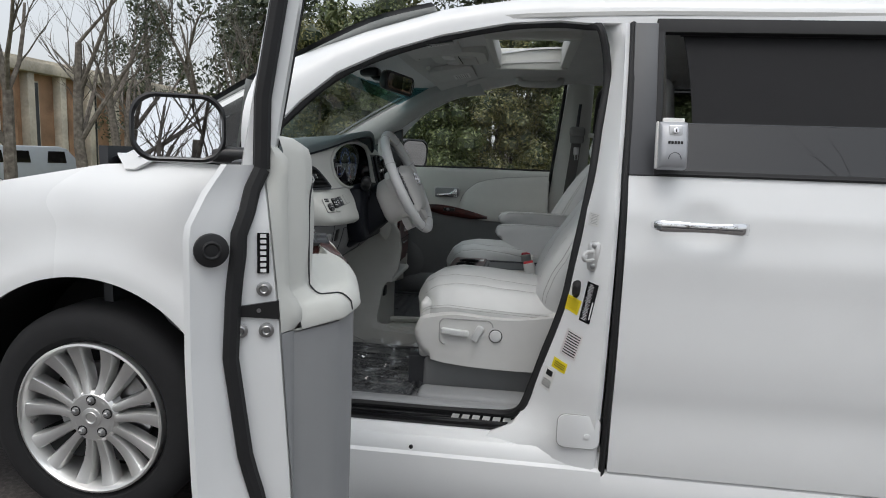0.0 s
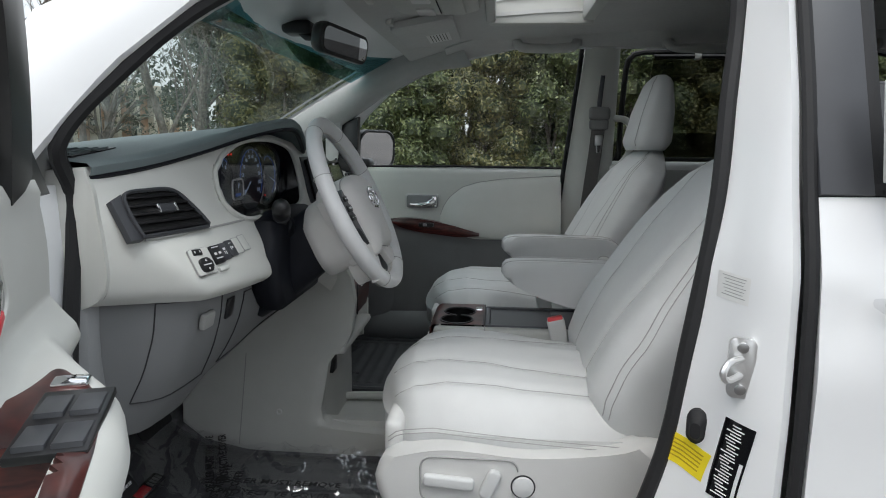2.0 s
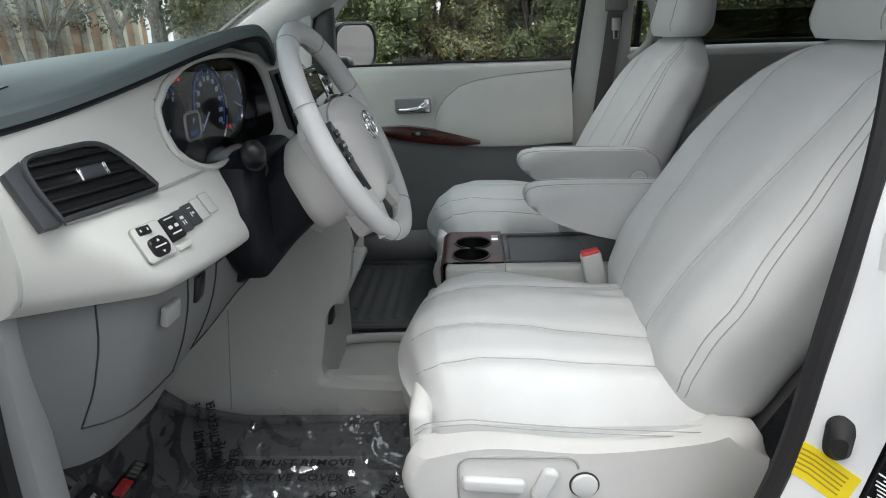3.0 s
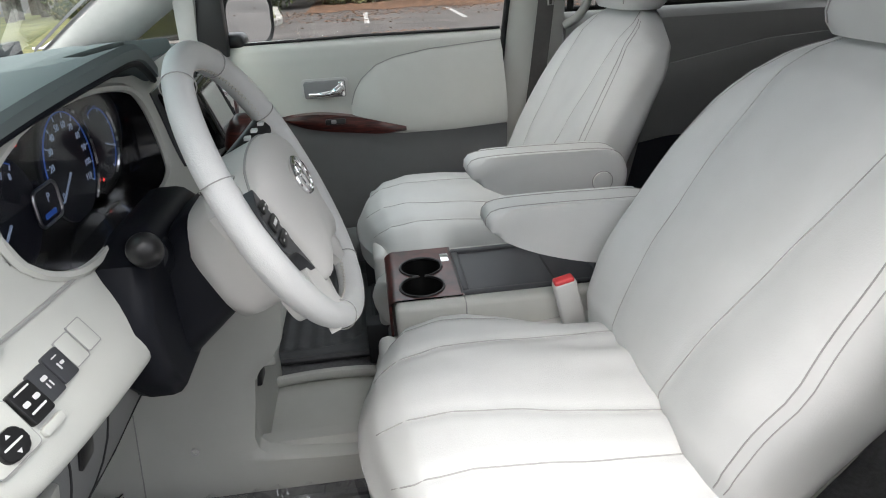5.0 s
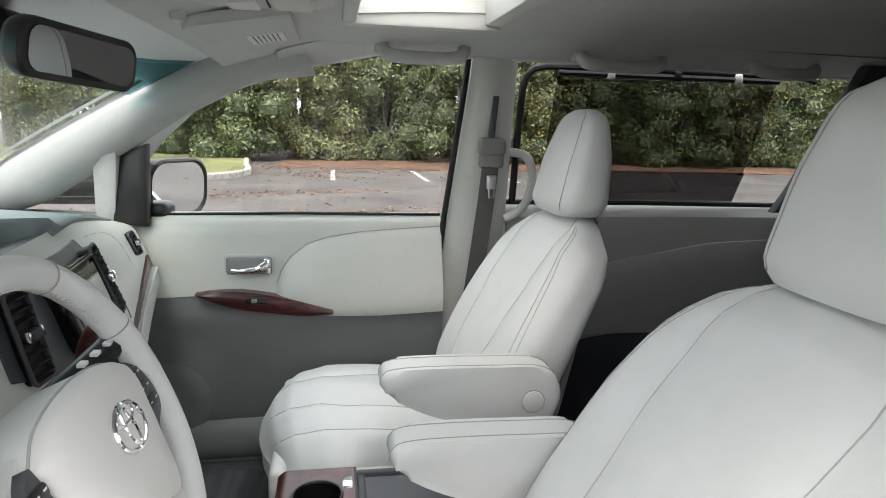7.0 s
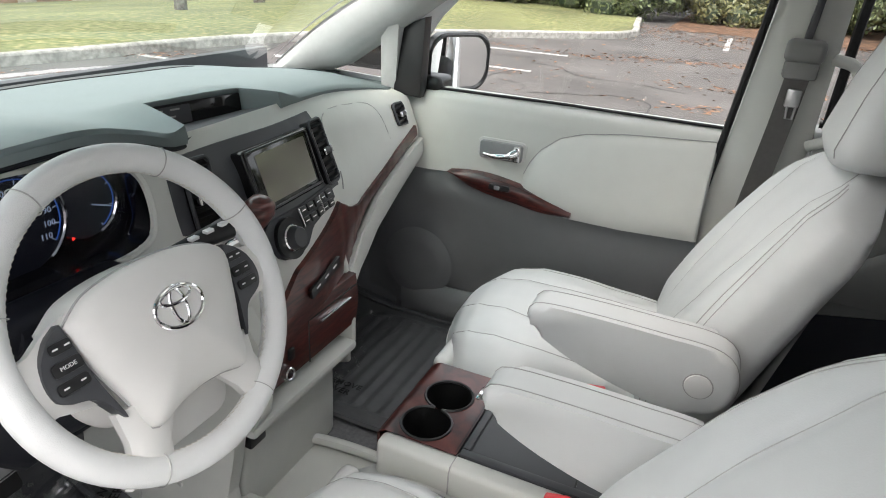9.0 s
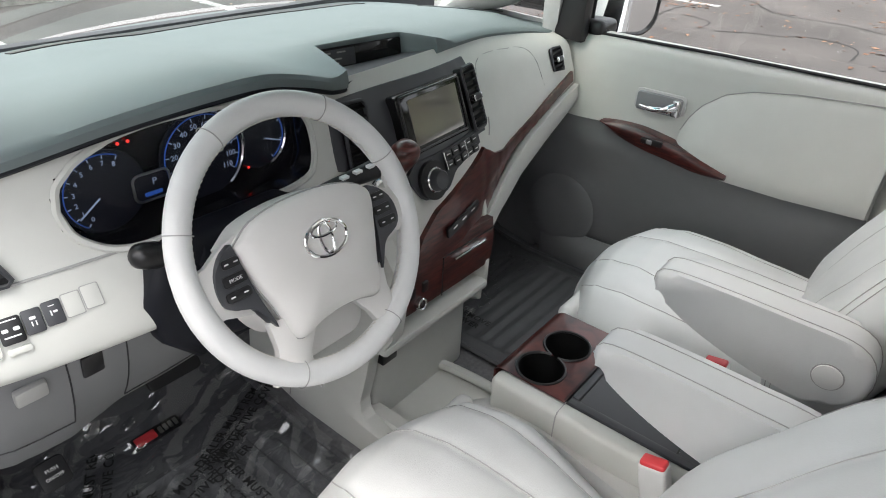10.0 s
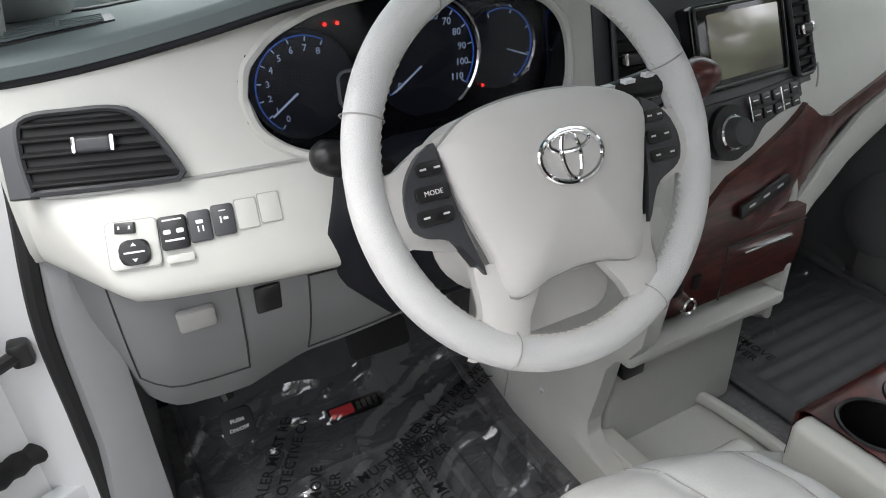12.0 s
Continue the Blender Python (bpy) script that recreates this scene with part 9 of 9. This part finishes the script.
def fallen_leaves():
    """Loose orange leaves and straw blown over the car park, thicker in drifts."""
    rng = np.random.default_rng(7)
    n = 9000
    drift = np.stack([rng.uniform(-7, 9, 46), rng.uniform(3.0, 18, 46)], 1)
    xy = np.where(rng.random(n)[:, None] < 0.5, drift[rng.integers(0, 46, n)] + rng.normal(size=(n, 2)) * np.array([0.55, 0.16]), np.stack([rng.uniform(-4, 12, n), np.where(rng.random(n) < 0.75, 18.6 + rng.normal(size=n) * 0.9, rng.uniform(2.5, 18.5, n))], 1))
    a, s = rng.uniform(0, 2 * np.pi, n), rng.uniform(0.018, 0.055, n)
    v = []
    for (x, y), t, k in zip(xy, a, s):
        c, q = math.cos(t) * k, math.sin(t) * k
        lift = 0.006 + 0.35 * k * float(rng.random())
        v += [(x - c, y - q, 0.005), (x - q * 0.4, y + c * 0.4, lift), (x + c, y + q, 0.006), (x + q * 0.4, y - c * 0.4, lift * 0.6)]
    me = bpy.data.meshes.new("fallen_leaves")
    me.from_pydata(v, [], np.arange(4 * n).reshape(-1, 4).tolist())
    me.materials.append(FALLEN)
    tagged(new("fallen_leaves", me), "orange-brown fallen leaves drifted over the asphalt", "fallen leaves", kind="stuff")


def cracks():
    rng = random.Random(12)
    v, f = [], []
    for _ in range(42):
        x, y, a = rng.uniform(-7, 8), rng.uniform(3, 17), rng.choice((0.1, 1.5)) + rng.uniform(-0.4, 0.4)
        for k in range(rng.randint(8, 26)):
            w = rng.uniform(0.006, 0.016)
            b0 = len(v)
            v += [(x - math.sin(a) * w, y + math.cos(a) * w, 0.004), (x + math.sin(a) * w, y - math.cos(a) * w, 0.004)]
            if k:
                f.append((b0 - 2, b0 - 1, b0 + 1, b0))
            a += rng.uniform(-0.5, 0.5)
            x, y = x + math.cos(a) * 0.14, y + math.sin(a) * 0.14
    me = bpy.data.meshes.new("asphalt_cracks")
    me.from_pydata(v, [], f)
    me.materials.append(CRACK)
    tagged(new("asphalt_cracks", me), "dark tar-filled cracks in the asphalt", "cracks", kind="stuff")


fallen_leaves()
cracks()
